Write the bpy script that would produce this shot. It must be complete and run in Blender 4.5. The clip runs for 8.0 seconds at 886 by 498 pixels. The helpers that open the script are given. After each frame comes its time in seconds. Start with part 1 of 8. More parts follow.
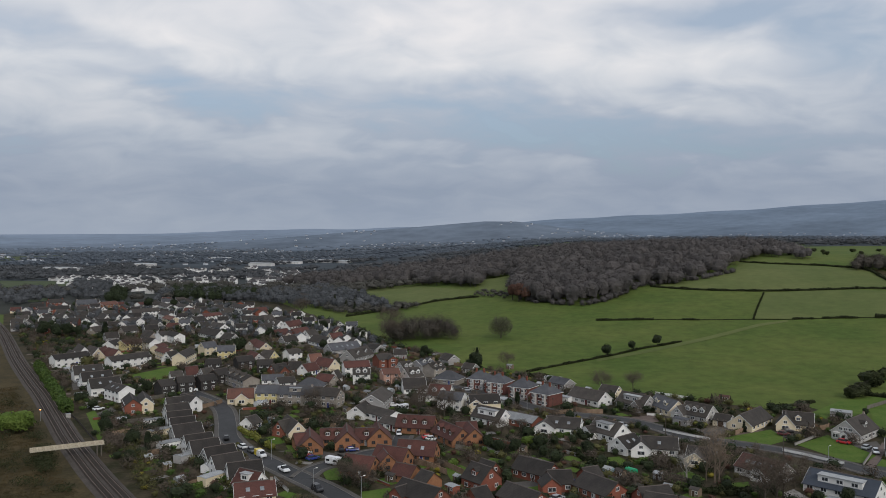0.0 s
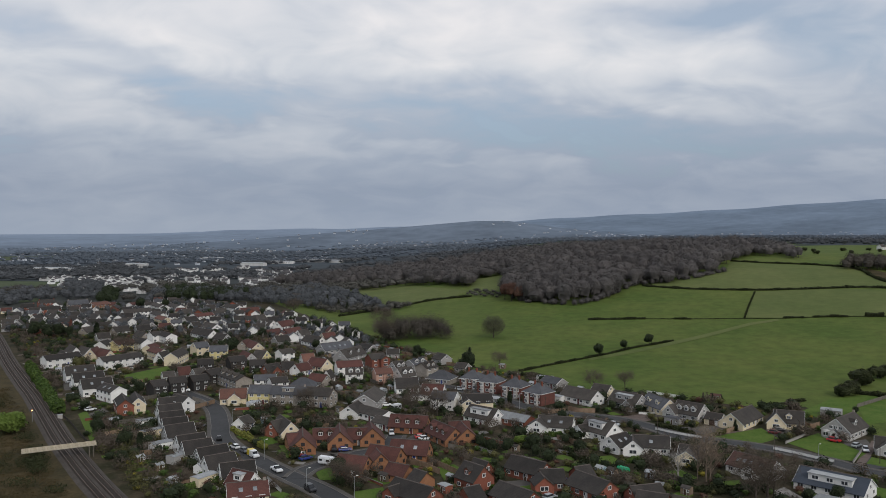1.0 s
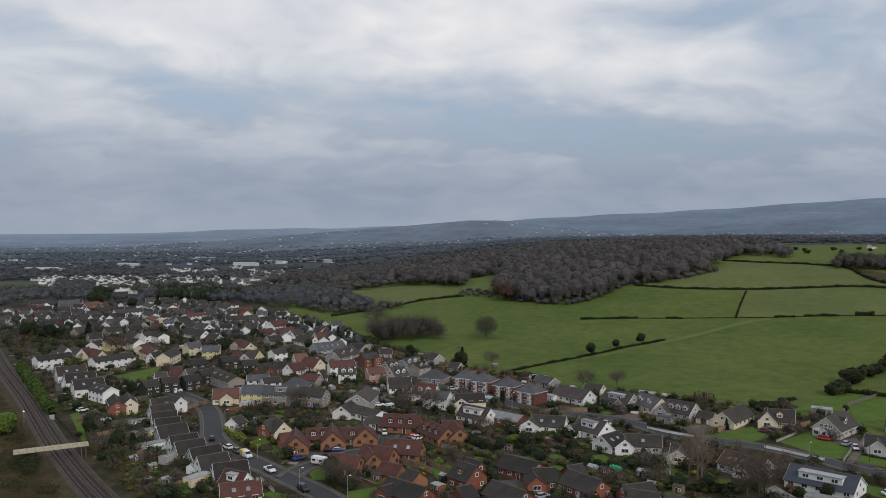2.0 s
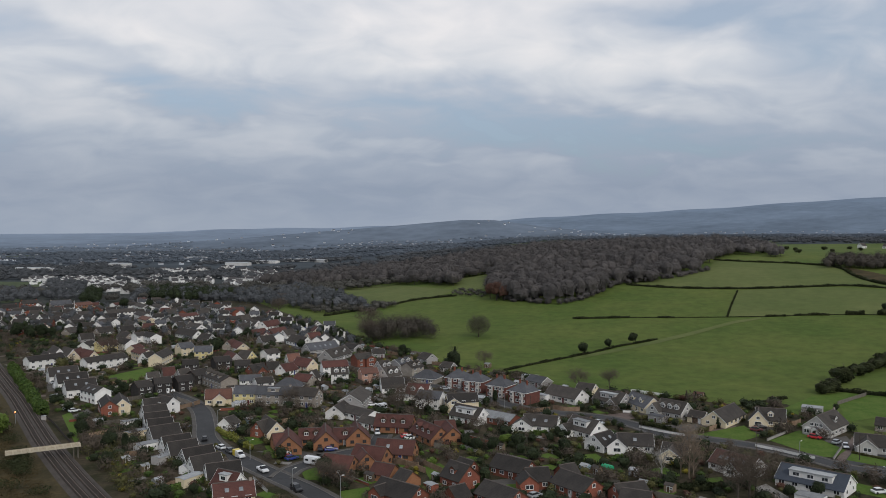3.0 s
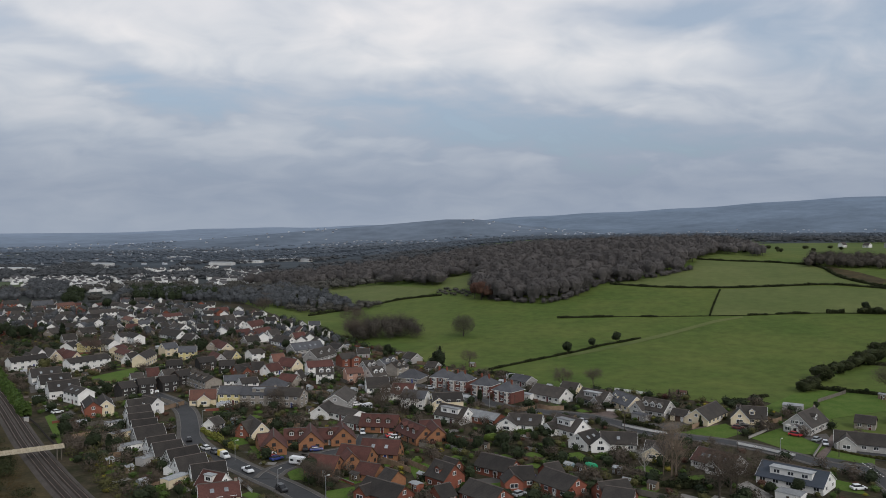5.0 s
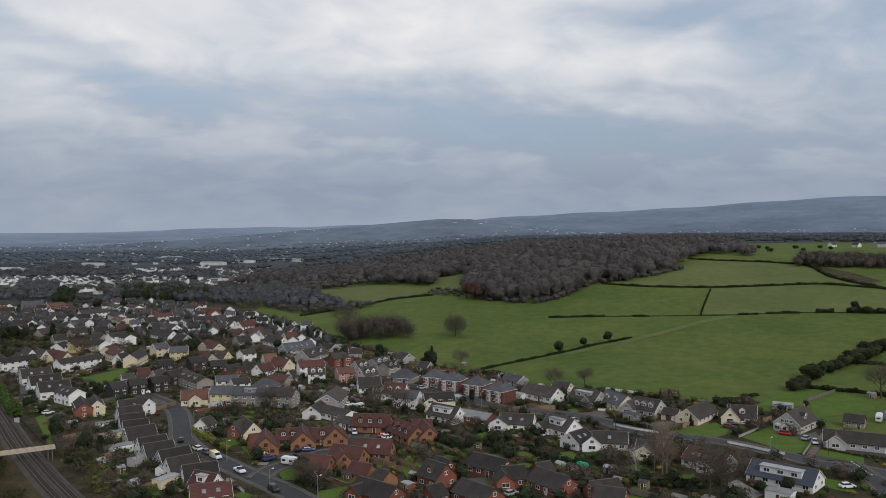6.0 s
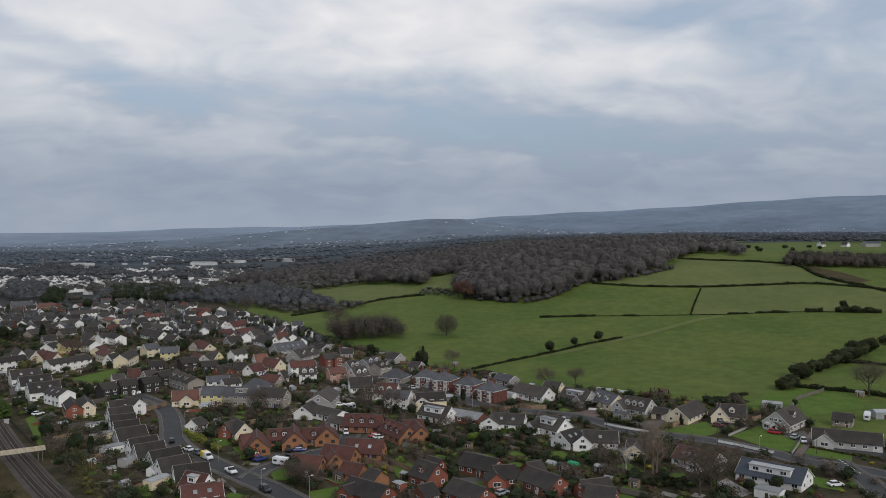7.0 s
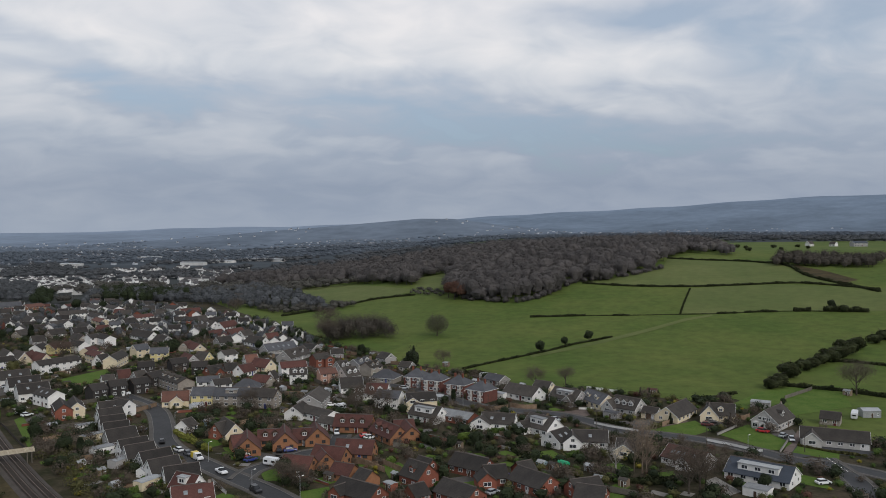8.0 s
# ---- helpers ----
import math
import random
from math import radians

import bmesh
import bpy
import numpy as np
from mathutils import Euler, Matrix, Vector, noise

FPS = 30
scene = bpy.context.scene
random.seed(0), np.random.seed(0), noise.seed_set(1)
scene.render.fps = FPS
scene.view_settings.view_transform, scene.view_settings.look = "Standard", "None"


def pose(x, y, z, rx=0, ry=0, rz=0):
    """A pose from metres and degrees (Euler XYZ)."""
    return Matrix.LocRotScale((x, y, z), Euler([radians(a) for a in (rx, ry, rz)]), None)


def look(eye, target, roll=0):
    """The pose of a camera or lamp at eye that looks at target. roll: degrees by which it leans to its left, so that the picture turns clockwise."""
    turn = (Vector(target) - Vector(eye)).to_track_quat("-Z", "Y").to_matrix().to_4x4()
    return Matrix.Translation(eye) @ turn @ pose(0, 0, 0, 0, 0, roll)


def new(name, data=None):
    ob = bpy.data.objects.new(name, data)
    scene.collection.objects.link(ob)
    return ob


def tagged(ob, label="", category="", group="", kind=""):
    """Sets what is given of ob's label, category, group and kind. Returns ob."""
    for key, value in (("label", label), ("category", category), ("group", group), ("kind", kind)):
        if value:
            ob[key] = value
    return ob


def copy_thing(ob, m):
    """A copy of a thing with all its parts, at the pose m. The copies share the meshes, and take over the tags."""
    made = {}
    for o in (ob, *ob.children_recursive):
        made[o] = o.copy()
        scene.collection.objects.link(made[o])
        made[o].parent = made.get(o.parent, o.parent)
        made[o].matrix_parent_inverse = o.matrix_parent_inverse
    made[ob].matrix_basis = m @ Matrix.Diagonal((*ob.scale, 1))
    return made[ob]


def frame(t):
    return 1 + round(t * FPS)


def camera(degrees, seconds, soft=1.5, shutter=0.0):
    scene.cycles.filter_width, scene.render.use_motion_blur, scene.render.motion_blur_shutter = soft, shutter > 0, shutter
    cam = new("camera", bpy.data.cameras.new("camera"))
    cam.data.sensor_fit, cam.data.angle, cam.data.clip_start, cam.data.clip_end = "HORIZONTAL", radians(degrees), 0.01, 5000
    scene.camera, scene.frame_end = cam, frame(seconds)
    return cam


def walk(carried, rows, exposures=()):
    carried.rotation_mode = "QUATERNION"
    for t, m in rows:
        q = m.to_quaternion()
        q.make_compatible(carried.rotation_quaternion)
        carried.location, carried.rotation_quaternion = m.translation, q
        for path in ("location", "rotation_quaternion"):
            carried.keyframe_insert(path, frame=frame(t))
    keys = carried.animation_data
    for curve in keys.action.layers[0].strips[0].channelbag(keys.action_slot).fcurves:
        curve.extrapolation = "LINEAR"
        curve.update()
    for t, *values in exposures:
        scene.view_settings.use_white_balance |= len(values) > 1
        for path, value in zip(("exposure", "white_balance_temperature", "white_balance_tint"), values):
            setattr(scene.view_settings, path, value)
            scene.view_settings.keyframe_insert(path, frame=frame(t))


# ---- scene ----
# ---------------- camera and its walk ----------------
cam = camera(57.0, 8.0, soft=0.9)
ROWS = [
    (0.0, 0.000, 0.000, 69.000, 88.691, -0.000, 0.000),
    (0.5, -0.016, -0.260, 69.081, 88.672, 0.033, -0.270),
    (1.0, -0.033, -0.519, 69.161, 88.654, 0.061, -0.535),
    (1.5, -0.049, -0.779, 69.242, 88.637, 0.085, -0.797),
    (2.0, -0.067, -1.038, 69.322, 88.621, 0.104, -1.057),
    (2.5, -0.083, -1.297, 69.402, 88.605, 0.119, -1.317),
    (3.0, -0.100, -1.557, 69.483, 88.589, 0.132, -1.577),
    (3.5, -0.116, -1.817, 69.563, 88.575, 0.143, -1.839),
    (4.0, -0.133, -2.076, 69.644, 88.561, 0.151, -2.105),
    (4.5, -0.149, -2.336, 69.724, 88.547, 0.159, -2.376),
    (5.0, -0.167, -2.596, 69.805, 88.535, 0.166, -2.652),
    (5.5, -0.183, -2.854, 69.885, 88.523, 0.173, -2.936),
    (6.0, -0.200, -3.114, 69.966, 88.511, 0.181, -3.229),
    (6.5, -0.216, -3.374, 70.046, 88.500, 0.191, -3.532),
    (7.0, -0.233, -3.633, 70.127, 88.490, 0.202, -3.847),
    (7.5, -0.250, -3.893, 70.207, 88.480, 0.215, -4.175),
    (8.0, -0.267, -4.153, 70.288, 88.471, 0.232, -4.516),
]
walk(cam, [(t, pose(x, y, z, rx, ry, rz)) for t, x, y, z, rx, ry, rz in ROWS])

# ---------------- node helpers, sky and sun ----------------


class Nodes:
    """Short way to write node trees."""

    def __init__(self, tree):
        self.tree = tree
        tree.nodes.clear()

    def add(self, kind, **values):
        node = self.tree.nodes.new(kind)
        for key, value in values.items():
            if key == "operation":
                node.operation = value
            elif key == "blend_type":
                node.blend_type = value
            elif key == "data_type":
                node.data_type = value
        return node

    def link(self, a, b):
        self.tree.links.new(a, b)

    def math(self, op, a, b=0.0, clamp=False):
        node = self.tree.nodes.new("ShaderNodeMath")
        node.operation, node.use_clamp = op, clamp
        for i, v in enumerate((a, b)):
            if isinstance(v, (int, float)):
                node.inputs[i].default_value = v
            else:
                self.link(v, node.inputs[i])
        return node.outputs[0]

    def mix(self, fac, a, b, mode="MIX"):
        node = self.tree.nodes.new("ShaderNodeMix")
        node.data_type, node.blend_type = "RGBA", mode
        for i, v in ((0, fac), (6, a), (7, b)):
            if isinstance(v, (int, float)):
                node.inputs[i].default_value = v
            elif isinstance(v, tuple):
                node.inputs[i].default_value = (*v, 1)
            else:
                self.link(v, node.inputs[i])
        return node.outputs[2]

    def noise(self, vector, scale, detail=4.0, rough=0.55, distort=0.0):
        node = self.tree.nodes.new("ShaderNodeTexNoise")
        node.inputs["Scale"].default_value = scale
        node.inputs["Detail"].default_value = detail
        node.inputs["Roughness"].default_value = rough
        node.inputs["Distortion"].default_value = distort
        if vector is not None:
            self.link(vector, node.inputs["Vector"])
        return node.outputs["Fac"]

    def ramp(self, fac, stops):
        node = self.tree.nodes.new("ShaderNodeValToRGB")
        e = node.color_ramp.elements
        while len(e) < len(stops):
            e.new(0.5)
        for el, (p, c) in zip(e, stops):
            el.position, el.color = p, ((*c, 1) if isinstance(c, tuple) else (c, c, c, 1))
        self.link(fac, node.inputs[0])
        return node.outputs[0]

    def scaled(self, vector, x, y, z):
        node = self.tree.nodes.new("ShaderNodeMapping")
        node.inputs["Scale"].default_value = (x, y, z)
        self.link(vector, node.inputs["Vector"])
        return node.outputs[0]


SUN_UP, SUN_ROUND = 34.0, 150.0
world = bpy.data.worlds.new("overcast_sky")
scene.world = world
world.use_nodes = True
n = Nodes(world.node_tree)
co = n.add("ShaderNodeTexCoord").outputs["Generated"]
xyz = n.add("ShaderNodeSeparateXYZ")
n.link(co, xyz.inputs[0])
up = n.math("MAXIMUM", xyz.outputs[2], 0.0)
# the clouds lie on a high layer, so they crowd together towards the horizon
low = n.math("ADD", up, 0.30)
flat = n.add("ShaderNodeCombineXYZ")
flat.inputs[2].default_value = 3.7
n.link(n.math("DIVIDE", xyz.outputs[0], low), flat.inputs[0])
n.link(n.math("DIVIDE", xyz.outputs[1], low), flat.inputs[1])
big = n.noise(n.scaled(flat.outputs[0], 0.8, 1.0, 1.0), 1.9, 2.5, 0.4, 0.25)
fine = n.noise(n.scaled(flat.outputs[0], 0.9, 1.0, 1.0), 5.2, 4.0, 0.50, 0.6)
# banks and gaps of the cloud cover: bearing, height, half width, half height, slope, weight
round_about = n.math("ARCTAN2", xyz.outputs[0], xyz.outputs[1])
bearing = n.math("ADD", round_about, n.math("MULTIPLY", n.math("SUBTRACT", n.noise(n.scaled(flat.outputs[0], 1.0, 1.0, 1.0), 3.1, 3.0, 0.5), 0.5), 0.34))
level = n.math("ADD", up, n.math("MULTIPLY", n.math("SUBTRACT", n.noise(n.scaled(flat.outputs[0], 1.0, 1.4, 2.0), 4.2, 3.0, 0.5), 0.5), 0.085))
BANKS = [
    (-0.42, 0.235, 0.17, 0.030, -0.16, 0.9), (-0.15, 0.250, 0.22, 0.050, 0.0, 0.8), (0.07, 0.240, 0.15, 0.040, -0.1, 0.9), (0.23, 0.188, 0.13, 0.034, 0.0, 1.3),
    (-0.31, 0.118, 0.13, 0.015, -0.14, 0.9), (-0.15, 0.128, 0.07, 0.022, 0.1, 0.6), (-0.05, 0.097, 0.13, 0.009, 0.0, 0.7), (0.49, 0.078, 0.08, 0.012, 0.1, 0.7),
    (-0.33, 0.176, 0.16, 0.026, -0.22, -1.9), (0.18, 0.118, 0.19, 0.028, -0.12, -1.7), (-0.03, 0.165, 0.09, 0.018, -0.1, -0.8), (0.33, 0.242, 0.13, 0.022, 0.0, -0.9),
    (0.47, 0.215, 0.09, 0.030, 0.1, -0.8), (0.32, 0.094, 0.20, 0.016, 0.0, -0.6), (-0.48, 0.100, 0.09, 0.010, 0.0, -0.6), (0.52, 0.150, 0.12, 0.035, 0.0, -0.7),
]
banks = None
for a, h, wide, tall, slope, weight in BANKS:
    da = n.math("SUBTRACT", bearing, a)
    dh = n.math("SUBTRACT", n.math("SUBTRACT", level, h), n.math("MULTIPLY", da, slope))
    far = n.math("ADD", n.math("POWER", n.math("ABSOLUTE", n.math("DIVIDE", da, wide)), 2.0), n.math("POWER", n.math("ABSOLUTE", n.math("DIVIDE", dh, tall)), 2.0))
    bank = n.math("MULTIPLY", n.math("POWER", 2.718, n.math("MULTIPLY", far, -1.0)), weight)
    banks = bank if banks is None else n.math("ADD", banks, bank)
heap = n.math("ADD", n.math("MULTIPLY", big, 0.30), n.math("MULTIPLY", fine, 0.34))
calm = n.ramp(up, [(0.0, 0.25), (0.16, 1.0)])
heap = n.math("ADD", n.math("MULTIPLY", n.math("SUBTRACT", heap, 0.32), calm), 0.49)
heap = n.math("ADD", heap, n.math("MULTIPLY", banks, 0.078))
cloud = n.ramp(heap, [(0.36, (0.37, 0.43, 0.51)), (0.45, (0.47, 0.51, 0.57)), (0.53, (0.59, 0.61, 0.64)), (0.64, (0.735, 0.722, 0.72))])
height = n.ramp(up, [(0.0, (0.53, 0.58, 0.66)), (0.05, (0.51, 0.56, 0.645)), (0.11, (0.67, 0.715, 0.78)), (0.19, (0.95, 0.96, 0.98)), (0.30, (0.97, 0.97, 1.0))])
cloud = n.mix(1.0, cloud, height, "MULTIPLY")
sky = n.add("ShaderNodeTexSky")
sky.sky_type, sky.sun_disc = "NISHITA", False
sky.sun_elevation, sky.sun_rotation = radians(SUN_UP), radians(SUN_ROUND)
clear = n.mix(1.0, sky.outputs[0], (0.10, 0.10, 0.10), "MULTIPLY")
gap = n.ramp(heap, [(0.34, 0.25), (0.46, 0.0)])
bg = n.add("ShaderNodeBackground")
n.link(n.mix(gap, cloud, clear), bg.inputs[0])
bg.inputs[1].default_value = 1.0
n.link(bg.outputs[0], n.add("ShaderNodeOutputWorld").inputs[0])

sun = new("sun", bpy.data.lights.new("sun", "SUN"))
sun.data.energy, sun.data.angle, sun.data.color = 1.2, radians(16), (1.0, 0.95, 0.88)
sun.matrix_world = look((0, 0, 400), (-math.sin(radians(SUN_ROUND)) * 300, -math.cos(radians(SUN_ROUND)) * 300, 400 - 300 * math.tan(radians(SUN_UP))))
scene.view_settings.exposure = 0.2

# ---------------- materials ----------------
MATS = {}


def material(name, base, other=None, scale=1.0, rough=0.85, vary=0.0, fine=0.25, bump=0.0, metal=0.0, stripes=None, low=0.35, high=0.65, spec=0.3, world_space=False):
    """A surface of two tones mixed by a broad noise, with a fine grain, a tone of its own for each object, and bump.
    stripes: (axis, per metre, depth) for courses of tiles or bricks."""
    m = bpy.data.materials.new(name)
    m.use_nodes = True
    k = Nodes(m.node_tree)
    if world_space:
        vec = k.add("ShaderNodeNewGeometry").outputs["Position"]
    else:
        vec = k.add("ShaderNodeTexCoord").outputs["Object"]
    other = other or tuple(min(1.0, c * 1.35 + 0.01) for c in base)
    broad = k.ramp(k.noise(vec, scale, 5.0, 0.6), [(low, 0.0), (high, 1.0)])
    colour = k.mix(broad, base, other)
    grain = k.noise(vec, scale * 9.0, 6.0, 0.65)
    colour = k.mix(1.0, colour, k.ramp(grain, [(0.25, 1.0 - fine), (0.75, 1.0 + fine)]), "MULTIPLY")
    if vary:
        info = k.add("ShaderNodeObjectInfo").outputs["Random"]
        isle = k.add("ShaderNodeNewGeometry").outputs["Random Per Island"]
        both = k.math("FRACT", k.math("ADD", info, k.math("MULTIPLY", isle, 0.999)))
        colour = k.mix(1.0, colour, k.ramp(both, [(0.0, 1.0 - vary), (1.0, 1.0 + vary)]), "MULTIPLY")
    relief = grain
    if stripes:
        axis, per, depth = stripes
        sep = k.add("ShaderNodeSeparateXYZ")
        k.link(vec, sep.inputs[0])
        wave = k.math("FRACT", k.math("MULTIPLY", sep.outputs[axis], per))
        colour = k.mix(1.0, colour, k.ramp(wave, [(0.0, 1.0 - depth), (0.3, 1.0), (1.0, 1.0 + depth * 0.3)]), "MULTIPLY")
        relief = k.math("ADD", grain, wave)
    b = k.add("ShaderNodeBsdfPrincipled")
    k.link(colour, b.inputs["Base Color"])
    b.inputs["Roughness"].default_value = rough
    b.inputs["Metallic"].default_value = metal
    b.inputs["Specular IOR Level"].default_value = spec
    if bump:
        bm = k.add("ShaderNodeBump")
        bm.inputs["Strength"].default_value = min(1.0, bump)
        bm.inputs["Distance"].default_value = 0.05
        k.link(relief, bm.inputs["Height"])
        k.link(bm.outputs[0], b.inputs["Normal"])
    k.link(b.outputs[0], k.add("ShaderNodeOutputMaterial").inputs[0])
    MATS[name] = m
    return m


# field green dulled by distance haze painted into it
material("hazed_field", (0.074, 0.092, 0.058), (0.092, 0.108, 0.070), 0.012, 1.0, fine=0.15, world_space=True, spec=0.0)
material("grass", (0.064, 0.098, 0.021), (0.096, 0.119, 0.030), 0.018, 0.95, fine=0.24, world_space=True, spec=0.1)
material("pasture", (0.084, 0.109, 0.034), (0.114, 0.131, 0.046), 0.016, 0.95, fine=0.16, world_space=True, spec=0.1)
material("lawn", (0.060, 0.108, 0.018), (0.088, 0.130, 0.028), 0.15, 0.95, fine=0.25, world_space=True, spec=0.1)
material("rough_ground", (0.036, 0.032, 0.016), (0.074, 0.056, 0.028), 0.09, 0.95, fine=0.35, world_space=True, spec=0.1)
material("garden", (0.025, 0.026, 0.012), (0.058, 0.047, 0.030), 0.085, 0.95, fine=0.4, world_space=True, spec=0.1, low=0.42, high=0.58)
material("asphalt", (0.036, 0.037, 0.039), (0.049, 0.050, 0.052), 0.12, 0.85, fine=0.2, world_space=True)
material("paving", (0.066, 0.061, 0.056), (0.095, 0.087, 0.078), 0.2, 0.9, fine=0.25, world_space=True)
material("pale_paving", (0.17, 0.16, 0.145), (0.24, 0.225, 0.205), 0.3, 0.9, fine=0.25, world_space=True)
material("brick_paving", (0.10, 0.074, 0.064), (0.14, 0.108, 0.094), 0.3, 0.9, fine=0.3, world_space=True)
material("kerb", (0.13, 0.125, 0.12), (0.18, 0.17, 0.16), 0.5, 0.9)
material("road_paint", (0.75, 0.75, 0.72), (0.6, 0.6, 0.58), 0.8, 0.8)
material("ballast", (0.050, 0.042, 0.036), (0.074, 0.063, 0.054), 0.3, 0.95, fine=0.4, bump=0.5)
material("sleeper", (0.040, 0.034, 0.030), (0.056, 0.048, 0.043), 0.8, 0.9)
material("rail_steel", (0.12, 0.085, 0.065), (0.20, 0.15, 0.12), 1.2, 0.5, metal=0.5)
material("pier_steel", (0.16, 0.14, 0.115), (0.09, 0.075, 0.06), 0.8, 0.75, fine=0.25)
material("bridge_paint", (0.50, 0.45, 0.35), (0.26, 0.20, 0.14), 0.8, 0.75, fine=0.25, low=0.45, high=0.72)

material("white_render", (0.80, 0.79, 0.77), (0.70, 0.69, 0.66), 0.35, 0.9, vary=0.10, fine=0.06)
material("cream_render", (0.70, 0.61, 0.44), (0.62, 0.53, 0.37), 0.35, 0.9, vary=0.10, fine=0.06)
material("yellow_render", (0.66, 0.57, 0.28), (0.58, 0.50, 0.25), 0.35, 0.9, vary=0.06, fine=0.06)
material("pale_stone", (0.47, 0.46, 0.44), (0.38, 0.37, 0.35), 0.6, 0.9, vary=0.08, fine=0.15)
material("grey_render", (0.36, 0.35, 0.34), (0.30, 0.29, 0.28), 0.35, 0.9, vary=0.15, fine=0.08)
material("stone_wall", (0.25, 0.22, 0.19), (0.33, 0.30, 0.26), 0.9, 0.95, vary=0.12, fine=0.3)
material("pink_render", (0.50, 0.30, 0.23), (0.44, 0.27, 0.21), 0.35, 0.9, fine=0.06)
material("plum_brick", (0.155, 0.062, 0.050), (0.12, 0.050, 0.040), 0.7, 0.92, vary=0.15, fine=0.22, stripes=(2, 4.0, 0.10))
material("orange_brick", (0.31, 0.150, 0.080), (0.25, 0.118, 0.062), 0.7, 0.92, vary=0.10, fine=0.22, stripes=(2, 4.0, 0.10))
material("red_brick", (0.245, 0.085, 0.056), (0.185, 0.066, 0.044), 0.7, 0.92, vary=0.18, fine=0.22, stripes=(2, 4.0, 0.10))
material("dark_cladding", (0.028, 0.026, 0.025), (0.042, 0.038, 0.036), 0.5, 0.8, vary=0.15, fine=0.2, stripes=(2, 5.0, 0.25))
material("grey_tile", (0.042, 0.037, 0.033), (0.062, 0.054, 0.047), 0.32, 0.85, vary=0.28, fine=0.28, stripes=(2, 4.2, 0.22))
material("dark_tile", (0.028, 0.025, 0.023), (0.042, 0.037, 0.033), 0.32, 0.85, vary=0.25, fine=0.28, stripes=(2, 4.2, 0.22))
material("slate", (0.060, 0.062, 0.070), (0.085, 0.087, 0.094), 0.35, 0.8, vary=0.2, fine=0.22, stripes=(2, 4.6, 0.18))
material("brown_tile", (0.100, 0.041, 0.033), (0.070, 0.031, 0.026), 0.3, 0.85, vary=0.16, fine=0.25, stripes=(2, 4.2, 0.22))
material("worn_tile", (0.098, 0.046, 0.036), (0.060, 0.036, 0.030), 0.3, 0.9, fine=0.3, stripes=(2, 4.2, 0.22))
material("red_tile", (0.155, 0.074, 0.054), (0.12, 0.060, 0.046), 0.3, 0.85, vary=0.16, fine=0.25, stripes=(2, 4.2, 0.18))
material("fresh_slate", (0.042, 0.052, 0.068), (0.052, 0.062, 0.080), 0.3, 0.75, fine=0.12, stripes=(2, 3.2, 0.12))
material("flat_felt", (0.22, 0.23, 0.24), (0.30, 0.31, 0.31), 0.4, 0.8, vary=0.3, fine=0.2)
material("ridge_tile", (0.075, 0.062, 0.055), None, 0.8, 0.85, fine=0.25)
material("white_frame", (0.80, 0.80, 0.79), (0.74, 0.74, 0.73), 0.8, 0.45)
material("brown_frame", (0.06, 0.035, 0.022), None, 0.8, 0.6)
material("glass", (0.030, 0.034, 0.040), (0.045, 0.050, 0.058), 0.7, 0.2, vary=0.3, fine=0.1, spec=0.8)
# rooflight panes, a paler tone than the window glass
material("pale_glass", (0.20, 0.215, 0.23), (0.30, 0.315, 0.33), 0.7, 0.25, vary=0.3, fine=0.1, spec=0.8)
material("garage_door", (0.50, 0.50, 0.49), None, 0.5, 0.5, stripes=(2, 4.0, 0.12))
material("wood_fence", (0.17, 0.115, 0.075), (0.24, 0.17, 0.12), 0.6, 0.9, vary=0.3, fine=0.3)
material("grey_fence", (0.125, 0.112, 0.094), (0.165, 0.150, 0.128), 0.6, 0.9, vary=0.3, fine=0.3)
material("shed_wood", (0.20, 0.15, 0.105), (0.14, 0.105, 0.075), 0.6, 0.9, vary=0.35, fine=0.3)
material("wall_block", (0.42, 0.40, 0.37), (0.34, 0.32, 0.30), 0.5, 0.9, vary=0.15, fine=0.15)
material("green_plastic", (0.02, 0.30, 0.14), (0.03, 0.36, 0.18), 0.8, 0.5)
material("pale_blue_paint", (0.22, 0.30, 0.34), None, 0.8, 0.7)
material("light_metal", (0.40, 0.41, 0.42), (0.33, 0.34, 0.35), 0.4, 0.45, metal=0.4)
material("post_metal", (0.30, 0.31, 0.32), None, 0.8, 0.5, metal=0.5)
material("tyre", (0.02, 0.02, 0.02), None, 2.0, 0.9)
material("car_glass", (0.015, 0.017, 0.02), None, 1.0, 0.2, spec=0.4)
material("lamp_glass", (0.7, 0.7, 0.66), None, 1.0, 0.2)
for paint, rgb in (("white", (0.72, 0.73, 0.74)), ("silver", (0.38, 0.40, 0.42)), ("black", (0.016, 0.016, 0.018)), ("red", (0.42, 0.012, 0.018)), ("blue", (0.018, 0.035, 0.18)), ("dark_red", (0.10, 0.012, 0.015)), ("yellow", (0.66, 0.50, 0.04)), ("grey", (0.10, 0.105, 0.115))):
    material("paint_" + paint, rgb, tuple(c * 0.9 for c in rgb), 0.8, 0.28, fine=0.03, spec=0.6)

material("bark", (0.055, 0.045, 0.036), (0.085, 0.072, 0.060), 0.8, 0.95, fine=0.35)
material("birch_bark", (0.36, 0.34, 0.31), (0.20, 0.185, 0.17), 0.9, 0.9, fine=0.35)
material("twigs", (0.080, 0.065, 0.052), (0.114, 0.094, 0.075), 0.25, 0.95, vary=0.18, fine=0.3, spec=0.1)
material("oak_twigs", (0.075, 0.076, 0.050), (0.100, 0.100, 0.066), 0.25, 0.95, vary=0.15, fine=0.3, spec=0.1)
material("bright_leaf", (0.072, 0.115, 0.020), (0.10, 0.14, 0.03), 0.3, 0.85, vary=0.18, fine=0.3, spec=0.2)
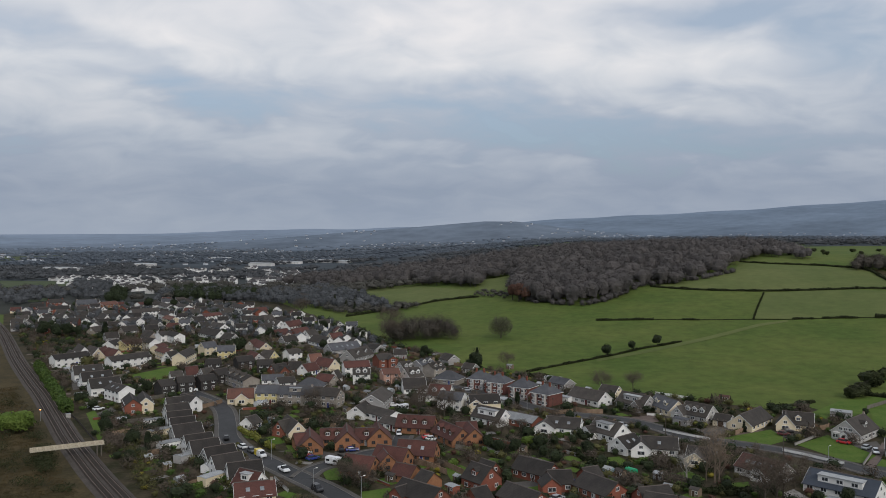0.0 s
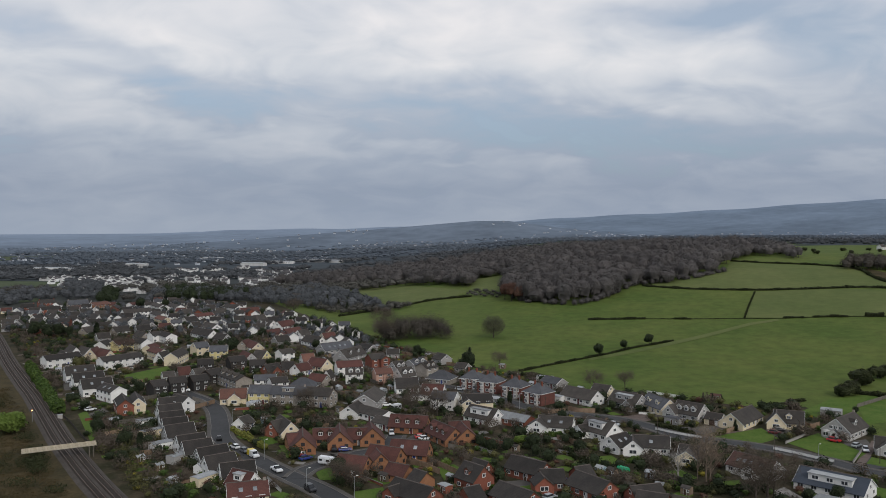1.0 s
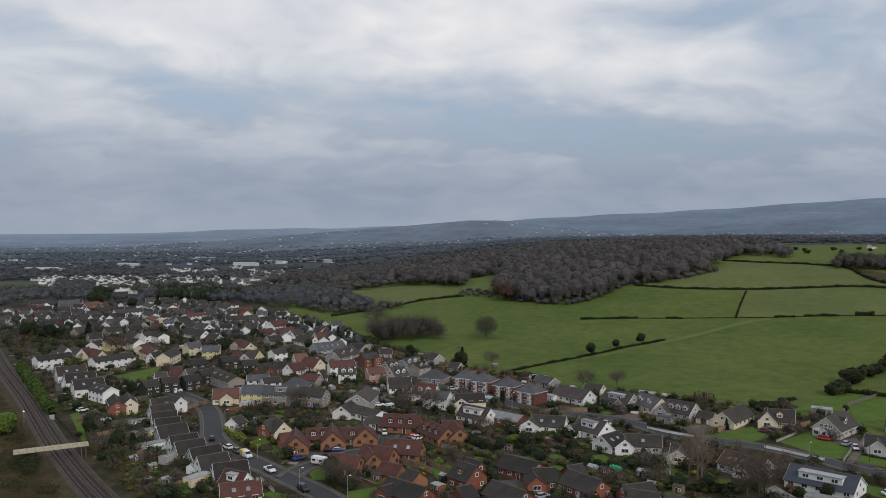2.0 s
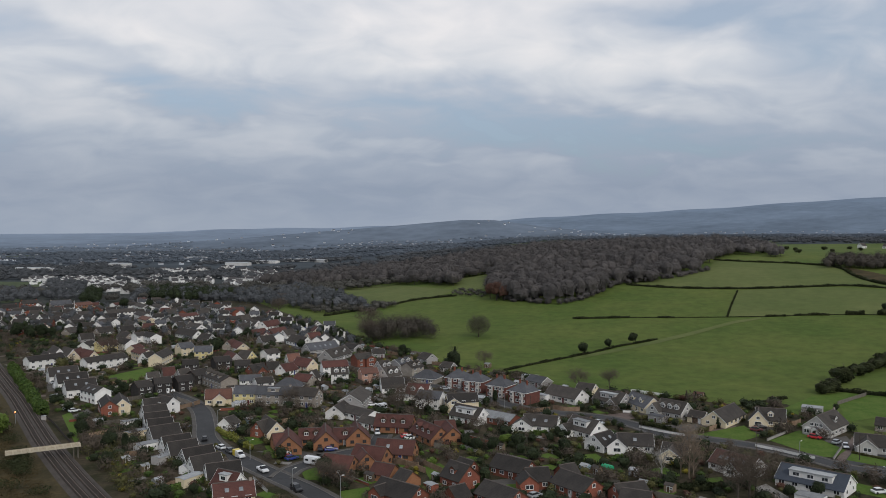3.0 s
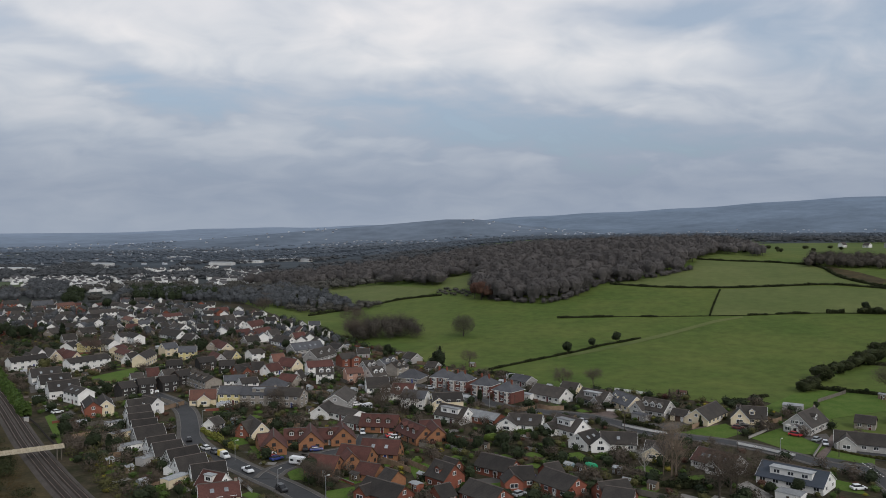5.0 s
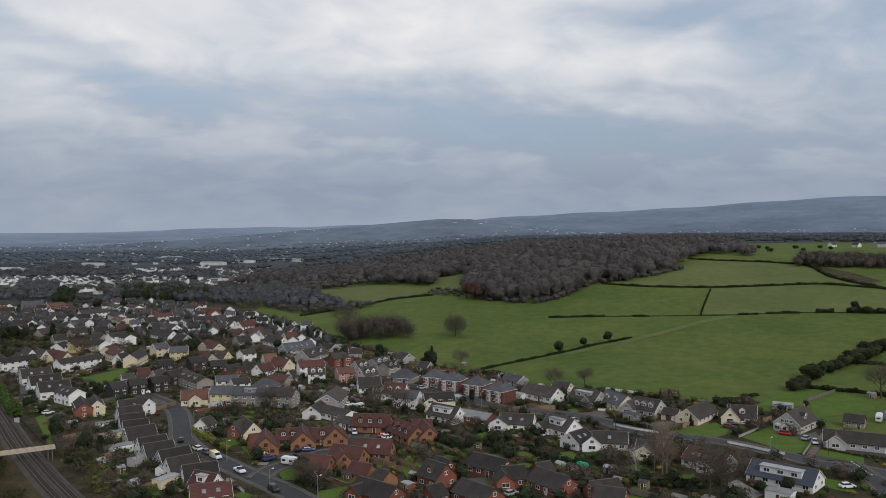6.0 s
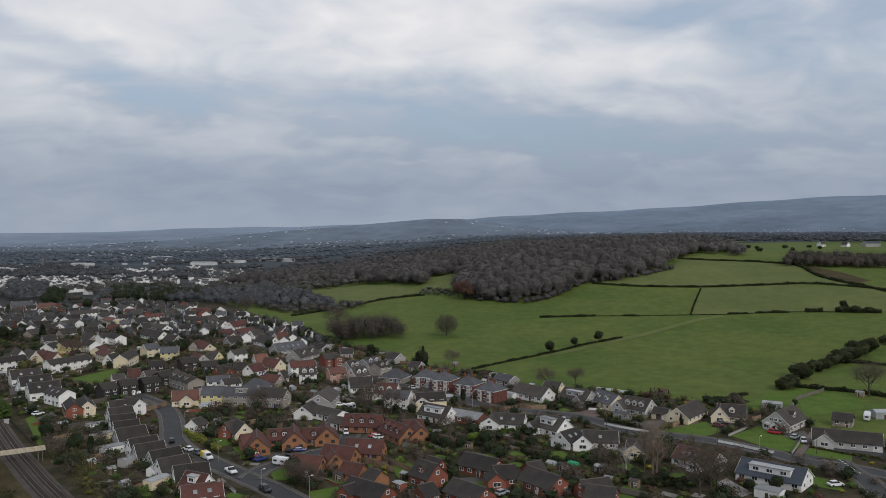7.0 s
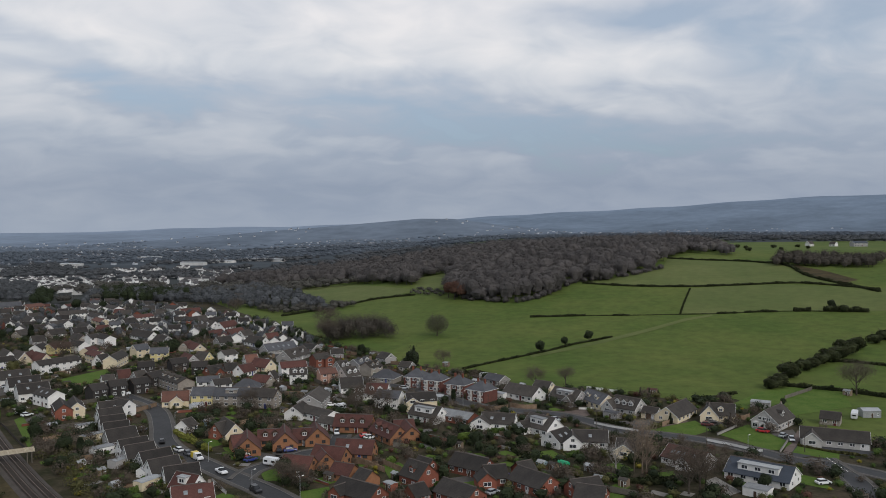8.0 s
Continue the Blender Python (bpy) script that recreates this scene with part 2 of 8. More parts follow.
material("privet", (0.130, 0.140, 0.028), (0.170, 0.172, 0.040), 0.3, 0.85, vary=0.18, fine=0.3, spec=0.2)
material("belt_twigs", (0.057, 0.055, 0.049), (0.088, 0.085, 0.075), 0.05, 0.95, vary=0.12, fine=0.25, spec=0.1, world_space=True)
material("copse_twigs", (0.058, 0.052, 0.044), (0.086, 0.076, 0.064), 0.06, 0.95, vary=0.12, fine=0.25, spec=0.1, world_space=True)
material("wood_twigs", (0.076, 0.071, 0.070), (0.116, 0.106, 0.102), 0.03, 0.95, vary=0.08, fine=0.18, spec=0.1, world_space=True)
material("pink_twigs", (0.19, 0.148, 0.112), (0.24, 0.188, 0.145), 0.25, 0.95, vary=0.18, fine=0.3, spec=0.1)
material("rust_leaf", (0.082, 0.044, 0.034), (0.108, 0.060, 0.044), 0.25, 0.95, vary=0.18, fine=0.3, spec=0.1)
material("dark_leaf", (0.016, 0.024, 0.011), (0.029, 0.039, 0.017), 0.3, 0.85, vary=0.18, fine=0.3, spec=0.2)
material("hedge_leaf", (0.025, 0.032, 0.014), (0.042, 0.047, 0.022), 0.3, 0.9, vary=0.18, fine=0.3, spec=0.1)
material("green_leaf", (0.044, 0.080, 0.018), (0.074, 0.112, 0.027), 0.3, 0.85, vary=0.18, fine=0.3, spec=0.2)
material("olive_leaf", (0.060, 0.062, 0.022), (0.090, 0.085, 0.035), 0.3, 0.9, vary=0.18, fine=0.3, spec=0.2)
material("golden_leaf", (0.19, 0.17, 0.022), (0.24, 0.20, 0.035), 0.3, 0.9, vary=0.18, fine=0.3, spec=0.2)
material("scrub", (0.094, 0.068, 0.034), (0.052, 0.046, 0.022), 0.06, 0.95, vary=0.18, fine=0.3, spec=0.1, world_space=True)
# bare trees in three steps of painted haze, paler and bluer each time
material("hazed_mid_wood", (0.066, 0.071, 0.076), (0.096, 0.101, 0.108), 0.02, 1.0, vary=0.15, fine=0.2, spec=0.0, world_space=True)
material("hazed_far_wood", (0.090, 0.106, 0.127), (0.122, 0.140, 0.164), 0.012, 1.0, vary=0.10, fine=0.2, spec=0.0, world_space=True)
# house wall with distance haze painted into its colour
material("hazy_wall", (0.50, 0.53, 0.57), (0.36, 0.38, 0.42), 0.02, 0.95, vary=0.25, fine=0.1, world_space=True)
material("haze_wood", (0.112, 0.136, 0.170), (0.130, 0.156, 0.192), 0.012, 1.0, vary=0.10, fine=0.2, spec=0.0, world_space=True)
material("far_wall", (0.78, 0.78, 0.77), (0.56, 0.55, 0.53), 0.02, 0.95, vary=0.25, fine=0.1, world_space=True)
material("far_roof", (0.056, 0.055, 0.058), (0.080, 0.076, 0.076), 0.02, 0.95, vary=0.35, fine=0.2, world_space=True)


def hazed_land(name, near, far, low, high):
    """Country far off: woods, fields and slopes in broad soft patches, with aerial haze painted into the colour: paler
    and bluer away from the village.
    """
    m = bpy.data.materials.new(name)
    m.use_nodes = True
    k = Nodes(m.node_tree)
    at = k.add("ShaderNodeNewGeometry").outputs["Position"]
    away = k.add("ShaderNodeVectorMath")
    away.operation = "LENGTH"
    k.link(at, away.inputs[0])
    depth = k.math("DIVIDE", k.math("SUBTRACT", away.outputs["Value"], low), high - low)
    # painted haze: the tone runs from near to far with distance
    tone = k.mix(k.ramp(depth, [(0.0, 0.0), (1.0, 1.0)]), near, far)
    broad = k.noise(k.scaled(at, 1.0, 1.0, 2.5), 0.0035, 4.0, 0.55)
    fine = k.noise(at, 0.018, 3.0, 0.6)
    # patches lose contrast with distance too, as haze would flatten them
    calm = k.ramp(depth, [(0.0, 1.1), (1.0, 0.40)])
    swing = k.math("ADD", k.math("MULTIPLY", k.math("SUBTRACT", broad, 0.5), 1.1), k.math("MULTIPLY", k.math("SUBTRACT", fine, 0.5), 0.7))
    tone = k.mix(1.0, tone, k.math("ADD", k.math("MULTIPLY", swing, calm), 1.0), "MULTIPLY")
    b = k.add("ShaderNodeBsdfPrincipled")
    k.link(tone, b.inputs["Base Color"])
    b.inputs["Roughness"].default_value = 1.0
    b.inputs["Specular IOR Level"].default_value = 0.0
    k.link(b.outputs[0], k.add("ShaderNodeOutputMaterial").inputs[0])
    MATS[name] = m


# near and far tones; the far one has the haze mixed in
hazed_land("plain", (0.046, 0.048, 0.042), (0.100, 0.120, 0.146), 750, 2400)
hazed_land("hazed_far_plain", (0.100, 0.120, 0.146), (0.222, 0.274, 0.348), 2500, 4800)
hazed_land("hazed_hills", (0.090, 0.112, 0.138), (0.185, 0.236, 0.305), 2700, 4900)


# ---------------- the lie of the land ----------------
HILL_AT = [-0.35, -0.20, -0.10, 0.0, 0.14, 0.28, 0.38, 0.65, 1.3, 2.2]
HILL_UP = [0.0, 0.6, 4.6, 16.0, 37.0, 43.5, 46.0, 46.0, 12.0, 0.0]
RIM_AT = [-3.2, -1.2, -0.50, -0.33, -0.235, -0.127, 0.066, 0.149, 0.28, 0.404, 0.497, 0.57, 1.2, 3.2]
RIM_UP = [54, 47, 47, 50, 70, 76, 106, 139, 162, 200, 222, 234, 150, 54]
NEAR_AT = [-0.36, -0.235, -0.13, 0.00, 0.05, 0.09, 0.15, 0.24]
NEAR_UP = [0, 28, 54, 76, 83, 76, 42, 0]


def step_up(a, b, d):
    u = np.clip((d - a) / (b - a), 0, 1)
    return u * u * (3 - 2 * u)


def land(x, y):
    """The height of the ground: a level village, a green hill ahead to the right, far ridges."""
    x, y = np.asarray(x, float), np.asarray(y, float)
    d, a = np.hypot(x, y), np.arctan2(x, y)
    hill = sum(np.interp(a + o, HILL_AT, HILL_UP) for o in (-0.03, 0.0, 0.03)) / 3
    z = hill * step_up(345, 920, d)
    rim = sum(np.interp(a + o, RIM_AT, RIM_UP) for o in (-0.012, 0.0, 0.012)) / 3
    rim = rim + 4 * np.sin(a * 47) * np.sin(a * 19 + 1) * (rim > 60)
    z = z + (rim - hill) * step_up(3500, 4830, d)
    near = np.interp(a, NEAR_AT, NEAR_UP)
    return z + near * np.exp(-((d - 3400) / 330) ** 2)


def sheet(name, verts, faces, mats, which=None, parent=None, smooth=False, label=""):
    """One mesh object out of arrays."""
    me = bpy.data.meshes.new(name)
    me.from_pydata([tuple(v) for v in verts], [], [tuple(f) for f in faces])
    for m in mats:
        me.materials.append(MATS[m])
    if which is not None:
        me.polygons.foreach_set("material_index", np.asarray(which, np.int32))
    if smooth:
        me.polygons.foreach_set("use_smooth", np.ones(len(me.polygons), bool))
    me.update()
    ob = new(name, me)
    if parent:
        ob.parent = parent
    if label:
        ob["label"] = label
    return ob


def rings(name, dist, angles, mats, label, closed=False, lift=0.0):
    a, d = np.meshgrid(np.asarray(angles), np.asarray(dist))
    x, y = d * np.sin(a), d * np.cos(a)
    v = np.stack([x, y, land(x, y) + lift], -1).reshape(-1, 3)
    c = len(angles)
    f = [(i * c + j, i * c + (j + 1) % c, (i + 1) * c + (j + 1) % c, (i + 1) * c + j) for i in range(len(dist) - 1) for j in range(c if closed else c - 1)]
    f = [q[::-1] for q in f]
    return tagged(sheet(name, v, f, mats, smooth=True), label, name, kind="structure")


around = np.concatenate([np.linspace(-3.1416, -0.75, 40, endpoint=False), np.linspace(-0.75, 0.85, 200, endpoint=False), np.linspace(0.85, 3.1416, 40, endpoint=False)])
rings("ground", np.concatenate([np.linspace(0.02, 300, 20), np.linspace(315, 1260, 60), np.linspace(1300, 2600, 24)]), around, ["grass"], "green pasture and village land, damp and gently rising", True)
# no mist stands here: the haze is in these sheets' base colours
rings("backdrop", np.linspace(2600, 3620, 30), around, ["hazed_far_plain"], "far wooded plain and low ridge in haze", True)
rings("backdrop", np.linspace(3620, 4900, 34), around[(around >= 0.03) & (around < 1.2)], ["hazed_hills"], "long blue-grey hills in haze")
rings("backdrop", np.linspace(3620, 4900, 34), np.concatenate([around[around >= 1.1] - 6.28318, around[around < 0.036]]), ["hazed_far_plain"], "farthest pale plain fading into haze")


def patch(name, outline, mat, lift, label, step=14.0, kind="structure"):
    """A piece of the ground's cover, draped on the land inside an outline."""
    from mathutils.geometry import delaunay_2d_cdt
    pts = []
    for i, (ax, ay) in enumerate(outline):
        bx, by = outline[(i + 1) % len(outline)]
        k = max(1, int(math.hypot(bx - ax, by - ay) / step))
        pts += [Vector((ax + (bx - ax) * j / k, ay + (by - ay) * j / k)) for j in range(k)]
    m = len(pts)
    o = np.array(outline)

    def inside(x, y):
        hit = False
        for (ax, ay), (bx, by) in zip(outline, outline[1:] + outline[:1]):
            if (ay > y) != (by > y) and x < (bx - ax) * (y - ay) / (by - ay) + ax:
                hit = not hit
        return hit

    for gx in np.arange(o[:, 0].min() + step / 2, o[:, 0].max(), step):
        for gy in np.arange(o[:, 1].min() + step / 2, o[:, 1].max(), step):
            if inside(gx, gy):
                pts.append(Vector((gx, gy)))
    v, _, f, *_ = delaunay_2d_cdt(pts, [(i, (i + 1) % m) for i in range(m)], [], 1, 0.01)
    z = land([p.x for p in v], [p.y for p in v]) + lift
    return tagged(sheet(name, [(p.x, p.y, h) for p, h in zip(v, z)], f, [mat], smooth=True), label, name, kind=kind)


def smooth_line(points, step=4.0):
    """A Catmull-Rom line through the points, in even steps."""
    p = [np.array(q, float) for q in points]
    p = [2 * p[0] - p[1]] + p + [2 * p[-1] - p[-2]]
    out = []
    for a, b, c, d in zip(p, p[1:], p[2:], p[3:]):
        k = max(1, int(np.linalg.norm(c - b) / step))
        for i in range(k):
            u = i / k
            out.append(0.5 * (2 * b + (c - a) * u + (2 * a - 5 * b + 4 * c - d) * u * u + (3 * b - a - 3 * c + d) * u ** 3))
    return np.array(out + [p[-2]])


def sideways(line):
    t = np.gradient(line, axis=0)
    t /= np.linalg.norm(t, axis=1)[:, None]
    return np.stack([t[:, 1], -t[:, 0]], 1)


def ribbon(name, line, profile, mats, which=None, parent=None, label="", base=None):
    """A long body with a cross-section [(across, up)...] swept along a line on the land."""
    s = sideways(line)
    z = land(line[:, 0], line[:, 1]) if base is None else np.full(len(line), base)
    v, k = [], len(profile)
    for q, side, h in zip(line, s, z):
        v += [(q[0] + side[0] * a, q[1] + side[1] * a, h + b) for a, b in profile]
    f = [(i * k + j, i * k + j + 1, (i + 1) * k + j + 1, (i + 1) * k + j) for i in range(len(line) - 1) for j in range(k - 1)]
    return sheet(name, v, f, mats, None if which is None else list(which) * (len(line) - 1), parent, label=label)


def road(line, width, label, kerbs=True, name="road", lift=0.0):
    w = width / 2
    if kerbs:
        prof = [(-w - 1.5, 0.02), (-w - 1.4, 0.22), (-w - 0.15, 0.22), (-w, 0.22), (-w, 0.10), (0, 0.14), (w, 0.10), (w, 0.22), (w + 0.15, 0.22), (w + 1.4, 0.22), (w + 1.5, 0.02)]
        which = [1, 1, 2, 2, 0, 0, 2, 2, 1, 1]
    else:
        prof, which = [(-w - 0.2, 0.0), (-w, 0.10), (0, 0.13), (w, 0.10), (w + 0.2, 0.0)], [0, 0, 0, 0]
    prof = [(a, b + lift) for a, b in prof]
    return tagged(ribbon(name, line, prof, ["asphalt", "paving", "kerb"], which), label, "road", kind="structure")


# ---------------- plants ----------------
def tube(v, f, a, b, ra, rb, sides=4):
    a, b = Vector(a), Vector(b)
    way = (b - a).normalized()
    p = way.orthogonal().normalized()
    q = way.cross(p)
    s = len(v)
    for c, r in ((a, ra), (b, rb)):
        v += [tuple(c + (p * math.cos(6.2832 * i / sides) + q * math.sin(6.2832 * i / sides)) * r) for i in range(sides)]
    f += [(s + i, s + (i + 1) % sides, s + sides + (i + 1) % sides, s + sides + i) for i in range(sides)]


def tufts(rng, centres, size, stretch=1.0, outward=None, ragged=0.38):
    """Small four-cornered leaves or twig tufts at the given centres, turned at random or mostly outward."""
    c = np.asarray(centres, float)
    m = len(c)
    a = rng.normal(size=(m, 3))
    if outward is not None:
        n = outward / (np.linalg.norm(outward, axis=1)[:, None] + 1e-6) + rng.normal(size=(m, 3)) * ragged
        a = np.cross(n, a)
    a /= np.linalg.norm(a, axis=1)[:, None]
    b = np.cross(a, rng.normal(size=(m, 3)) if outward is None else n)
    b /= np.linalg.norm(b, axis=1)[:, None]
    s = size * rng.uniform(0.6, 1.4, (m, 1))
    a, b = a * s * stretch, b * s / stretch
    v = np.stack([c - a - b * 0.3, c - b, c + a + b * 0.2, c + b * 0.9], 1).reshape(-1, 3)
    return v, np.arange(4 * m).reshape(m, 4)


def lumps(rng, m, rx, rz, cz, lobes=7, hollow=0.35):
    """Points in an uneven crown made of several overlapping lobes."""
    ang, out = rng.uniform(0, 6.283, lobes), []
    for i in range(lobes):
        r = rng.uniform(0.2, 0.62) * rx
        z = cz + rng.uniform(-0.4, 0.5) * rz
        c = np.array([math.cos(ang[i]) * r, math.sin(ang[i]) * r, z])
        d = rng.normal(size=(m // lobes, 3))
        d /= np.linalg.norm(d, axis=1)[:, None]
        d *= rng.uniform(hollow, 1.0, (m // lobes, 1)) ** 0.6
        out.append(c + d * np.array([rx * 0.5, rx * 0.5, rz * 0.52]) * rng.uniform(0.75, 1.15))
    return np.concatenate(out)


def trunk_and_limbs(rng, height, radius, spread, limbs=7, fork=3, first=0.3):
    v, f, tips = [], [], []
    top = Vector((rng.uniform(-0.3, 0.3), rng.uniform(-0.3, 0.3), height * 0.62))
    tube(v, f, (0, 0, -0.3), top * 0.5, radius, radius * 0.75, 6)
    tube(v, f, top * 0.5, top, radius * 0.75, radius * 0.4, 5)
    for i in range(limbs):
        t = rng.uniform(first, 1.0)
        a = 6.283 * (i + rng.uniform(0, 0.7)) / limbs
        start = top * t
        end = start + Vector((math.cos(a) * spread * rng.uniform(0.4, 0.8), math.sin(a) * spread * rng.uniform(0.4, 0.8), height * rng.uniform(0.16, 0.36)))
        tube(v, f, start, end, radius * 0.38, radius * 0.16, 4)
        for _ in range(fork):
            tip = end + Vector((rng.uniform(-0.45, 0.45) * spread, rng.uniform(-0.45, 0.45) * spread, height * rng.uniform(0.04, 0.2)))
            tube(v, f, start.lerp(end, rng.uniform(0.5, 1.0)), tip, radius * 0.15, radius * 0.04, 3)
            tips.append(tip)
    return v, f, tips


def make_tree(name, seed, height, spread, leaf, m, size, label, category="tree", stretch=1.0, bark="bark", shape="round", limbs=7, stem=1.0):
    """A tree: Empty > trunk, crown. shape: round, cone, column, fine (bare, of thin twigs)."""
    rng = np.random.default_rng(seed)
    top = tagged(new(name), label, category)
    v, f, tips = trunk_and_limbs(rng, height, 0.028 * height * stem, spread, limbs, 6 if shape == "fine" else 3)
    sheet("trunk", v, f, [bark], parent=top)
    if shape == "round":
        c = lumps(rng, m, spread, height * 0.42, height * 0.6, 13)
    elif shape == "broad":
        d = rng.normal(size=(m, 3))
        d /= np.linalg.norm(d, axis=1)[:, None]
        d *= (rng.uniform(0.12, 1.0, (m, 1)) ** 0.5) * (0.92 + 0.12 * np.sin(d[:, :1] * 6) * np.cos(d[:, 1:2] * 5 + 1))
        c = d * np.array([spread, spread, height * 0.46]) + np.array([0, 0, height * 0.54])
    elif shape == "bush":
        c = lumps(rng, m, spread, height * 0.52, height * 0.42, 10)
    elif shape == "cone":
        u = rng.uniform(0, 1, m) ** 0.7
        r = spread * u * rng.uniform(0.55, 1.05, m) * (0.8 + 0.2 * np.sin(u * 40))
        a = rng.uniform(0, 6.283, m)
        c = np.stack([r * np.cos(a), r * np.sin(a), height * (1 - u * 0.93)], 1)
    elif shape == "column":
        u = rng.uniform(0, 1, m)
        r = spread * np.sqrt(np.sin(3.1 * (0.06 + 0.9 * u))) * rng.uniform(0.6, 1.0, m)
        a = rng.uniform(0, 6.283, m)
        c = np.stack([r * np.cos(a), r * np.sin(a), 0.2 + height * u * 0.97], 1)
    else:
        t = np.array([tuple(q) for q in tips])
        c = t[rng.integers(0, len(t), m)] + rng.normal(size=(m, 3)) * np.array([spread * 0.2, spread * 0.2, height * 0.085])
    v, q = tufts(rng, c, size, stretch, c - np.array([0, 0, height * 0.45]) if stretch == 1.0 else None)
    v, q = [tuple(k) for k in v], [tuple(k) for k in q]
    if stretch == 1.0 and shape in ("round", "bush"):
        for _ in range(5):
            a, b = rng.uniform(0, 6.283), rng.uniform(0.25, 0.42) * spread
            w, g = dome(rng, spread * 0.46, height * 0.24, height * (0.6 if shape == "round" else 0.42) + rng.uniform(-0.1, 0.12) * height, math.cos(a) * b, math.sin(a) * b)
            q += [tuple(k + len(v) for k in m) for m in g]
            v += w
    sheet("crown", v, q, [leaf], parent=top)
    return top


def place(tree, x, y, scale=1.0, turn=0.0, tall=1.0):
    ob = copy_thing(tree, pose(x, y, float(land(x, y)), 0, 0, turn))
    ob.scale = (scale, scale, scale * tall)
    return ob


def hedge(points, width, height, leaf, label, seed=1, dense=26, name="hedge", size=0.32):
    """A hedge: a body of branches with leaves all over it."""
    rng = np.random.default_rng(seed)
    line = smooth_line(points, 2.0)
    top = tagged(new(name), label, "hedge")
    w = width * 0.34
    ribbon("hedge_body", line, [(-w, -0.2), (-w * 0.7, height * 0.6), (0, height * 0.72), (w * 0.7, height * 0.6), (w, -0.2)], [leaf], parent=top)
    m = int(len(line) * dense * 1.7)
    i = rng.integers(0, len(line) - 1, m)
    u = rng.uniform(0, 1, (m, 1))
    c = line[i] * (1 - u) + line[i + 1] * u
    s = sideways(line)[i]
    bulge = 0.85 + 0.3 * np.sin(i * 0.9 + seed) * np.sin(i * 0.37)
    a = rng.uniform(0.05, 3.09, m)
    c = c + s * (np.cos(a) * width * 0.5 * bulge)[:, None]
    z = land(c[:, 0], c[:, 1]) + np.sqrt(np.sin(a)) * height * bulge * rng.uniform(0.3, 1.05, m)
    v, q = tufts(rng, np.column_stack([c, z]), size)
    sheet("foliage", v, q, [leaf], parent=top)
    return top


def dome(rng, rx, rz, cz, cx=0.0, cy=0.0, low=-0.75, around=9):
    """A lumpy closed mass of branches inside a crown."""
    v, f = [(cx, cy, cz + rz * (1 + rng.uniform(-0.1, 0.1)))], []
    levels = (0.78, 0.25, low)
    for k, u in enumerate(levels):
        w = math.sqrt(1 - u * u)
        for i in range(around):
            a = 6.2832 * (i + 0.5 * (k % 2)) / around
            g = rng.uniform(0.78, 1.14)
            v.append((cx + math.cos(a) * rx * w * g, cy + math.sin(a) * rx * w * g, cz + u * rz * rng.uniform(0.85, 1.1)))
    f += [(0, 1 + i, 1 + (i + 1) % around) for i in range(around)]
    for k in range(len(levels) - 1):
        b = 1 + k * around
        f += [(b + i, b + around + i, b + around + (i + 1) % around, b + (i + 1) % around) for i in range(around)]
    return v, f


def many_crowns(name, spots, heights, spreads, leaf, each, size, label, seed, trunks=True, category="woodland", squash=0.45, stretch=1.0, ball=False, shell=0.66, core=0.7, ragged=0.38):
    """Woods and scrub that nobody could count, as one mesh: trunks, masses of branches and small tufts all over them."""
    rng = np.random.default_rng(seed)
    vs, fs, base = [], [], 0
    for (x, y), h, r in zip(spots, heights, spreads):
        d = rng.normal(size=(each, 3))
        if not ball:
            d[:, 2] = np.abs(d[:, 2]) * 1.1 - 0.35
        d /= np.linalg.norm(d, axis=1)[:, None]
        d *= rng.uniform(shell, 1.05, (each, 1)) * (1 + 0.2 * np.sin(d[:, :1] * 5 + x) * np.cos(d[:, 1:2] * 6 + y))
        z = float(land(x, y))
        c = d * np.array([r, r, h * squash]) + np.array([x, y, z + h * (1 - squash)])
        v, q = tufts(rng, c, size * r / 5, stretch, d, ragged)
        vs.append(v)
        fs += [tuple(k) for k in (q + base).tolist()]
        base += len(v)
        if core:
            v, q = dome(rng, r * core, h * squash * core, z + h * (1 - squash), x, y)
            vs.append(np.array(v)), fs.extend(tuple(k + base for k in g) for g in q)
            base += len(v)
        if trunks:
            tv, tf = [], []
            tube(tv, tf, (x, y, z - 0.5), (x, y, z + h * 0.7), 0.3, 0.12, 3)
            vs.append(np.array(tv)), fs.extend(tuple(k + base for k in g) for g in tf)
            base += len(tv)
    return tagged(sheet(name, np.concatenate(vs), fs, [leaf]), label, category, kind="stuff")


def inside_of(outline, x, y):
    hit = False
    for (ax, ay), (bx, by) in zip(outline, outline[1:] + outline[:1]):
        if (ay > y) != (by > y) and x < (bx - ax) * (y - ay) / (by - ay) + ax:
            hit = not hit
    return hit


def scattered(outline, gap, seed, jitter=0.45):
    rng = np.random.default_rng(seed)
    o = np.array(outline)
    out = []
    for i, gy in enumerate(np.arange(o[:, 1].min(), o[:, 1].max(), gap)):
        for gx in np.arange(o[:, 0].min(), o[:, 0].max(), gap):
            x = gx + (i % 2) * gap / 2 + rng.uniform(-jitter, jitter) * gap
            y = gy + rng.uniform(-jitter, jitter) * gap
            if inside_of(outline, x, y):
                out.append((x, y))
    return out


# ---------------- houses ----------------
def bm_mesh(name, build, mats):
    bm = bmesh.new()
    build(bm)
    me = bpy.data.meshes.new(name)
    bm.normal_update()
    bm.to_mesh(me)
    bm.free()
    for m in mats:
        me.materials.append(MATS[m])
    return me


def part(name, me, parent, m=None, label=""):
    ob = new(name, me)
    ob.parent = parent
    if m is not None:
        ob.matrix_basis = m
    if label:
        ob["label"] = label
    return ob


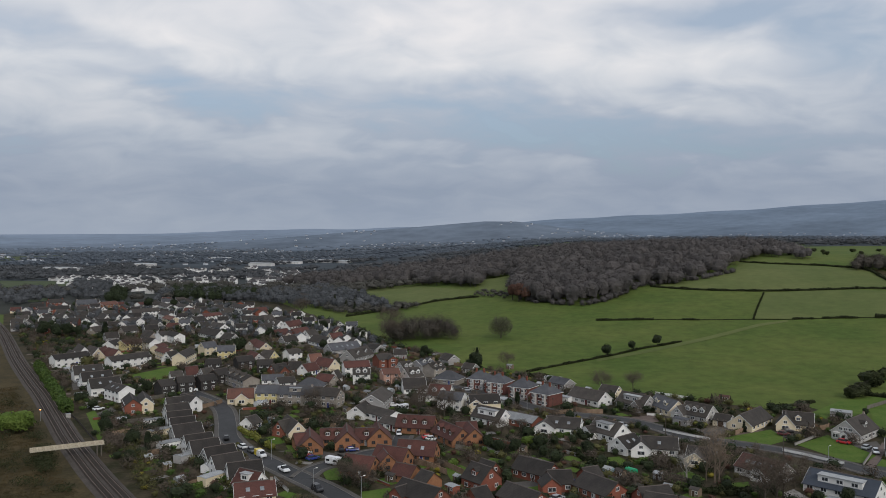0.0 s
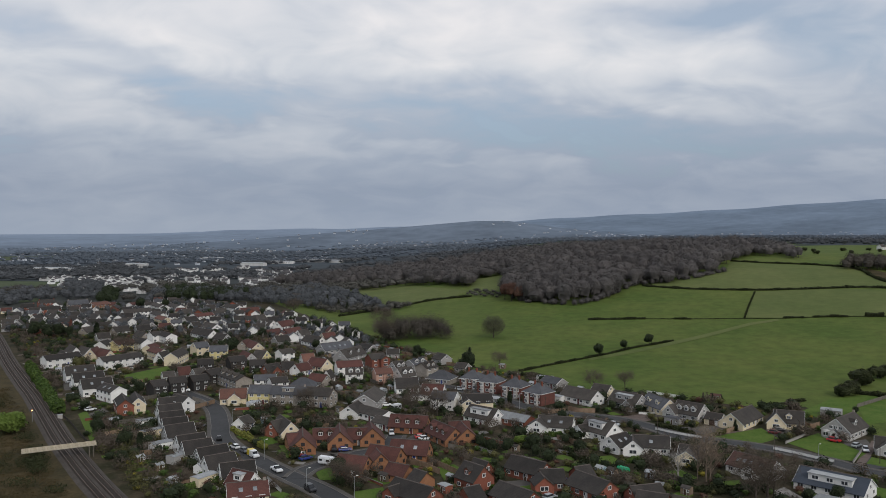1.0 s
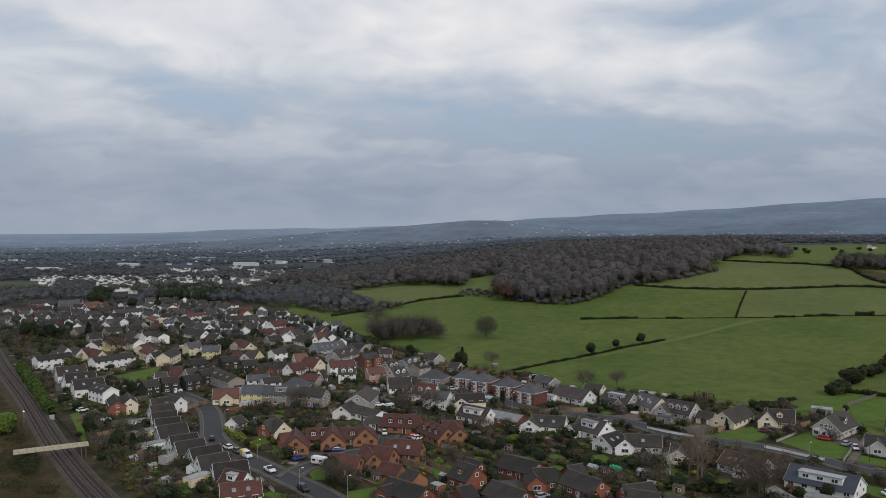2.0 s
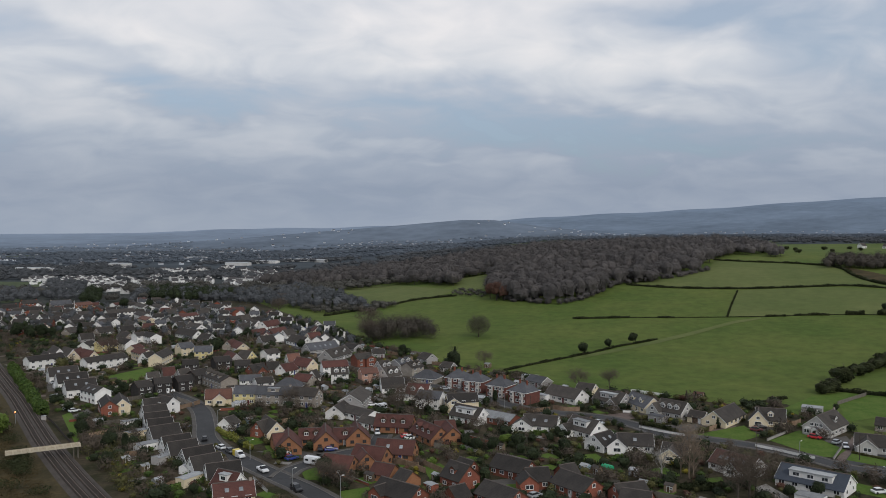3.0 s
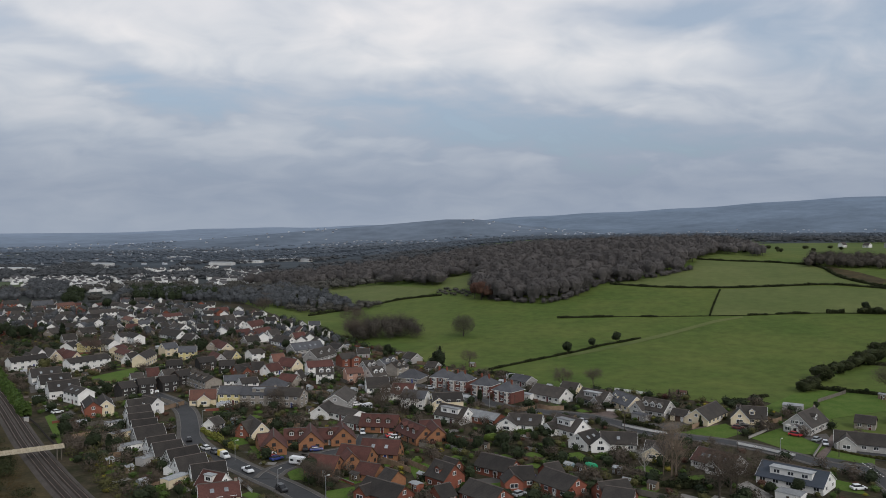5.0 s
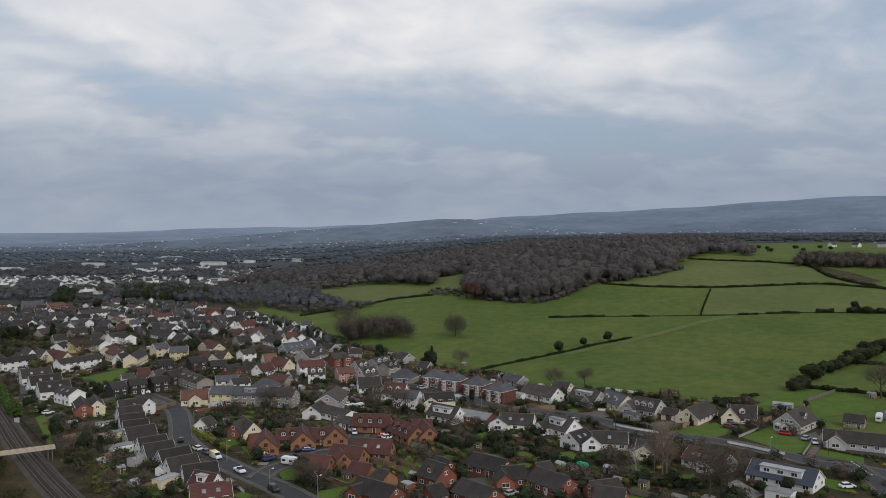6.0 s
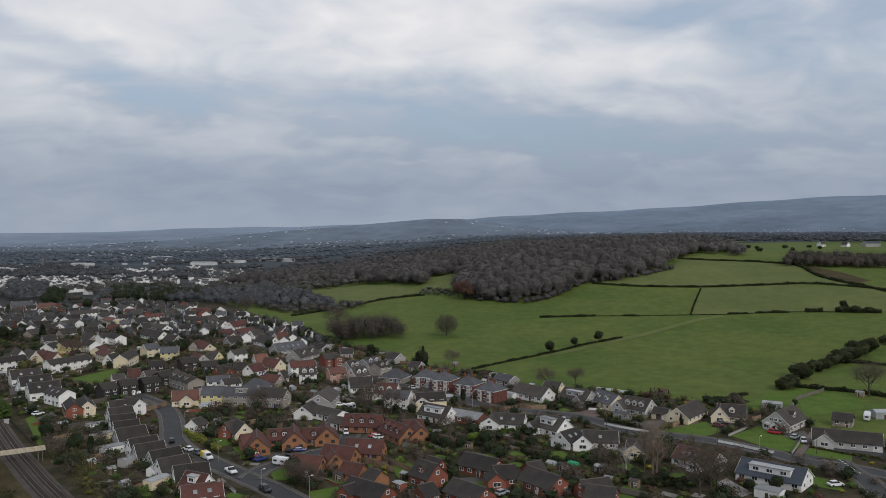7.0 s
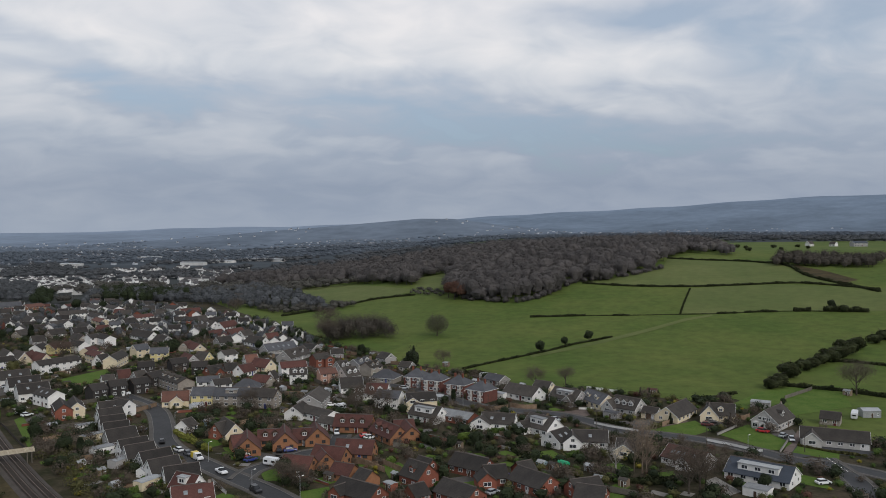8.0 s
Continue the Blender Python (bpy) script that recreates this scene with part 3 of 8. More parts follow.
def box(bm, x0, y0, z0, x1, y1, z1, mat=0):
    v = [bm.verts.new(p) for p in ((x0, y0, z0), (x1, y0, z0), (x1, y1, z0), (x0, y1, z0), (x0, y0, z1), (x1, y0, z1), (x1, y1, z1), (x0, y1, z1))]
    for q in ((3, 2, 1, 0), (4, 5, 6, 7), (0, 1, 5, 4), (1, 2, 6, 5), (2, 3, 7, 6), (3, 0, 4, 7)):
        bm.faces.new([v[i] for i in q]).material_index = mat


def solid(bm, points, faces, mat=0):
    v = [bm.verts.new(p) for p in points]
    for q in faces:
        bm.faces.new([v[i] for i in q]).material_index = mat


KEPT, HOMES = {}, []


def window_mesh(w, h, frame_mat="white_frame"):
    """A casement that stands proud of its wall, in the plane y = 0, looking to -y: frame, mullion, panes and edges."""
    key = ("window", round(w, 1), round(h, 1), frame_mat)
    if key not in KEPT:
        def build(bm):
            t = 0.10
            xs = [-w / 2, -w / 2 + t, -0.05, 0.05, w / 2 - t, w / 2] if w > 1.0 else [-w / 2, -w / 2 + t, w / 2 - t, w / 2]
            zs = [-0.06, t, h - t, h]
            g = [[bm.verts.new((a, -0.06, b)) for a in xs] for b in zs]
            for r in range(3):
                for c in range(len(xs) - 1):
                    f = bm.faces.new((g[r][c], g[r][c + 1], g[r + 1][c + 1], g[r + 1][c]))
                    f.material_index = 1 if r == 1 and c % 2 == 1 else 0
            rim = g[0][:] + [g[1][-1], g[2][-1]] + g[3][::-1] + [g[2][0], g[1][0]]
            back = [bm.verts.new((q.co.x, 0.03, q.co.z)) for q in rim]
            for k in range(len(rim)):
                m = (k + 1) % len(rim)
                bm.faces.new((rim[m], rim[k], back[k], back[m]))
            for f in [f for f in bm.faces if f.material_index == 1]:
                bmesh.ops.inset_individual(bm, faces=[f], thickness=0.015, depth=-0.03)
        KEPT[key] = bm_mesh("window", build, [frame_mat, "glass"])
    return KEPT[key]


def panel_mesh(key, w, h, mat, edge, rows=1):
    """A door leaf in its frame, as one mesh: edge strips round panels."""
    if key not in KEPT:
        def build(bm):
            xs = [-w / 2 - 0.09, -w / 2, w / 2, w / 2 + 0.09]
            zs = [h * k / rows for k in range(rows + 1)] + [h + 0.1]
            g = [[bm.verts.new((a, -0.05, b)) for a in xs] for b in zs]
            leaves = []
            for r in range(len(zs) - 1):
                for c in range(3):
                    f = bm.faces.new((g[r][c], g[r][c + 1], g[r + 1][c + 1], g[r + 1][c]))
                    f.material_index = 0 if c == 1 and r < rows else 1
                    if not f.material_index:
                        leaves.append(f)
            for f in leaves:
                bmesh.ops.inset_individual(bm, faces=[f], thickness=0.03, depth=-0.025)
        KEPT[key] = bm_mesh("door", build, [mat, edge])
    return KEPT[key]


def door_mesh(mat):
    return panel_mesh(("door", mat), 0.9, 2.05, mat, "white_frame", 2)


def garage_mesh(mat="garage_door"):
    return panel_mesh(("garage", mat), 2.3, 2.1, mat, "white_frame", 5)


def rooflight_mesh():
    if "rooflight" not in KEPT:
        def build(bm):
            box(bm, -0.5, -0.6, 0, 0.5, 0.6, 0.10)
            bm.faces.ensure_lookup_table()
            f = bm.faces[1]
            bmesh.ops.inset_individual(bm, faces=[f], thickness=0.08, depth=-0.01)
            f.material_index = 1
        KEPT["rooflight"] = bm_mesh("rooflight", build, ["light_metal", "pale_glass"])
    return KEPT["rooflight"]


def gable_walls(L, W, eave, rise, wall, base=-0.6):
    """The walls of a gabled block: solid, closed up to the roof's underside."""
    x, y = L / 2, W / 2
    p = [(-x, -y, base), (x, -y, base), (x, y, base), (-x, y, base), (-x, -y, eave), (x, -y, eave), (x, y, eave), (-x, y, eave), (-x, 0, eave + rise), (x, 0, eave + rise)]
    f = [(3, 2, 1, 0), (0, 1, 5, 4), (2, 3, 7, 6), (1, 2, 6, 9, 5), (3, 0, 4, 8, 7), (4, 5, 9, 8), (6, 7, 8, 9)]
    return bm_mesh("wall", lambda bm: solid(bm, p, f), [wall])


def gable_roof(L, W, eave, rise, mat, over=0.35, thick=0.16):
    """Two slopes of tiles with thickness, in one piece, overhanging all round."""
    x, y = L / 2 + over * 0.6, W / 2 + over
    lo, hi = eave - over * rise / (W / 2), eave + rise
    half = [(-y, lo), (0, hi), (y, lo), (y, lo + thick), (0, hi + thick), (-y, lo + thick)]
    p = [(-x, a, b) for a, b in half] + [(x, a, b) for a, b in half]
    f = [(k, (k + 1) % 6, 6 + (k + 1) % 6, 6 + k) for k in range(6)]
    f += [(0, 5, 4, 1), (1, 4, 3, 2), (6, 7, 10, 11), (7, 8, 9, 10)]
    return bm_mesh("roof", lambda bm: (solid(bm, p, f), bmesh.ops.recalc_face_normals(bm, faces=bm.faces)), [mat])


def ridge_mesh(length):
    key = ("ridge", round(length, 1))
    if key not in KEPT:
        x = length / 2
        p = [(s, a, b) for s in (-x, x) for a, b in ((-0.2, -0.08), (-0.08, 0.09), (0.08, 0.09), (0.2, -0.08))]
        KEPT[key] = bm_mesh("ridge_tiles", lambda bm: solid(bm, p, [(0, 4, 5, 1), (1, 5, 6, 2), (2, 6, 7, 3), (3, 7, 4, 0), (0, 1, 2, 3), (7, 6, 5, 4)]), ["ridge_tile"])
    return KEPT[key]


def barge_mesh(W, eave, rise, over, mat="white_frame"):
    """The pale boards along a gable's edge, one bent strip."""
    y, lo, hi = W / 2 + over, eave - over * rise / (W / 2), eave + rise
    half = [(-y, lo - 0.06), (0, hi - 0.06), (y, lo - 0.06), (y, lo + 0.13), (0, hi + 0.13), (-y, lo + 0.13)]
    p = [(-0.03, a, b) for a, b in half] + [(0.03, a, b) for a, b in half]
    f = [(k, (k + 1) % 6, 6 + (k + 1) % 6, 6 + k) for k in range(6)] + [(0, 5, 4, 1), (1, 4, 3, 2), (6, 7, 10, 11), (7, 8, 9, 10)]
    return bm_mesh("barge_board", lambda bm: (solid(bm, p, f), bmesh.ops.recalc_face_normals(bm, faces=bm.faces)), [mat])


def roof_on(parent, L, W, eave, rise, mat, over=0.35, name="roof", trim=True, board="white_frame"):
    r = part(name, gable_roof(L, W, eave, rise, mat, over), parent)
    if trim:
        part("ridge_tiles", ridge_mesh(L + over), parent, pose(0, 0, eave + rise + 0.18))
        me = barge_mesh(W, eave, rise, over, board)
        for e in (-1, 1):
            part("barge_board", me, parent, pose(e * (L / 2 + over * 0.6 + 0.034), 0, 0))
    return r


def hip_roof(L, W, eave, rise, mat, over=0.4):
    x, y = L / 2 + over, W / 2 + over
    r = max(0.3, x - y * 0.95)
    lo = eave - over * rise / (W / 2) * 0.6
    p = [(-x, -y, lo), (x, -y, lo), (x, y, lo), (-x, y, lo), (-x, -y, lo + 0.16), (x, -y, lo + 0.16), (x, y, lo + 0.16), (-x, y, lo + 0.16), (-r, 0, eave + rise), (r, 0, eave + rise)]

    def build(bm):
        v = [bm.verts.new(q) for q in p]
        for q, m in (((3, 2, 1, 0), 1), ((0, 1, 5, 4), 1), ((1, 2, 6, 5), 1), ((2, 3, 7, 6), 1), ((3, 0, 4, 7), 1), ((4, 5, 9, 8), 0), ((6, 7, 8, 9), 0), ((5, 6, 9), 0), ((7, 4, 8), 0)):
            bm.faces.new([v[k] for k in q]).material_index = m
    return bm_mesh("roof", build, [mat, "white_frame"])


def chimney_mesh(mat):
    key = ("chimney", mat)
    if key not in KEPT:
        def build(bm):
            box(bm, -0.36, -0.24, -1.2, 0.36, 0.24, 0.5)
            bm.faces.ensure_lookup_table()
            f = bm.faces[1]
            bmesh.ops.inset_individual(bm, faces=[f], thickness=0.10, depth=0.0)
            bmesh.ops.inset_individual(bm, faces=[f], thickness=0.02, depth=0.3)
            f.material_index = 1
        KEPT[key] = bm_mesh("chimney", build, [mat, "red_tile"])
    return KEPT[key]


def house(x, y, turn, L, W, eave, rise, wall, roof, label, hip=False, wing=None, dormers=0, flat_dormer=0, chimneys=0, lights=0, garage=None, frames="white_frame", group="", back=False, sparse=False, bays=0, garage_mat="garage_door"):
    """A house: its ridge runs along its own x, its front looks to -y. turn: degrees.
    wing: (offset along x, width, length out of the front, rise or None), gabled; dormers: number on the front slope; flat_dormer: width of a
    box dormer; lights: rooflights; garage: offset of a garage door on the front; back: dress the rear slope likewise."""
    top = tagged(new("house"), label, "house", group)
    top.matrix_basis = pose(x, y, float(land(x, y)), 0, 0, turn)
    part("wall", gable_walls(L, W, eave, 0 if hip else rise, wall), top)
    HOMES.append((x, y, math.hypot(L, W) * 0.42))
    board = "brown_frame" if frames == "brown_frame" or wall in ("red_brick", "stone_wall", "dark_cladding") else "white_frame"
    if hip:
        part("roof", hip_roof(L, W, eave, rise, roof), top)
        part("ridge_tiles", ridge_mesh(2 * max(0.3, L / 2 + 0.4 - (W / 2 + 0.4) * 0.95)), top, pose(0, 0, eave + rise + 0.04))
    else:
        roof_on(top, L, W, eave, rise, roof, board=board)
    floors = 2 if eave > 3.6 else 1
    slope = math.atan2(rise, W / 2)

    def row(length, m, z, count, wide=1.5, tall=1.05, skip=None):
        for i in range(count):
            c = (i + 0.5) / count * length - length / 2
            if skip is None or abs(c - skip[0]) > skip[1]:
                part("window", window_mesh(wide, tall, frames), top, m @ pose(c, 0, z))

    front, rear = pose(0, -W / 2, 0), pose(0, W / 2, 0, 0, 0, 180)
    right, left = pose(L / 2, 0, 0, 0, 0, 90), pose(-L / 2, 0, 0, 0, 0, -90)
    many = max(2, round(L / 3.4))
    hide = (wing[0], wing[1] / 2 + 0.9) if wing else ((garage, 2.0) if garage is not None else None)
    for k in range(floors):
        z = 0.9 + 2.3 * k
        row(L, front, z, many, skip=hide)
        row(L, rear, z, max(2, many - 1))
        if not sparse:
            row(W, right, z, 2 if W > 7 else 1, 1.2)
            row(W, left, z, 2 if W > 7 else 1, 1.2)
    if not hip and rise > 2.3:
        for m in (right, left):
            part("window", window_mesh(1.2, 1.1, frames), top, m @ pose(0, 0, eave + 0.35 + (0.3 if floors == 1 else -0.1)))
    part("door", door_mesh(("brown_frame", "paint_blue", "white_frame", "paint_dark_red")[int(abs(x) + abs(y)) % 4]), top, front @ pose(L * 0.5 / many if many % 2 == 0 else L / many * 0.55, -0.01, 0.05) if wing is None else rear @ pose(0, -0.01, 0.05))
    if garage is not None:
        part("garage_door", garage_mesh(garage_mat), top, front @ pose(garage, -0.01, 0.02))
    if wing:
        off, w, out, r = wing
        r = r or rise * w / W
        body = part("wing", gable_walls(W / 2 + out, w, eave, r, wall), top, pose(off, -(W / 2 + out) / 2, 0, 0, 0, 90))
        roof_on(body, W / 2 + out, w, eave, r, roof, 0.3, board=board)
        m = pose(-(W / 2 + out) / 2, 0, 0, 0, 0, -90)
        for k in range(floors):
            part("window", window_mesh(min(2.2, w * 0.5), 1.2, frames), body, m @ pose(0, 0, 0.9 + 2.3 * k))
        if r > 2.2:
            part("window", window_mesh(1.2, 1.05, frames), body, m @ pose(0, 0, eave + 0.4))
    sides = ((1, pose(0, 0, 0)), (-1, pose(0, 0, 0, 0, 0, 180))) if back else ((1, pose(0, 0, 0)),)
    for _, m in sides:
        for i in range(dormers):
            c = (i + 0.5) / dormers * L * 0.8 - L * 0.4
            out = W / 2 * 0.72
            h = eave + rise * 0.28
            d = part("dormer", gable_walls(out, 1.9, 1.25, 0.75, "brown_frame" if frames == "brown_frame" else wall, 0), top, m @ pose(c, -out / 2, h, 0, 0, 90))
            roof_on(d, out, 1.9, 1.25, 0.75, roof, 0.2, "dormer_roof", False)
            part("barge_board", barge_mesh(1.9, 1.25, 0.75, 0.2, board), d, pose(-out / 2 - 0.16, 0, 0))
            part("window", window_mesh(1.3, 1.05), d, pose(-out / 2, 0, 0.15, 0, 0, -90))
        if flat_dormer:
            out, h, tall = W / 2 * 0.74, eave + rise * 0.24, rise * 0.62
            g = flat_dormer / 2

            def build(bm):
                box(bm, -g, -out, 0, g, 0, tall)

            def cap(bm):
                box(bm, -g - 0.2, -out - 0.25, tall, g + 0.2, 0.1, tall + 0.18)
            d = part("dormer", bm_mesh("dormer", build, [wall]), top, m @ pose(0, 0, h))
            part("dormer_roof", bm_mesh("dormer_roof", cap, ["flat_felt"]), d)
            for i in range(max(1, round(flat_dormer / 3.2))):
                k = max(1, round(flat_dormer / 3.2))
                part("window", window_mesh(1.7, 1.05, frames), d, pose((i + 0.5) / k * flat_dormer - g, -out, tall * 0.25))
        for i in range(lights):
            c = (i + 0.5) / lights * L * 0.7 - L * 0.35
            u = 0.55
            part("rooflight", rooflight_mesh(), top, m @ pose(c, -W / 2 * u, eave + rise * (1 - u) + 0.17, math.degrees(slope)))
    for i in range(bays):
        c = (i + 0.5) / bays * L - L / 2
        bay = part("bay_window", bm_mesh("bay_window", lambda bm: solid(bm, [(-0.95, 0.02, 0), (-0.6, -0.6, 0), (0.6, -0.6, 0), (0.95, 0.02, 0), (-0.95, 0.02, eave - 0.3), (-0.6, -0.6, eave - 0.3), (0.6, -0.6, eave - 0.3), (0.95, 0.02, eave - 0.3), (0, 0.02, eave + 0.2)], [(0, 1, 5, 4), (1, 2, 6, 5), (2, 3, 7, 6), (4, 5, 8), (5, 6, 8), (6, 7, 8)]), ["wall_block"]), top, front @ pose(c, -0.06, 0))
        for k in range(floors):
            part("window", window_mesh(1.1, 1.2, frames), bay, pose(0, -0.61, 0.85 + 2.3 * k))
    for i in range(chimneys):
        c = (L / 2 - 0.7) * (1 if i == 0 else -1) if not hip else L * (0.18 if i == 0 else -0.2)
        part("chimney", chimney_mesh("red_brick" if wall in ("red_brick", "orange_brick", "plum_brick") else "stone_wall"), top, pose(c, 0, eave + rise))
    return top


# ---------------- ground cover, roads and railway ----------------
VILLAGE = [(-360, 667), (-361, 722), (-292, 733), (-241, 814), (-155, 771), (-79, 592), (-48, 526), (-13, 453), (8, 419), (32, 391), (46, 383), (57, 356), (67, 343), (87, 336), (108, 326), (124, 314), (144, 315), (146, 281), (150, 251), (169, 243), (127, 182), (33, 176), (-65, 180), (-83, 211), (-112, 256), (-142, 303), (-192, 383), (-301, 557)]
patch("village_ground", VILLAGE, "garden", 0.03, "gardens, soil, paving and drives between the houses", 10)
BANK = [(-118, 183), (-63, 180), (-82, 211), (-111, 256), (-140, 303), (-191, 383), (-301, 557), (-394, 563)]
patch("railway_bank", BANK, "rough_ground", 0.08, "rough brown scrub land beside the railway", 10)
PLAIN = [(-1900, 2560), (-900, 2590), (-60, 2595), (900, 2580), (1500, 2550), (1500, 1440), (480, 1150), (300, 1035), (-46, 1035), (-172, 908), (-155, 771), (-241, 814), (-292, 733), (-361, 722), (-360, 667), (-471, 674), (-1700, 800)]
# this cover turns paler and bluer farther out, haze put into its colour
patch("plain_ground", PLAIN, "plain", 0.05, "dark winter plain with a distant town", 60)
rail_line = smooth_line([(-529.3, 888.5), (-415.1, 726.0), (-309.2, 568.0), (-226.3, 431.8), (-185.8, 367.6), (-165.6, 336.3), (-138.2, 291.6), (-123.2, 267.1), (-108.6, 244.6), (-95.9, 225.5), (-84.8, 209.6), (-70.6, 189.4)], 3.0)
lane = smooth_line([(-114.7, 357.5), (-104.3, 342.5), (-93.4, 328.6), (-84.2, 311.9), (-77.0, 289.9), (-71.8, 271.6), (-64.6, 257.3), (-55.7, 246.1), (-46.2, 234.0), (-38.1, 224.1), (-30.6, 215.0), (-23.5, 204.8), (-15.5, 194.2)], 3.0)
cross_road = smooth_line([(144.5, 207.1), (133.5, 222.6), (123.9, 228.5), (117.5, 239.3), (107.5, 252.6), (92.9, 263.1), (81.6, 269.6), (76.8, 280.1), (67.8, 293.4), (56.6, 300.3), (44.6, 305.6), (33.0, 319.2), (25.1, 332.7), (11.6, 348.7), (-8.4, 373.0), (-25.6, 398.8), (-52.6, 440.3), (-80.1, 498.2), (-115.9, 574.8), (-143.5, 627.1)], 3.0)
close_lane = smooth_line([(-39.1, 225.2), (-37.3, 233.6), (-33.1, 239.1), (-27.9, 244.8), (-23.3, 250.8), (-19.1, 253.2), (-15.0, 258.3), (-13.5, 272.6)], 3.0)
LAWNS, DRIVES = [], []
LAWNS.append([(92.1, 269.1), (113.3, 280.8), (113.4, 266.6), (99.4, 256.4)])
patch('lawn', LAWNS[-1], "lawn", 0.10, 'mown front lawn', 6)
LAWNS.append([(113.7, 260.7), (129.7, 273.5), (132.6, 248.1), (124.9, 240.2), (120.4, 241.6)])
patch('lawn', LAWNS[-1], "lawn", 0.10, 'mown front lawn behind a pale wall', 6)
LAWNS.append([(139.2, 306.9), (160.8, 328.5), (184.4, 337.0), (198.9, 333.2), (182.3, 297.0), (152.1, 284.9), (161.9, 307.8), (140.0, 294.4)])
patch('lawn', LAWNS[-1], "lawn", 0.10, 'rear garden grass', 6)
LAWNS.append([(-149.6, 386.5), (-136.2, 414.0), (-124.8, 391.1), (-134.4, 366.3)])
patch('lawn', LAWNS[-1], "lawn", 0.10, 'green playing lawn between terraces', 6)
LAWNS.append([(-50.4, 260.0), (-46.1, 261.1), (-40.5, 249.1), (-45.1, 245.6)])
patch('lawn', LAWNS[-1], "lawn", 0.10, 'small corner lawn', 6)
LAWNS.append([(-34.6, 231.8), (-30.7, 236.7), (-27.8, 223.6), (-32.2, 223.8)])
patch('lawn', LAWNS[-1], "lawn", 0.10, 'lawn beside the road', 6)
LAWNS.append([(46.2, 245.0), (53.7, 247.2), (55.7, 239.1), (49.7, 236.4)])
patch('lawn', LAWNS[-1], "lawn", 0.10, 'back garden lawn', 6)
LAWNS.append([(60.8, 227.5), (70.5, 232.6), (72.9, 224.3), (64.3, 217.0)])
patch('lawn', LAWNS[-1], "lawn", 0.10, 'back garden lawn', 6)
LAWNS.append([(-21.5, 213.6), (-14.2, 217.1), (-12.2, 207.7), (-20.6, 204.6)])
patch('lawn', LAWNS[-1], "lawn", 0.10, 'front lawn', 6)
LAWNS.append([(116.8, 218.1), (121.3, 211.9), (120.0, 201.8), (114.2, 207.5)])
patch('lawn', LAWNS[-1], "lawn", 0.10, 'front lawn', 6)
LAWNS.append([(0.3, 235.2), (5.3, 238.5), (9.5, 229.3), (2.3, 222.8)])
patch('lawn', LAWNS[-1], "lawn", 0.10, 'back garden lawn behind brick houses', 6)
LAWNS.append([(-7.3, 240.2), (-3.6, 241.8), (-1.8, 234.2), (-5.9, 232.7)])
patch('lawn', LAWNS[-1], "lawn", 0.10, 'small back garden lawn', 6)
LAWNS.append([(-134.4, 305.8), (-133.6, 311.4), (-115.7, 278.9), (-111.7, 263.5)])
patch('lawn', LAWNS[-1], "lawn", 0.10, 'grass strip beside the railway', 6)
LAWNS.append([(77.4, 220.9), (83.7, 222.2), (81.9, 214.7), (75.7, 213.0)])
patch('lawn', LAWNS[-1], "lawn", 0.10, 'round back garden lawn', 6)
LAWNS.append([(-32.4, 325.6), (-21.3, 329.4), (-18.6, 314.6), (-28.8, 311.1)])
patch('lawn', LAWNS[-1], "lawn", 0.10, 'small lawn behind houses', 6)
LAWNS.append([(66.4, 345.9), (74.8, 345.4), (74.2, 333.7), (66.7, 329.5)])
patch('lawn', LAWNS[-1], "lawn", 0.10, 'small front lawn by a bungalow', 6)
LAWNS.append([(22.5, 217.4), (26.5, 218.7), (27.3, 212.4), (23.2, 209.8)])
patch('lawn', LAWNS[-1], "lawn", 0.10, 'small front lawn by brick bungalows', 6)
LAWNS.append([(-59.8, 270.3), (-54.7, 273.0), (-51.0, 263.4), (-54.9, 260.2)])
patch('lawn', LAWNS[-1], "lawn", 0.10, 'small front lawn by the road', 6)
LAWNS.append([(132.7, 244.8), (142.0, 236.9), (136.6, 227.9), (127.1, 237.6)])
patch('lawn', LAWNS[-1], "lawn", 0.10, 'verge of mown grass', 6)

road(lane, 6.0, "grey asphalt village road with pavements, curving uphill")
road(cross_road, 5.8, "asphalt village road between bungalows", lift=0.03)
road(close_lane, 5.0, "short asphalt close with pavements", lift=0.06)


def railway(line):
    top = tagged(new("railway"), "double-track railway on brown ballast", "railway", kind="structure")
    ribbon("ballast", line, [(-4.3, 0.1), (-3.5, 0.45), (3.5, 0.45), (4.3, 0.1)], ["ballast"], parent=top)
    side = sideways(line)
    for off in (-1.7, 1.7):
        for g in (-0.72, 0.72):
            ribbon("rail", line + side * (off + g), [(-0.06, 0.6), (-0.06, 0.78), (0.06, 0.78), (0.06, 0.6)], ["rail_steel"], parent=top)
        v, f = [], []
        for q, s in zip(smooth_line(line[::4] + side[::4] * off, 0.75), np.repeat(side, 5, 0)):
            a = np.array([s[1], -s[0]])
            b = len(v)
            for z in (0.5, 0.64):
                v += [(*(q + s * u + a * w), z) for u, w in ((-1.25, -0.13), (1.25, -0.13), (1.25, 0.13), (-1.25, 0.13))]
            f += [(b + 4, b + 5, b + 6, b + 7), (b, b + 1, b + 5, b + 4), (b + 1, b + 2, b + 6, b + 5), (b + 2, b + 3, b + 7, b + 6), (b + 3, b, b + 4, b + 7)]
        sheet("sleepers", v, f, ["sleeper"], parent=top)
    return top


railway(rail_line)

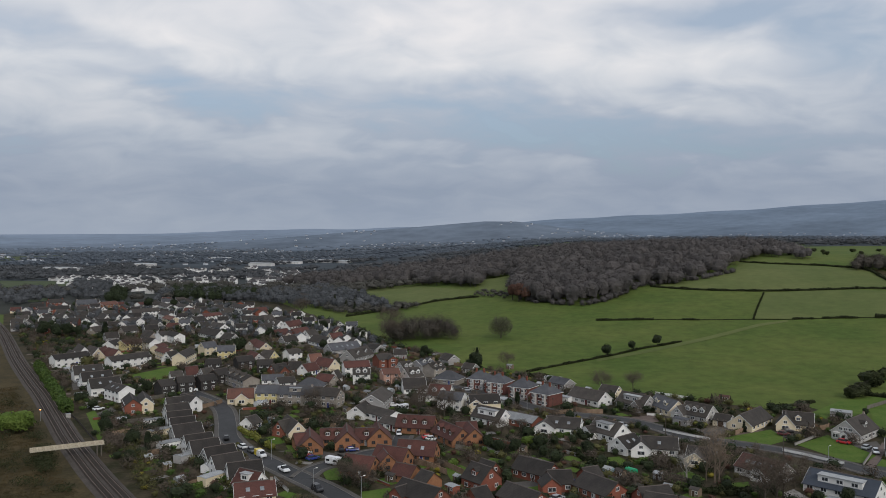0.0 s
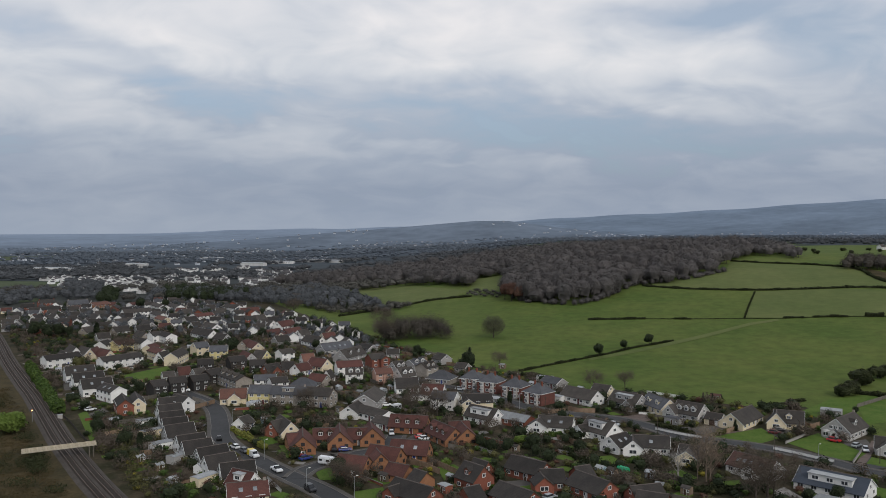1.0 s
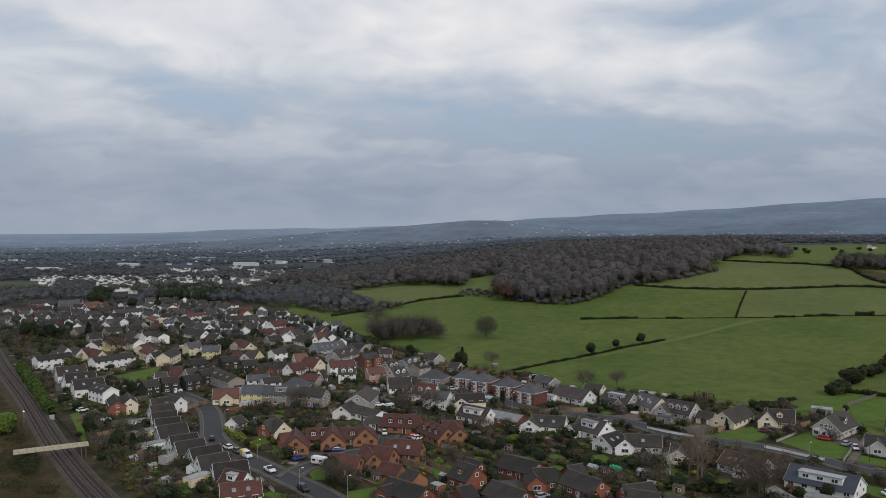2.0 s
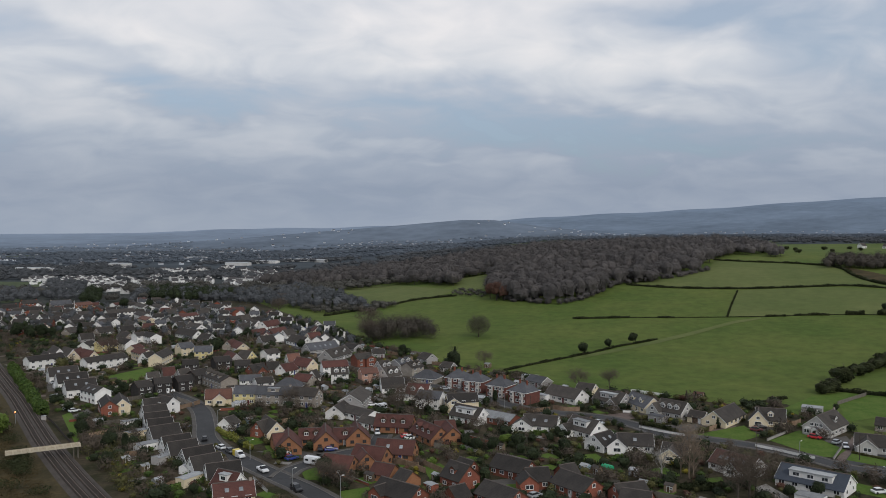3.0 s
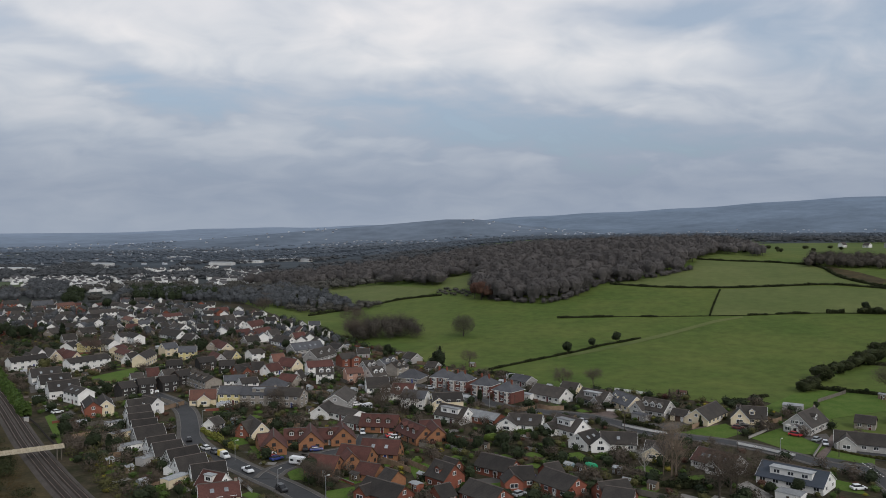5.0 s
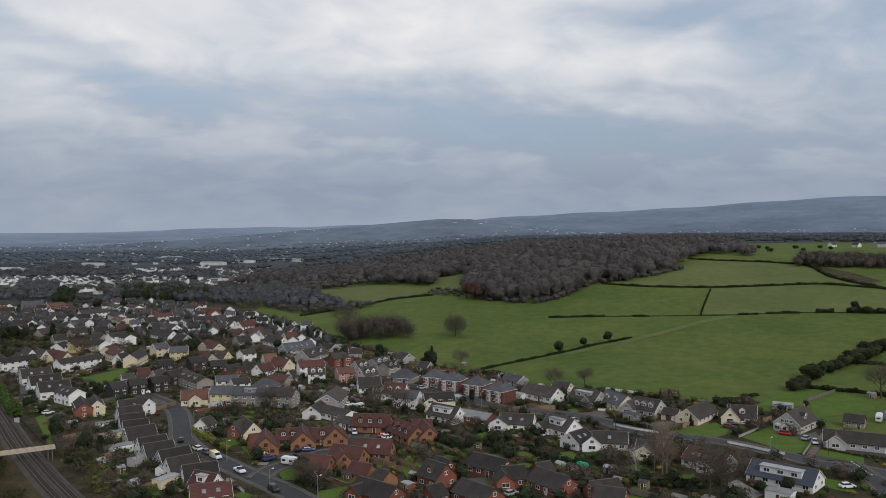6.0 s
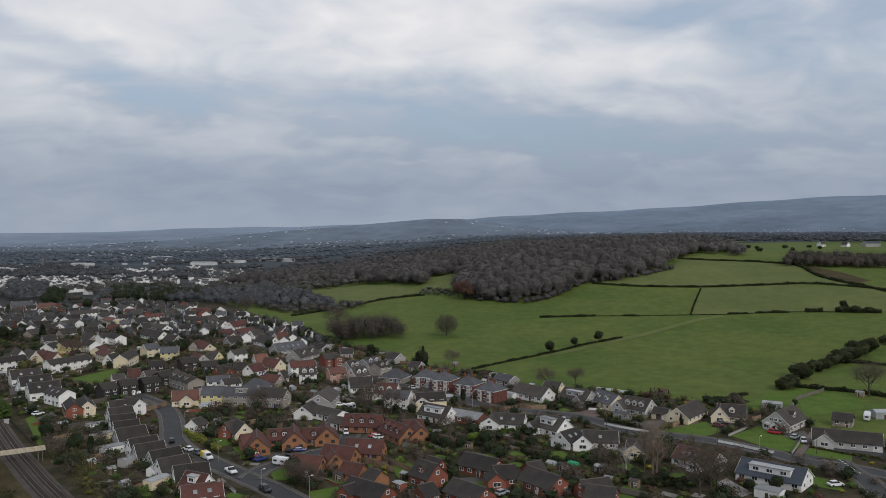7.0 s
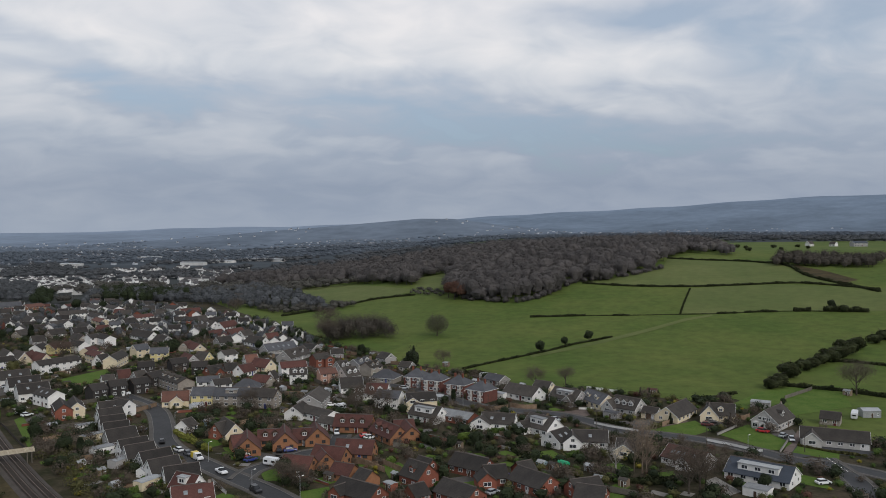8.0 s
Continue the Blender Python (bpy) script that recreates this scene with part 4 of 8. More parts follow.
patch("field", [(233, 593), (219, 563), (196, 514), (218, 508), (256, 503), (293, 492), (335, 478), (378, 536), (335, 564), (299, 588), (267, 592)], 'pasture', 0.12, 'paler grazed sheep pasture on the hill', 14)
patch("field", [(165, 646), (215, 668), (243, 685), (271, 744), (324, 698), (346, 675), (338, 629), (336, 592), (340, 572), (337, 568), (301, 592), (237, 601), (185, 630)], 'pasture', 0.12, 'paler upper pasture below the wood', 14)
patch("field", [(344, 672), (354, 668), (360, 627), (360, 583), (342, 575), (337, 615), (345, 655)], 'rough_ground', 0.12, 'brown uncut strip on the hill', 14)
patch("field", [(-126, 860), (-81, 893), (-24, 832), (29, 715), (13, 683), (-24, 671), (-55, 655), (-80, 712)], 'pasture', 0.12, 'grazed pasture beside the wood', 14)
patch("field_track", [(79.2, 421.1), (115.3, 445.3), (156.1, 473.1), (193.1, 498.9), (213.8, 505.7), (212.5, 500.9), (192.0, 492.5), (155.0, 465.5), (114.7, 438.0), (78.7, 415.4)], "pasture", 0.16, "pale worn track across the field", 10)
side_road = smooth_line([(132.8, 230.6), (131.4, 219.2), (130.2, 208.8), (125.9, 194.2), (121.6, 181.9)], 3.0)
road(side_road, 5.5, "side road joining the village road at a junction", lift=0.08)
DRIVES.append([(124.0, 237.8), (134.0, 251.4), (142.8, 263.7), (143.5, 261.5), (132.3, 244.9), (125.2, 235.3)])
patch("driveway", DRIVES[-1], "brick_paving", 0.09, "brown paved driveway", 5)
DRIVES.append([(99.7, 281.5), (109.5, 287.0), (110.3, 278.5), (98.2, 267.3)])
patch("driveway", DRIVES[-1], "brick_paving", 0.09, "brown paved driveway", 5)
DRIVES.append([(66.7, 297.9), (78.9, 303.9), (78.1, 292.9), (67.2, 286.4)])
patch("driveway", DRIVES[-1], "brick_paving", 0.09, "brown paved driveway", 5)
DRIVES.append([(131.2, 246.1), (140.2, 248.1), (152.9, 236.2), (147.8, 229.8), (138.0, 235.0), (124.2, 231.4)])
patch("driveway", DRIVES[-1], "asphalt", 0.075, "dark asphalt drive before a long bungalow", 5)
DRIVES.append([(-34.1, 252.6), (-23.8, 255.4), (-19.1, 251.9), (-29.4, 243.0)])
patch("driveway", DRIVES[-1], "paving", 0.06, "grey-brown paved forecourt", 5)
DRIVES.append([(-14.1, 258.3), (-6.4, 276.1), (-2.4, 268.3), (-11.4, 258.1)])
patch("driveway", DRIVES[-1], "paving", 0.06, "grey-brown paved forecourt", 5)
DRIVES.append([(18.2, 221.5), (26.3, 223.7), (35.4, 220.8), (30.5, 209.0), (19.8, 205.0)])
patch("driveway", DRIVES[-1], "paving", 0.06, "grey-brown paved forecourt", 5)
DRIVES.append([(-131.2, 298.5), (-129.5, 317.0), (-124.6, 310.0), (-129.2, 301.0)])
patch("driveway", DRIVES[-1], "paving", 0.06, "grey-brown paved forecourt", 5)
DRIVES.append([(111.7, 276.8), (122.2, 280.4), (121.0, 270.8), (109.6, 266.8)])
patch("driveway", DRIVES[-1], "paving", 0.06, "grey-brown paved forecourt", 5)
DRIVES.append([(83.4, 282.3), (102.5, 284.7), (111.3, 280.9), (98.5, 273.4), (82.5, 272.6)])
patch("driveway", DRIVES[-1], "paving", 0.06, "grey-brown paved forecourt", 5)
DRIVES.append([(-184.7, 400.4), (-177.2, 407.9), (-152.9, 357.0), (-159.9, 351.2)])
patch("driveway", DRIVES[-1], "paving", 0.06, "grey-brown paved forecourt", 5)
DRIVES.append([(-51.7, 253.4), (-36.5, 245.2), (-30.1, 248.6), (-41.7, 256.2)])
patch("driveway", DRIVES[-1], "paving", 0.06, "grey-brown paved forecourt", 5)
DRIVES.append([(132.3, 262.0), (141.7, 265.3), (137.9, 251.2), (127.5, 245.1)])
patch("driveway", DRIVES[-1], "paving", 0.06, "grey-brown paved forecourt", 5)


# ---------------- houses of the village, near ones ----------------
house(-118.5, 309.0, -64, 13.7, 6.0, 3.7, 2.3, 'red_brick', 'dark_tile', 'red brick cottage gable with dark tiled roof')
house(-114.7, 311.9, -65, 13.8, 5.5, 3.7, 2.3, 'cream_render', 'dark_tile', 'cream rendered cottage gable with dark tiled roof')
house(-101.8, 309.5, 30, 7.2, 6.8, 2.4, 3.1, 'white_render', 'dark_tile', 'narrow white chalet house with steep dark tiled roof', group='row of chalet houses')
house(-97.5, 297.5, 37, 8.4, 6.8, 2.4, 3.1, 'white_render', 'dark_tile', 'narrow white chalet house with steep dark tiled roof', group='row of chalet houses')
house(-92.9, 285.8, 28, 8.3, 6.8, 2.4, 3.1, 'white_render', 'dark_tile', 'narrow white chalet house with steep dark tiled roof', group='row of chalet houses')
house(-88.7, 276.3, 27, 8.0, 6.8, 2.4, 3.1, 'white_render', 'dark_tile', 'narrow white chalet house with steep dark tiled roof', group='row of chalet houses')
house(-84.4, 266.9, 36, 9.4, 6.8, 2.4, 3.1, 'pale_stone', 'dark_tile', 'narrow grey-stone chalet house with steep dark tiled roof', group='row of chalet houses')
house(-76.5, 253.4, 35, 8.6, 6.8, 2.4, 3.1, 'white_render', 'dark_tile', 'narrow white chalet house with steep dark tiled roof', group='row of chalet houses')
house(-72.6, 246.5, 33, 8.6, 6.8, 2.4, 3.1, 'pale_stone', 'dark_tile', 'narrow grey-stone chalet house with steep dark tiled roof', group='row of chalet houses')
house(-66.0, 239.1, 38, 9.1, 6.8, 2.4, 3.1, 'pale_stone', 'dark_tile', 'narrow grey-stone chalet house with steep dark tiled roof', group='row of chalet houses')
house(-61.5, 230.5, 37, 8.7, 6.8, 2.4, 3.1, 'white_render', 'dark_tile', 'narrow white chalet house with steep dark tiled roof', group='row of chalet houses')
house(-54.6, 222.9, 24, 9.2, 6.8, 2.4, 3.1, 'white_render', 'dark_tile', 'narrow white chalet house with steep dark tiled roof', group='row of chalet houses')
house(-97.1, 310.4, -38, 8.6, 6.0, 3.7, 2.3, 'white_render', 'dark_tile', 'white gabled house with dark tiled roof')
house(-46.9, 201.4, 18, 9.8, 7.6, 4.0, 2.6, 'cream_render', 'brown_tile', 'cream house with red-brown tiled roof and rooflights', lights=2, chimneys=1)
house(-50.8, 214.0, -32, 7.8, 6.0, 2.6, 3.1, 'white_render', 'brown_tile', 'white extension with red-brown tiled roof and box dormer', flat_dormer=2.8)
house(-80.9, 325.6, 10, 10.1, 7.6, 2.6, 3.1, 'cream_render', 'red_tile', 'cream house with weathered red tiled roof', wing=(0.5, 5, 2, None))
house(-66.8, 282.3, 70, 5.8, 5.1, 2.3, 2.1, 'white_render', 'grey_tile', 'small white bungalow with grey roof')
house(-69.8, 325.3, -3, 8.7, 7.2, 4.6, 2.5, 'yellow_render', 'slate', 'yellow rendered house with slate roof in a terrace')
house(-58.0, 322.9, -8, 13.9, 7.2, 4.6, 2.5, 'stone_wall', 'slate', 'grey stone house with slate roof and white box dormer', flat_dormer=4.5, chimneys=1)
house(-45.4, 320.0, -20, 11.3, 7.2, 4.6, 2.5, 'stone_wall', 'grey_tile', 'grey stone house with tiled roof', chimneys=1)
house(-50.6, 273.0, -63, 12.8, 6.4, 2.5, 3.3, 'cream_render', 'grey_tile', 'brick bungalow with cream gable and grey roof')
house(-53.1, 272.9, 55, 6.3, 6.0, 2.4, 2.9, 'red_brick', 'grey_tile', 'red brick wing with grey roof')
house(-41.8, 254.7, -80, 12.0, 7.8, 2.2, 3.5, 'orange_brick', 'brown_tile', 'orange brick chalet house with steep red-brown roof', group='orange brick close', frames='brown_frame')
house(-44.9, 256.8, 21, 4.6, 6.8, 2.2, 2.7, 'orange_brick', 'brown_tile', 'orange brick side block with red-brown roof', sparse=True, group='orange brick close', frames='brown_frame')
house(-35.8, 263.0, 8, 7.7, 6.0, 2.2, 2.7, 'orange_brick', 'brown_tile', 'orange brick link block with dormer and red-brown roof', dormers=2, group='orange brick close', frames='brown_frame')
house(-30.8, 260.0, -82, 11.7, 7.8, 2.2, 3.6, 'orange_brick', 'brown_tile', 'orange brick chalet house with steep red-brown roof', group='orange brick close', frames='brown_frame')
house(-24.9, 263.2, 9, 7.1, 6.4, 2.2, 2.7, 'orange_brick', 'brown_tile', 'orange brick link block with dormer and red garage', dormers=1, garage=0.5, group='orange brick close', frames='brown_frame')
house(-21.0, 263.7, -81, 9.8, 7.8, 2.2, 3.6, 'orange_brick', 'brown_tile', 'orange brick chalet house with steep red-brown roof', group='orange brick close', frames='brown_frame')
house(-9.0, 278.4, -14, 13.1, 7.5, 2.3, 3.3, 'orange_brick', 'brown_tile', 'long orange brick house with three hooded dormers', dormers=3, group='orange brick close', frames='brown_frame')
house(2.8, 265.3, -61, 14.3, 7.5, 2.3, 3.3, 'orange_brick', 'brown_tile', 'orange brick house with dormers and red-brown roof', dormers=3, group='orange brick close', frames='brown_frame')
house(9.2, 264.1, -80, 10.8, 7.5, 2.3, 3.3, 'orange_brick', 'brown_tile', 'orange brick chalet house with steep red-brown roof', group='orange brick close', frames='brown_frame')
house(7.7, 270.3, 10, 6.8, 6.8, 2.4, 2.9, 'orange_brick', 'brown_tile', 'orange brick rear block with red-brown roof', group='orange brick close', frames='brown_frame')
house(-7.6, 245.4, -15, 11.8, 7.5, 2.2, 3.3, 'orange_brick', 'brown_tile', 'orange brick house with two rooflights', lights=2, group='orange brick close', frames='brown_frame')
house(-14.8, 238.3, -27, 10.2, 7.5, 2.2, 3.3, 'orange_brick', 'brown_tile', 'orange brick chalet house with steep red-brown roof', group='orange brick close', frames='brown_frame')
house(-23.4, 230.6, -24, 9.3, 7.2, 2.2, 2.9, 'orange_brick', 'brown_tile', 'orange brick chalet house with steep red-brown roof', group='orange brick close', frames='brown_frame')
house(-16.5, 233.8, -73, 6.0, 6.0, 2.4, 2.9, 'orange_brick', 'brown_tile', 'orange brick chalet house with steep red-brown roof', group='orange brick close', frames='brown_frame')
house(-10.2, 224.0, -31, 6.5, 6.0, 2.1, 2.3, 'orange_brick', 'brown_tile', 'orange brick garage block with red-brown roof', sparse=True, group='orange brick close', frames='brown_frame')
house(-4.1, 217.6, -47, 4.8, 6.0, 2.1, 2.3, 'orange_brick', 'dark_tile', 'orange brick garage block with dark roof', sparse=True, group='orange brick close', frames='brown_frame')
house(-5.5, 205.1, -43, 13.3, 7.6, 2.4, 2.7, 'red_brick', 'dark_tile', 'red brick bungalow with dark tiled roof', wing=(-4.0, 4.5, 1.5, 1.8), group='red brick bungalows')
house(10.3, 216.9, -50, 7.6, 7.6, 3.0, 3.4, 'red_brick', 'dark_tile', 'red brick house with dark roof and one dormer', dormers=1, group='red brick bungalows')
house(12.6, 224.3, -50, 5.6, 6.0, 2.4, 2.9, 'red_brick', 'dark_tile', 'red brick rear block with dark roof', group='red brick bungalows')
house(8.9, 203.3, 35, 4.8, 6.0, 2.3, 2.3, 'red_brick', 'dark_tile', 'red brick garage with dark roof', group='red brick bungalows')
house(26.0, 226.1, -43, 11.9, 7.2, 2.4, 2.7, 'red_brick', 'dark_tile', 'red brick bungalow with dark tiled roof', group='red brick bungalows')
house(31.0, 216.5, 6, 6.2, 6.8, 2.4, 2.6, 'red_brick', 'dark_tile', 'red brick bungalow with dark tiled roof', wing=(-3.2, 5, 2.0, 2.0), group='red brick bungalows')
house(40.8, 210.0, -56, 12.0, 8.1, 2.4, 2.7, 'red_brick', 'dark_tile', 'red brick bungalow with dark tiled roof', group='red brick bungalows')
house(40.2, 222.0, 27, 5.1, 5.1, 2.2, 2.0, 'red_brick', 'dark_tile', 'small red brick wing with dark roof', group='red brick bungalows')
house(52.8, 203.3, 16, 8.4, 6.8, 2.3, 2.5, 'red_brick', 'dark_tile', 'red brick bungalow with dark tiled roof', group='red brick bungalows')
house(53.2, 197.4, -29, 7.4, 7.6, 2.3, 2.5, 'red_brick', 'dark_tile', 'red brick bungalow with dark tiled roof', group='red brick bungalows')
house(41.4, 277.8, -19, 11.7, 8.5, 2.4, 2.7, 'white_render', 'grey_tile', 'white rendered bungalow with grey tiled roof', wing=(-5.5, 7, 2.5, None), lights=2)
house(55.2, 269.2, -56, 11.9, 8.1, 2.5, 3.5, 'white_render', 'grey_tile', 'white chalet bungalow with wide box dormer', flat_dormer=6, wing=(-4, 4.5, 3, 1.6))
house(57.0, 253.1, 42, 8.8, 7.2, 2.4, 2.7, 'white_render', 'dark_tile', 'white bungalow with dark roof and gable', lights=2)
house(66.9, 251.2, -13, 11.1, 7.6, 2.4, 2.7, 'white_render', 'dark_tile', 'white bungalow with dark roof and front gable', wing=(-5.5, 6, 3, 2.5), lights=1)
house(76.6, 240.5, -27, 7.5, 7.6, 2.3, 2.5, 'cream_render', 'grey_tile', 'cream bungalow with brown-grey roof behind bare trees', wing=(-1, 6, 2, None))
house(90.0, 227.2, -55, 13.1, 8.5, 2.4, 2.9, 'white_render', 'worn_tile', 'white bungalow with weathered brown roof and rooflights', lights=5, wing=(2.0, 4.5, 2, 1.8))
house(105.2, 212.2, -45, 17.5, 10.0, 2.1, 3.1, 'white_render', 'fresh_slate', 'white bungalow with new blue-grey slate roof and long dormer', flat_dormer=11, lights=3)
house(123.5, 282.2, -24, 9.7, 7.6, 2.4, 3.4, 'cream_render', 'grey_tile', 'cream dormer bungalow with grey roof', dormers=1, wing=(-4, 6, 2.5, 3.4), lights=1)
house(-145.8, 878.7, -8, 15.7, 9.3, 4.6, 2.9, 'white_render', 'slate', 'white gabled house standing among trees beside the field', sparse=True, wing=(3, 5, 2.5, None))
house(108.3, 286.1, 47, 18.0, 8.5, 2.3, 3.2, 'cream_render', 'grey_tile', 'pale cream bungalow with broad grey hipped roof')
house(99.3, 287.1, -42, 5.9, 5.1, 2.2, 1.7, 'cream_render', 'grey_tile', 'cream garage with brown door and tiled roof', garage=0.0, garage_mat='brown_frame', sparse=True)
house(93.2, 295.4, -49, 10.7, 8.5, 2.5, 3.5, 'pale_stone', 'grey_tile', 'grey dormer bungalow with three white dormers', dormers=3, wing=(-5, 5, 2.5, 2.6))
house(84.9, 307.6, -73, 14.4, 7.6, 2.5, 3.3, 'cream_render', 'slate', 'cream dormer bungalow with blue slate roof', dormers=2)
house(74.7, 314.6, -51, 13.1, 8.1, 2.5, 3.3, 'grey_render', 'grey_tile', 'grey chalet bungalow with box dormer', flat_dormer=7, wing=(4, 4, 2, 1.8))
house(58.6, 324.7, -50, 15.8, 8.5, 2.5, 3.0, 'white_render', 'grey_tile', 'white rendered bungalow with grey tiled roof')
grey_house = house(137.6, 271.0, 42, 15.4, 9.3, 2.8, 3.9, 'pale_stone', 'grey_tile', 'grey gabled house with white windows and porch', dormers=1, lights=1, chimneys=1)
gable_front = pose(-15.4 / 2, 0, 0, 0, 0, -90)
for u in (-2.9, 2.9):
    bay = part("bay_window", bm_mesh("bay_window", lambda bm: solid(bm, [(-1.3, 0.02, 0), (-0.9, -0.7, 0), (0.9, -0.7, 0), (1.3, 0.02, 0), (-1.3, 0.02, 2.4), (-0.9, -0.7, 2.4), (0.9, -0.7, 2.4), (1.3, 0.02, 2.4), (0, 0.02, 2.9)], [(0, 1, 5, 4), (1, 2, 6, 5), (2, 3, 7, 6), (4, 5, 8), (5, 6, 8), (6, 7, 8)]), ["pale_stone"]), grey_house, gable_front @ pose(u, -0.08, 0))
    part("window", window_mesh(1.7, 1.3), bay, pose(0, -0.71, 0.8))
porch = part("porch", gable_walls(1.6, 2.4, 2.2, 0.9, "white_render"), grey_house, gable_front @ pose(0, -0.85, 0, 0, 0, 90))
roof_on(porch, 1.6, 2.4, 2.2, 0.9, "slate", 0.25)
part("door", door_mesh("paint_black"), porch, pose(-0.82, 0, 0.02, 0, 0, -90))
for u in (-1.5, 0.0, 1.5):
    part("window", window_mesh(1.2, 1.1), grey_house, gable_front @ pose(u, -0.02, 3.3))
house(145.1, 245.2, -29, 20.0, 8.1, 2.4, 2.6, 'pale_stone', 'grey_tile', 'long stone-coloured bungalow with grey roof and garage', wing=(-6.5, 5.5, 2, 2.2), garage=8.5)
house(159.5, 272.3, -37, 6.4, 6.0, 2.2, 2.0, 'stone_wall', 'grey_tile', 'low outbuilding with grey roof', sparse=True)


# ---------------- houses of the village, farther ones ----------------
house(-190.5, 415.1, 50, 18.0, 6.8, 4.4, 1.9, 'white_render', 'dark_tile', 'white rendered two-storey house with dark tiled roof', group='white terraces', sparse=True)
house(-159.3, 411.6, 52, 21.8, 6.8, 4.4, 1.9, 'white_render', 'dark_tile', 'white rendered two-storey house with dark tiled roof', group='white terraces', sparse=True)
house(-164.0, 375.0, 34, 12.5, 8.4, 3.6, 3.2, 'white_render', 'dark_tile', 'white rendered two-storey house with dark tiled roof', lights=2, group='white terraces', sparse=True)
house(-153.0, 358.5, 34, 12.5, 8.4, 3.6, 3.2, 'white_render', 'dark_tile', 'white rendered two-storey house with dark tiled roof', lights=2, group='white terraces', sparse=True)
house(-143.0, 343.0, 34, 12.0, 8.4, 3.6, 3.2, 'white_render', 'dark_tile', 'white rendered two-storey house with dark tiled roof', lights=2, group='white terraces', sparse=True)
house(-132.0, 331.5, -42, 12.5, 6.8, 4.4, 1.9, 'white_render', 'dark_tile', 'white rendered two-storey house with dark tiled roof', lights=2, group='white terraces', sparse=True)
house(-187.9, 462.3, 82, 8.8, 6.8, 4.4, 2.2, 'white_render', 'dark_tile', 'white rendered two-storey house with dark tiled roof', sparse=True)
house(-181.7, 465.4, 68, 6.9, 6.8, 4.4, 2.2, 'yellow_render', 'brown_tile', 'pale yellow rendered two-storey house with brown tiled roof', sparse=True)
house(-175.7, 467.3, 26, 4.6, 6.8, 4.4, 2.2, 'yellow_render', 'brown_tile', 'pale yellow rendered two-storey house with brown tiled roof', sparse=True)
house(-170.6, 473.0, -45, 14.2, 6.8, 4.4, 2.2, 'white_render', 'dark_tile', 'white rendered two-storey house with dark tiled roof', sparse=True)
house(-157.1, 450.2, 77, 8.4, 6.0, 4.4, 1.8, 'cream_render', 'brown_tile', 'cream rendered two-storey house with brown tiled roof', sparse=True)
house(-148.1, 435.1, -51, 15.9, 6.4, 4.4, 1.8, 'cream_render', 'brown_tile', 'cream rendered two-storey house with brown tiled roof', sparse=True)
house(-184.2, 439.5, 96, 12.0, 6.0, 2.4, 3.4, 'cream_render', 'brown_tile', 'cream rendered bungalow with brown tiled roof', sparse=True)
house(-175.8, 433.9, -47, 14.0, 6.4, 2.4, 3.4, 'cream_render', 'brown_tile', 'cream rendered bungalow with brown tiled roof', sparse=True)
house(-198.5, 446.5, -54, 15.8, 6.0, 2.4, 3.4, 'white_render', 'grey_tile', 'white rendered bungalow with grey tiled roof', sparse=True)
house(-189.7, 441.8, -45, 12.0, 6.4, 2.4, 3.4, 'white_render', 'grey_tile', 'white rendered bungalow with grey tiled roof', sparse=True)
house(-196.9, 431.6, -51, 10.1, 5.1, 2.4, 2.9, 'white_render', 'grey_tile', 'white rendered bungalow with grey tiled roof', sparse=True)
house(-300.2, 614.9, 90, 11.4, 6.0, 2.4, 3.1, 'white_render', 'dark_tile', 'white rendered bungalow with dark tiled roof', sparse=True)
house(-290.5, 614.4, 98, 19.6, 6.0, 2.4, 3.1, 'white_render', 'grey_tile', 'white rendered bungalow with grey tiled roof', sparse=True)
house(-285.1, 620.6, 80, 7.7, 6.0, 2.4, 3.4, 'white_render', 'dark_tile', 'white rendered bungalow with dark tiled roof', sparse=True)
house(-269.9, 605.6, 59, 8.2, 6.0, 2.4, 3.3, 'white_render', 'dark_tile', 'white rendered bungalow with dark tiled roof', sparse=True)
house(-315.0, 719.4, 36, 16.9, 7.6, 4.4, 3.5, 'stone_wall', 'slate', 'grey stone two-storey house with slate roof', chimneys=2, sparse=True)
house(-293.8, 713.5, 63, 17.2, 7.6, 4.4, 2.2, 'orange_brick', 'red_tile', 'orange brick two-storey house with red tiled roof', sparse=True)
house(-347.9, 731.5, 48, 14.0, 6.8, 4.4, 2.6, 'red_brick', 'dark_tile', 'red brick two-storey house with dark tiled roof', chimneys=2, sparse=True)
house(-344.5, 691.0, 24, 10.4, 6.8, 4.4, 2.6, 'red_brick', 'dark_tile', 'red brick two-storey house with dark tiled roof', chimneys=1, sparse=True)
house(-317.0, 671.8, 34, 15.3, 6.8, 4.4, 2.2, 'red_brick', 'dark_tile', 'red brick two-storey house with dark tiled roof', sparse=True)
house(-257.3, 534.6, 80, 8.6, 6.8, 2.4, 3.3, 'red_brick', 'red_tile', 'red brick bungalow with red tiled roof', sparse=True)
house(-257.0, 617.8, -58, 24.3, 6.0, 2.4, 3.3, 'white_render', 'grey_tile', 'white rendered bungalow with grey tiled roof', sparse=True)
house(-249.2, 619.7, -49, 16.4, 6.8, 2.4, 3.1, 'white_render', 'grey_tile', 'white rendered bungalow with grey tiled roof', sparse=True)
house(-237.5, 648.0, 46, 22.6, 6.8, 4.4, 2.2, 'white_render', 'grey_tile', 'white rendered two-storey house with grey tiled roof', sparse=True)
house(-263.4, 713.3, 65, 11.0, 6.8, 4.4, 1.8, 'white_render', 'brown_tile', 'white rendered two-storey house with brown tiled roof', sparse=True)
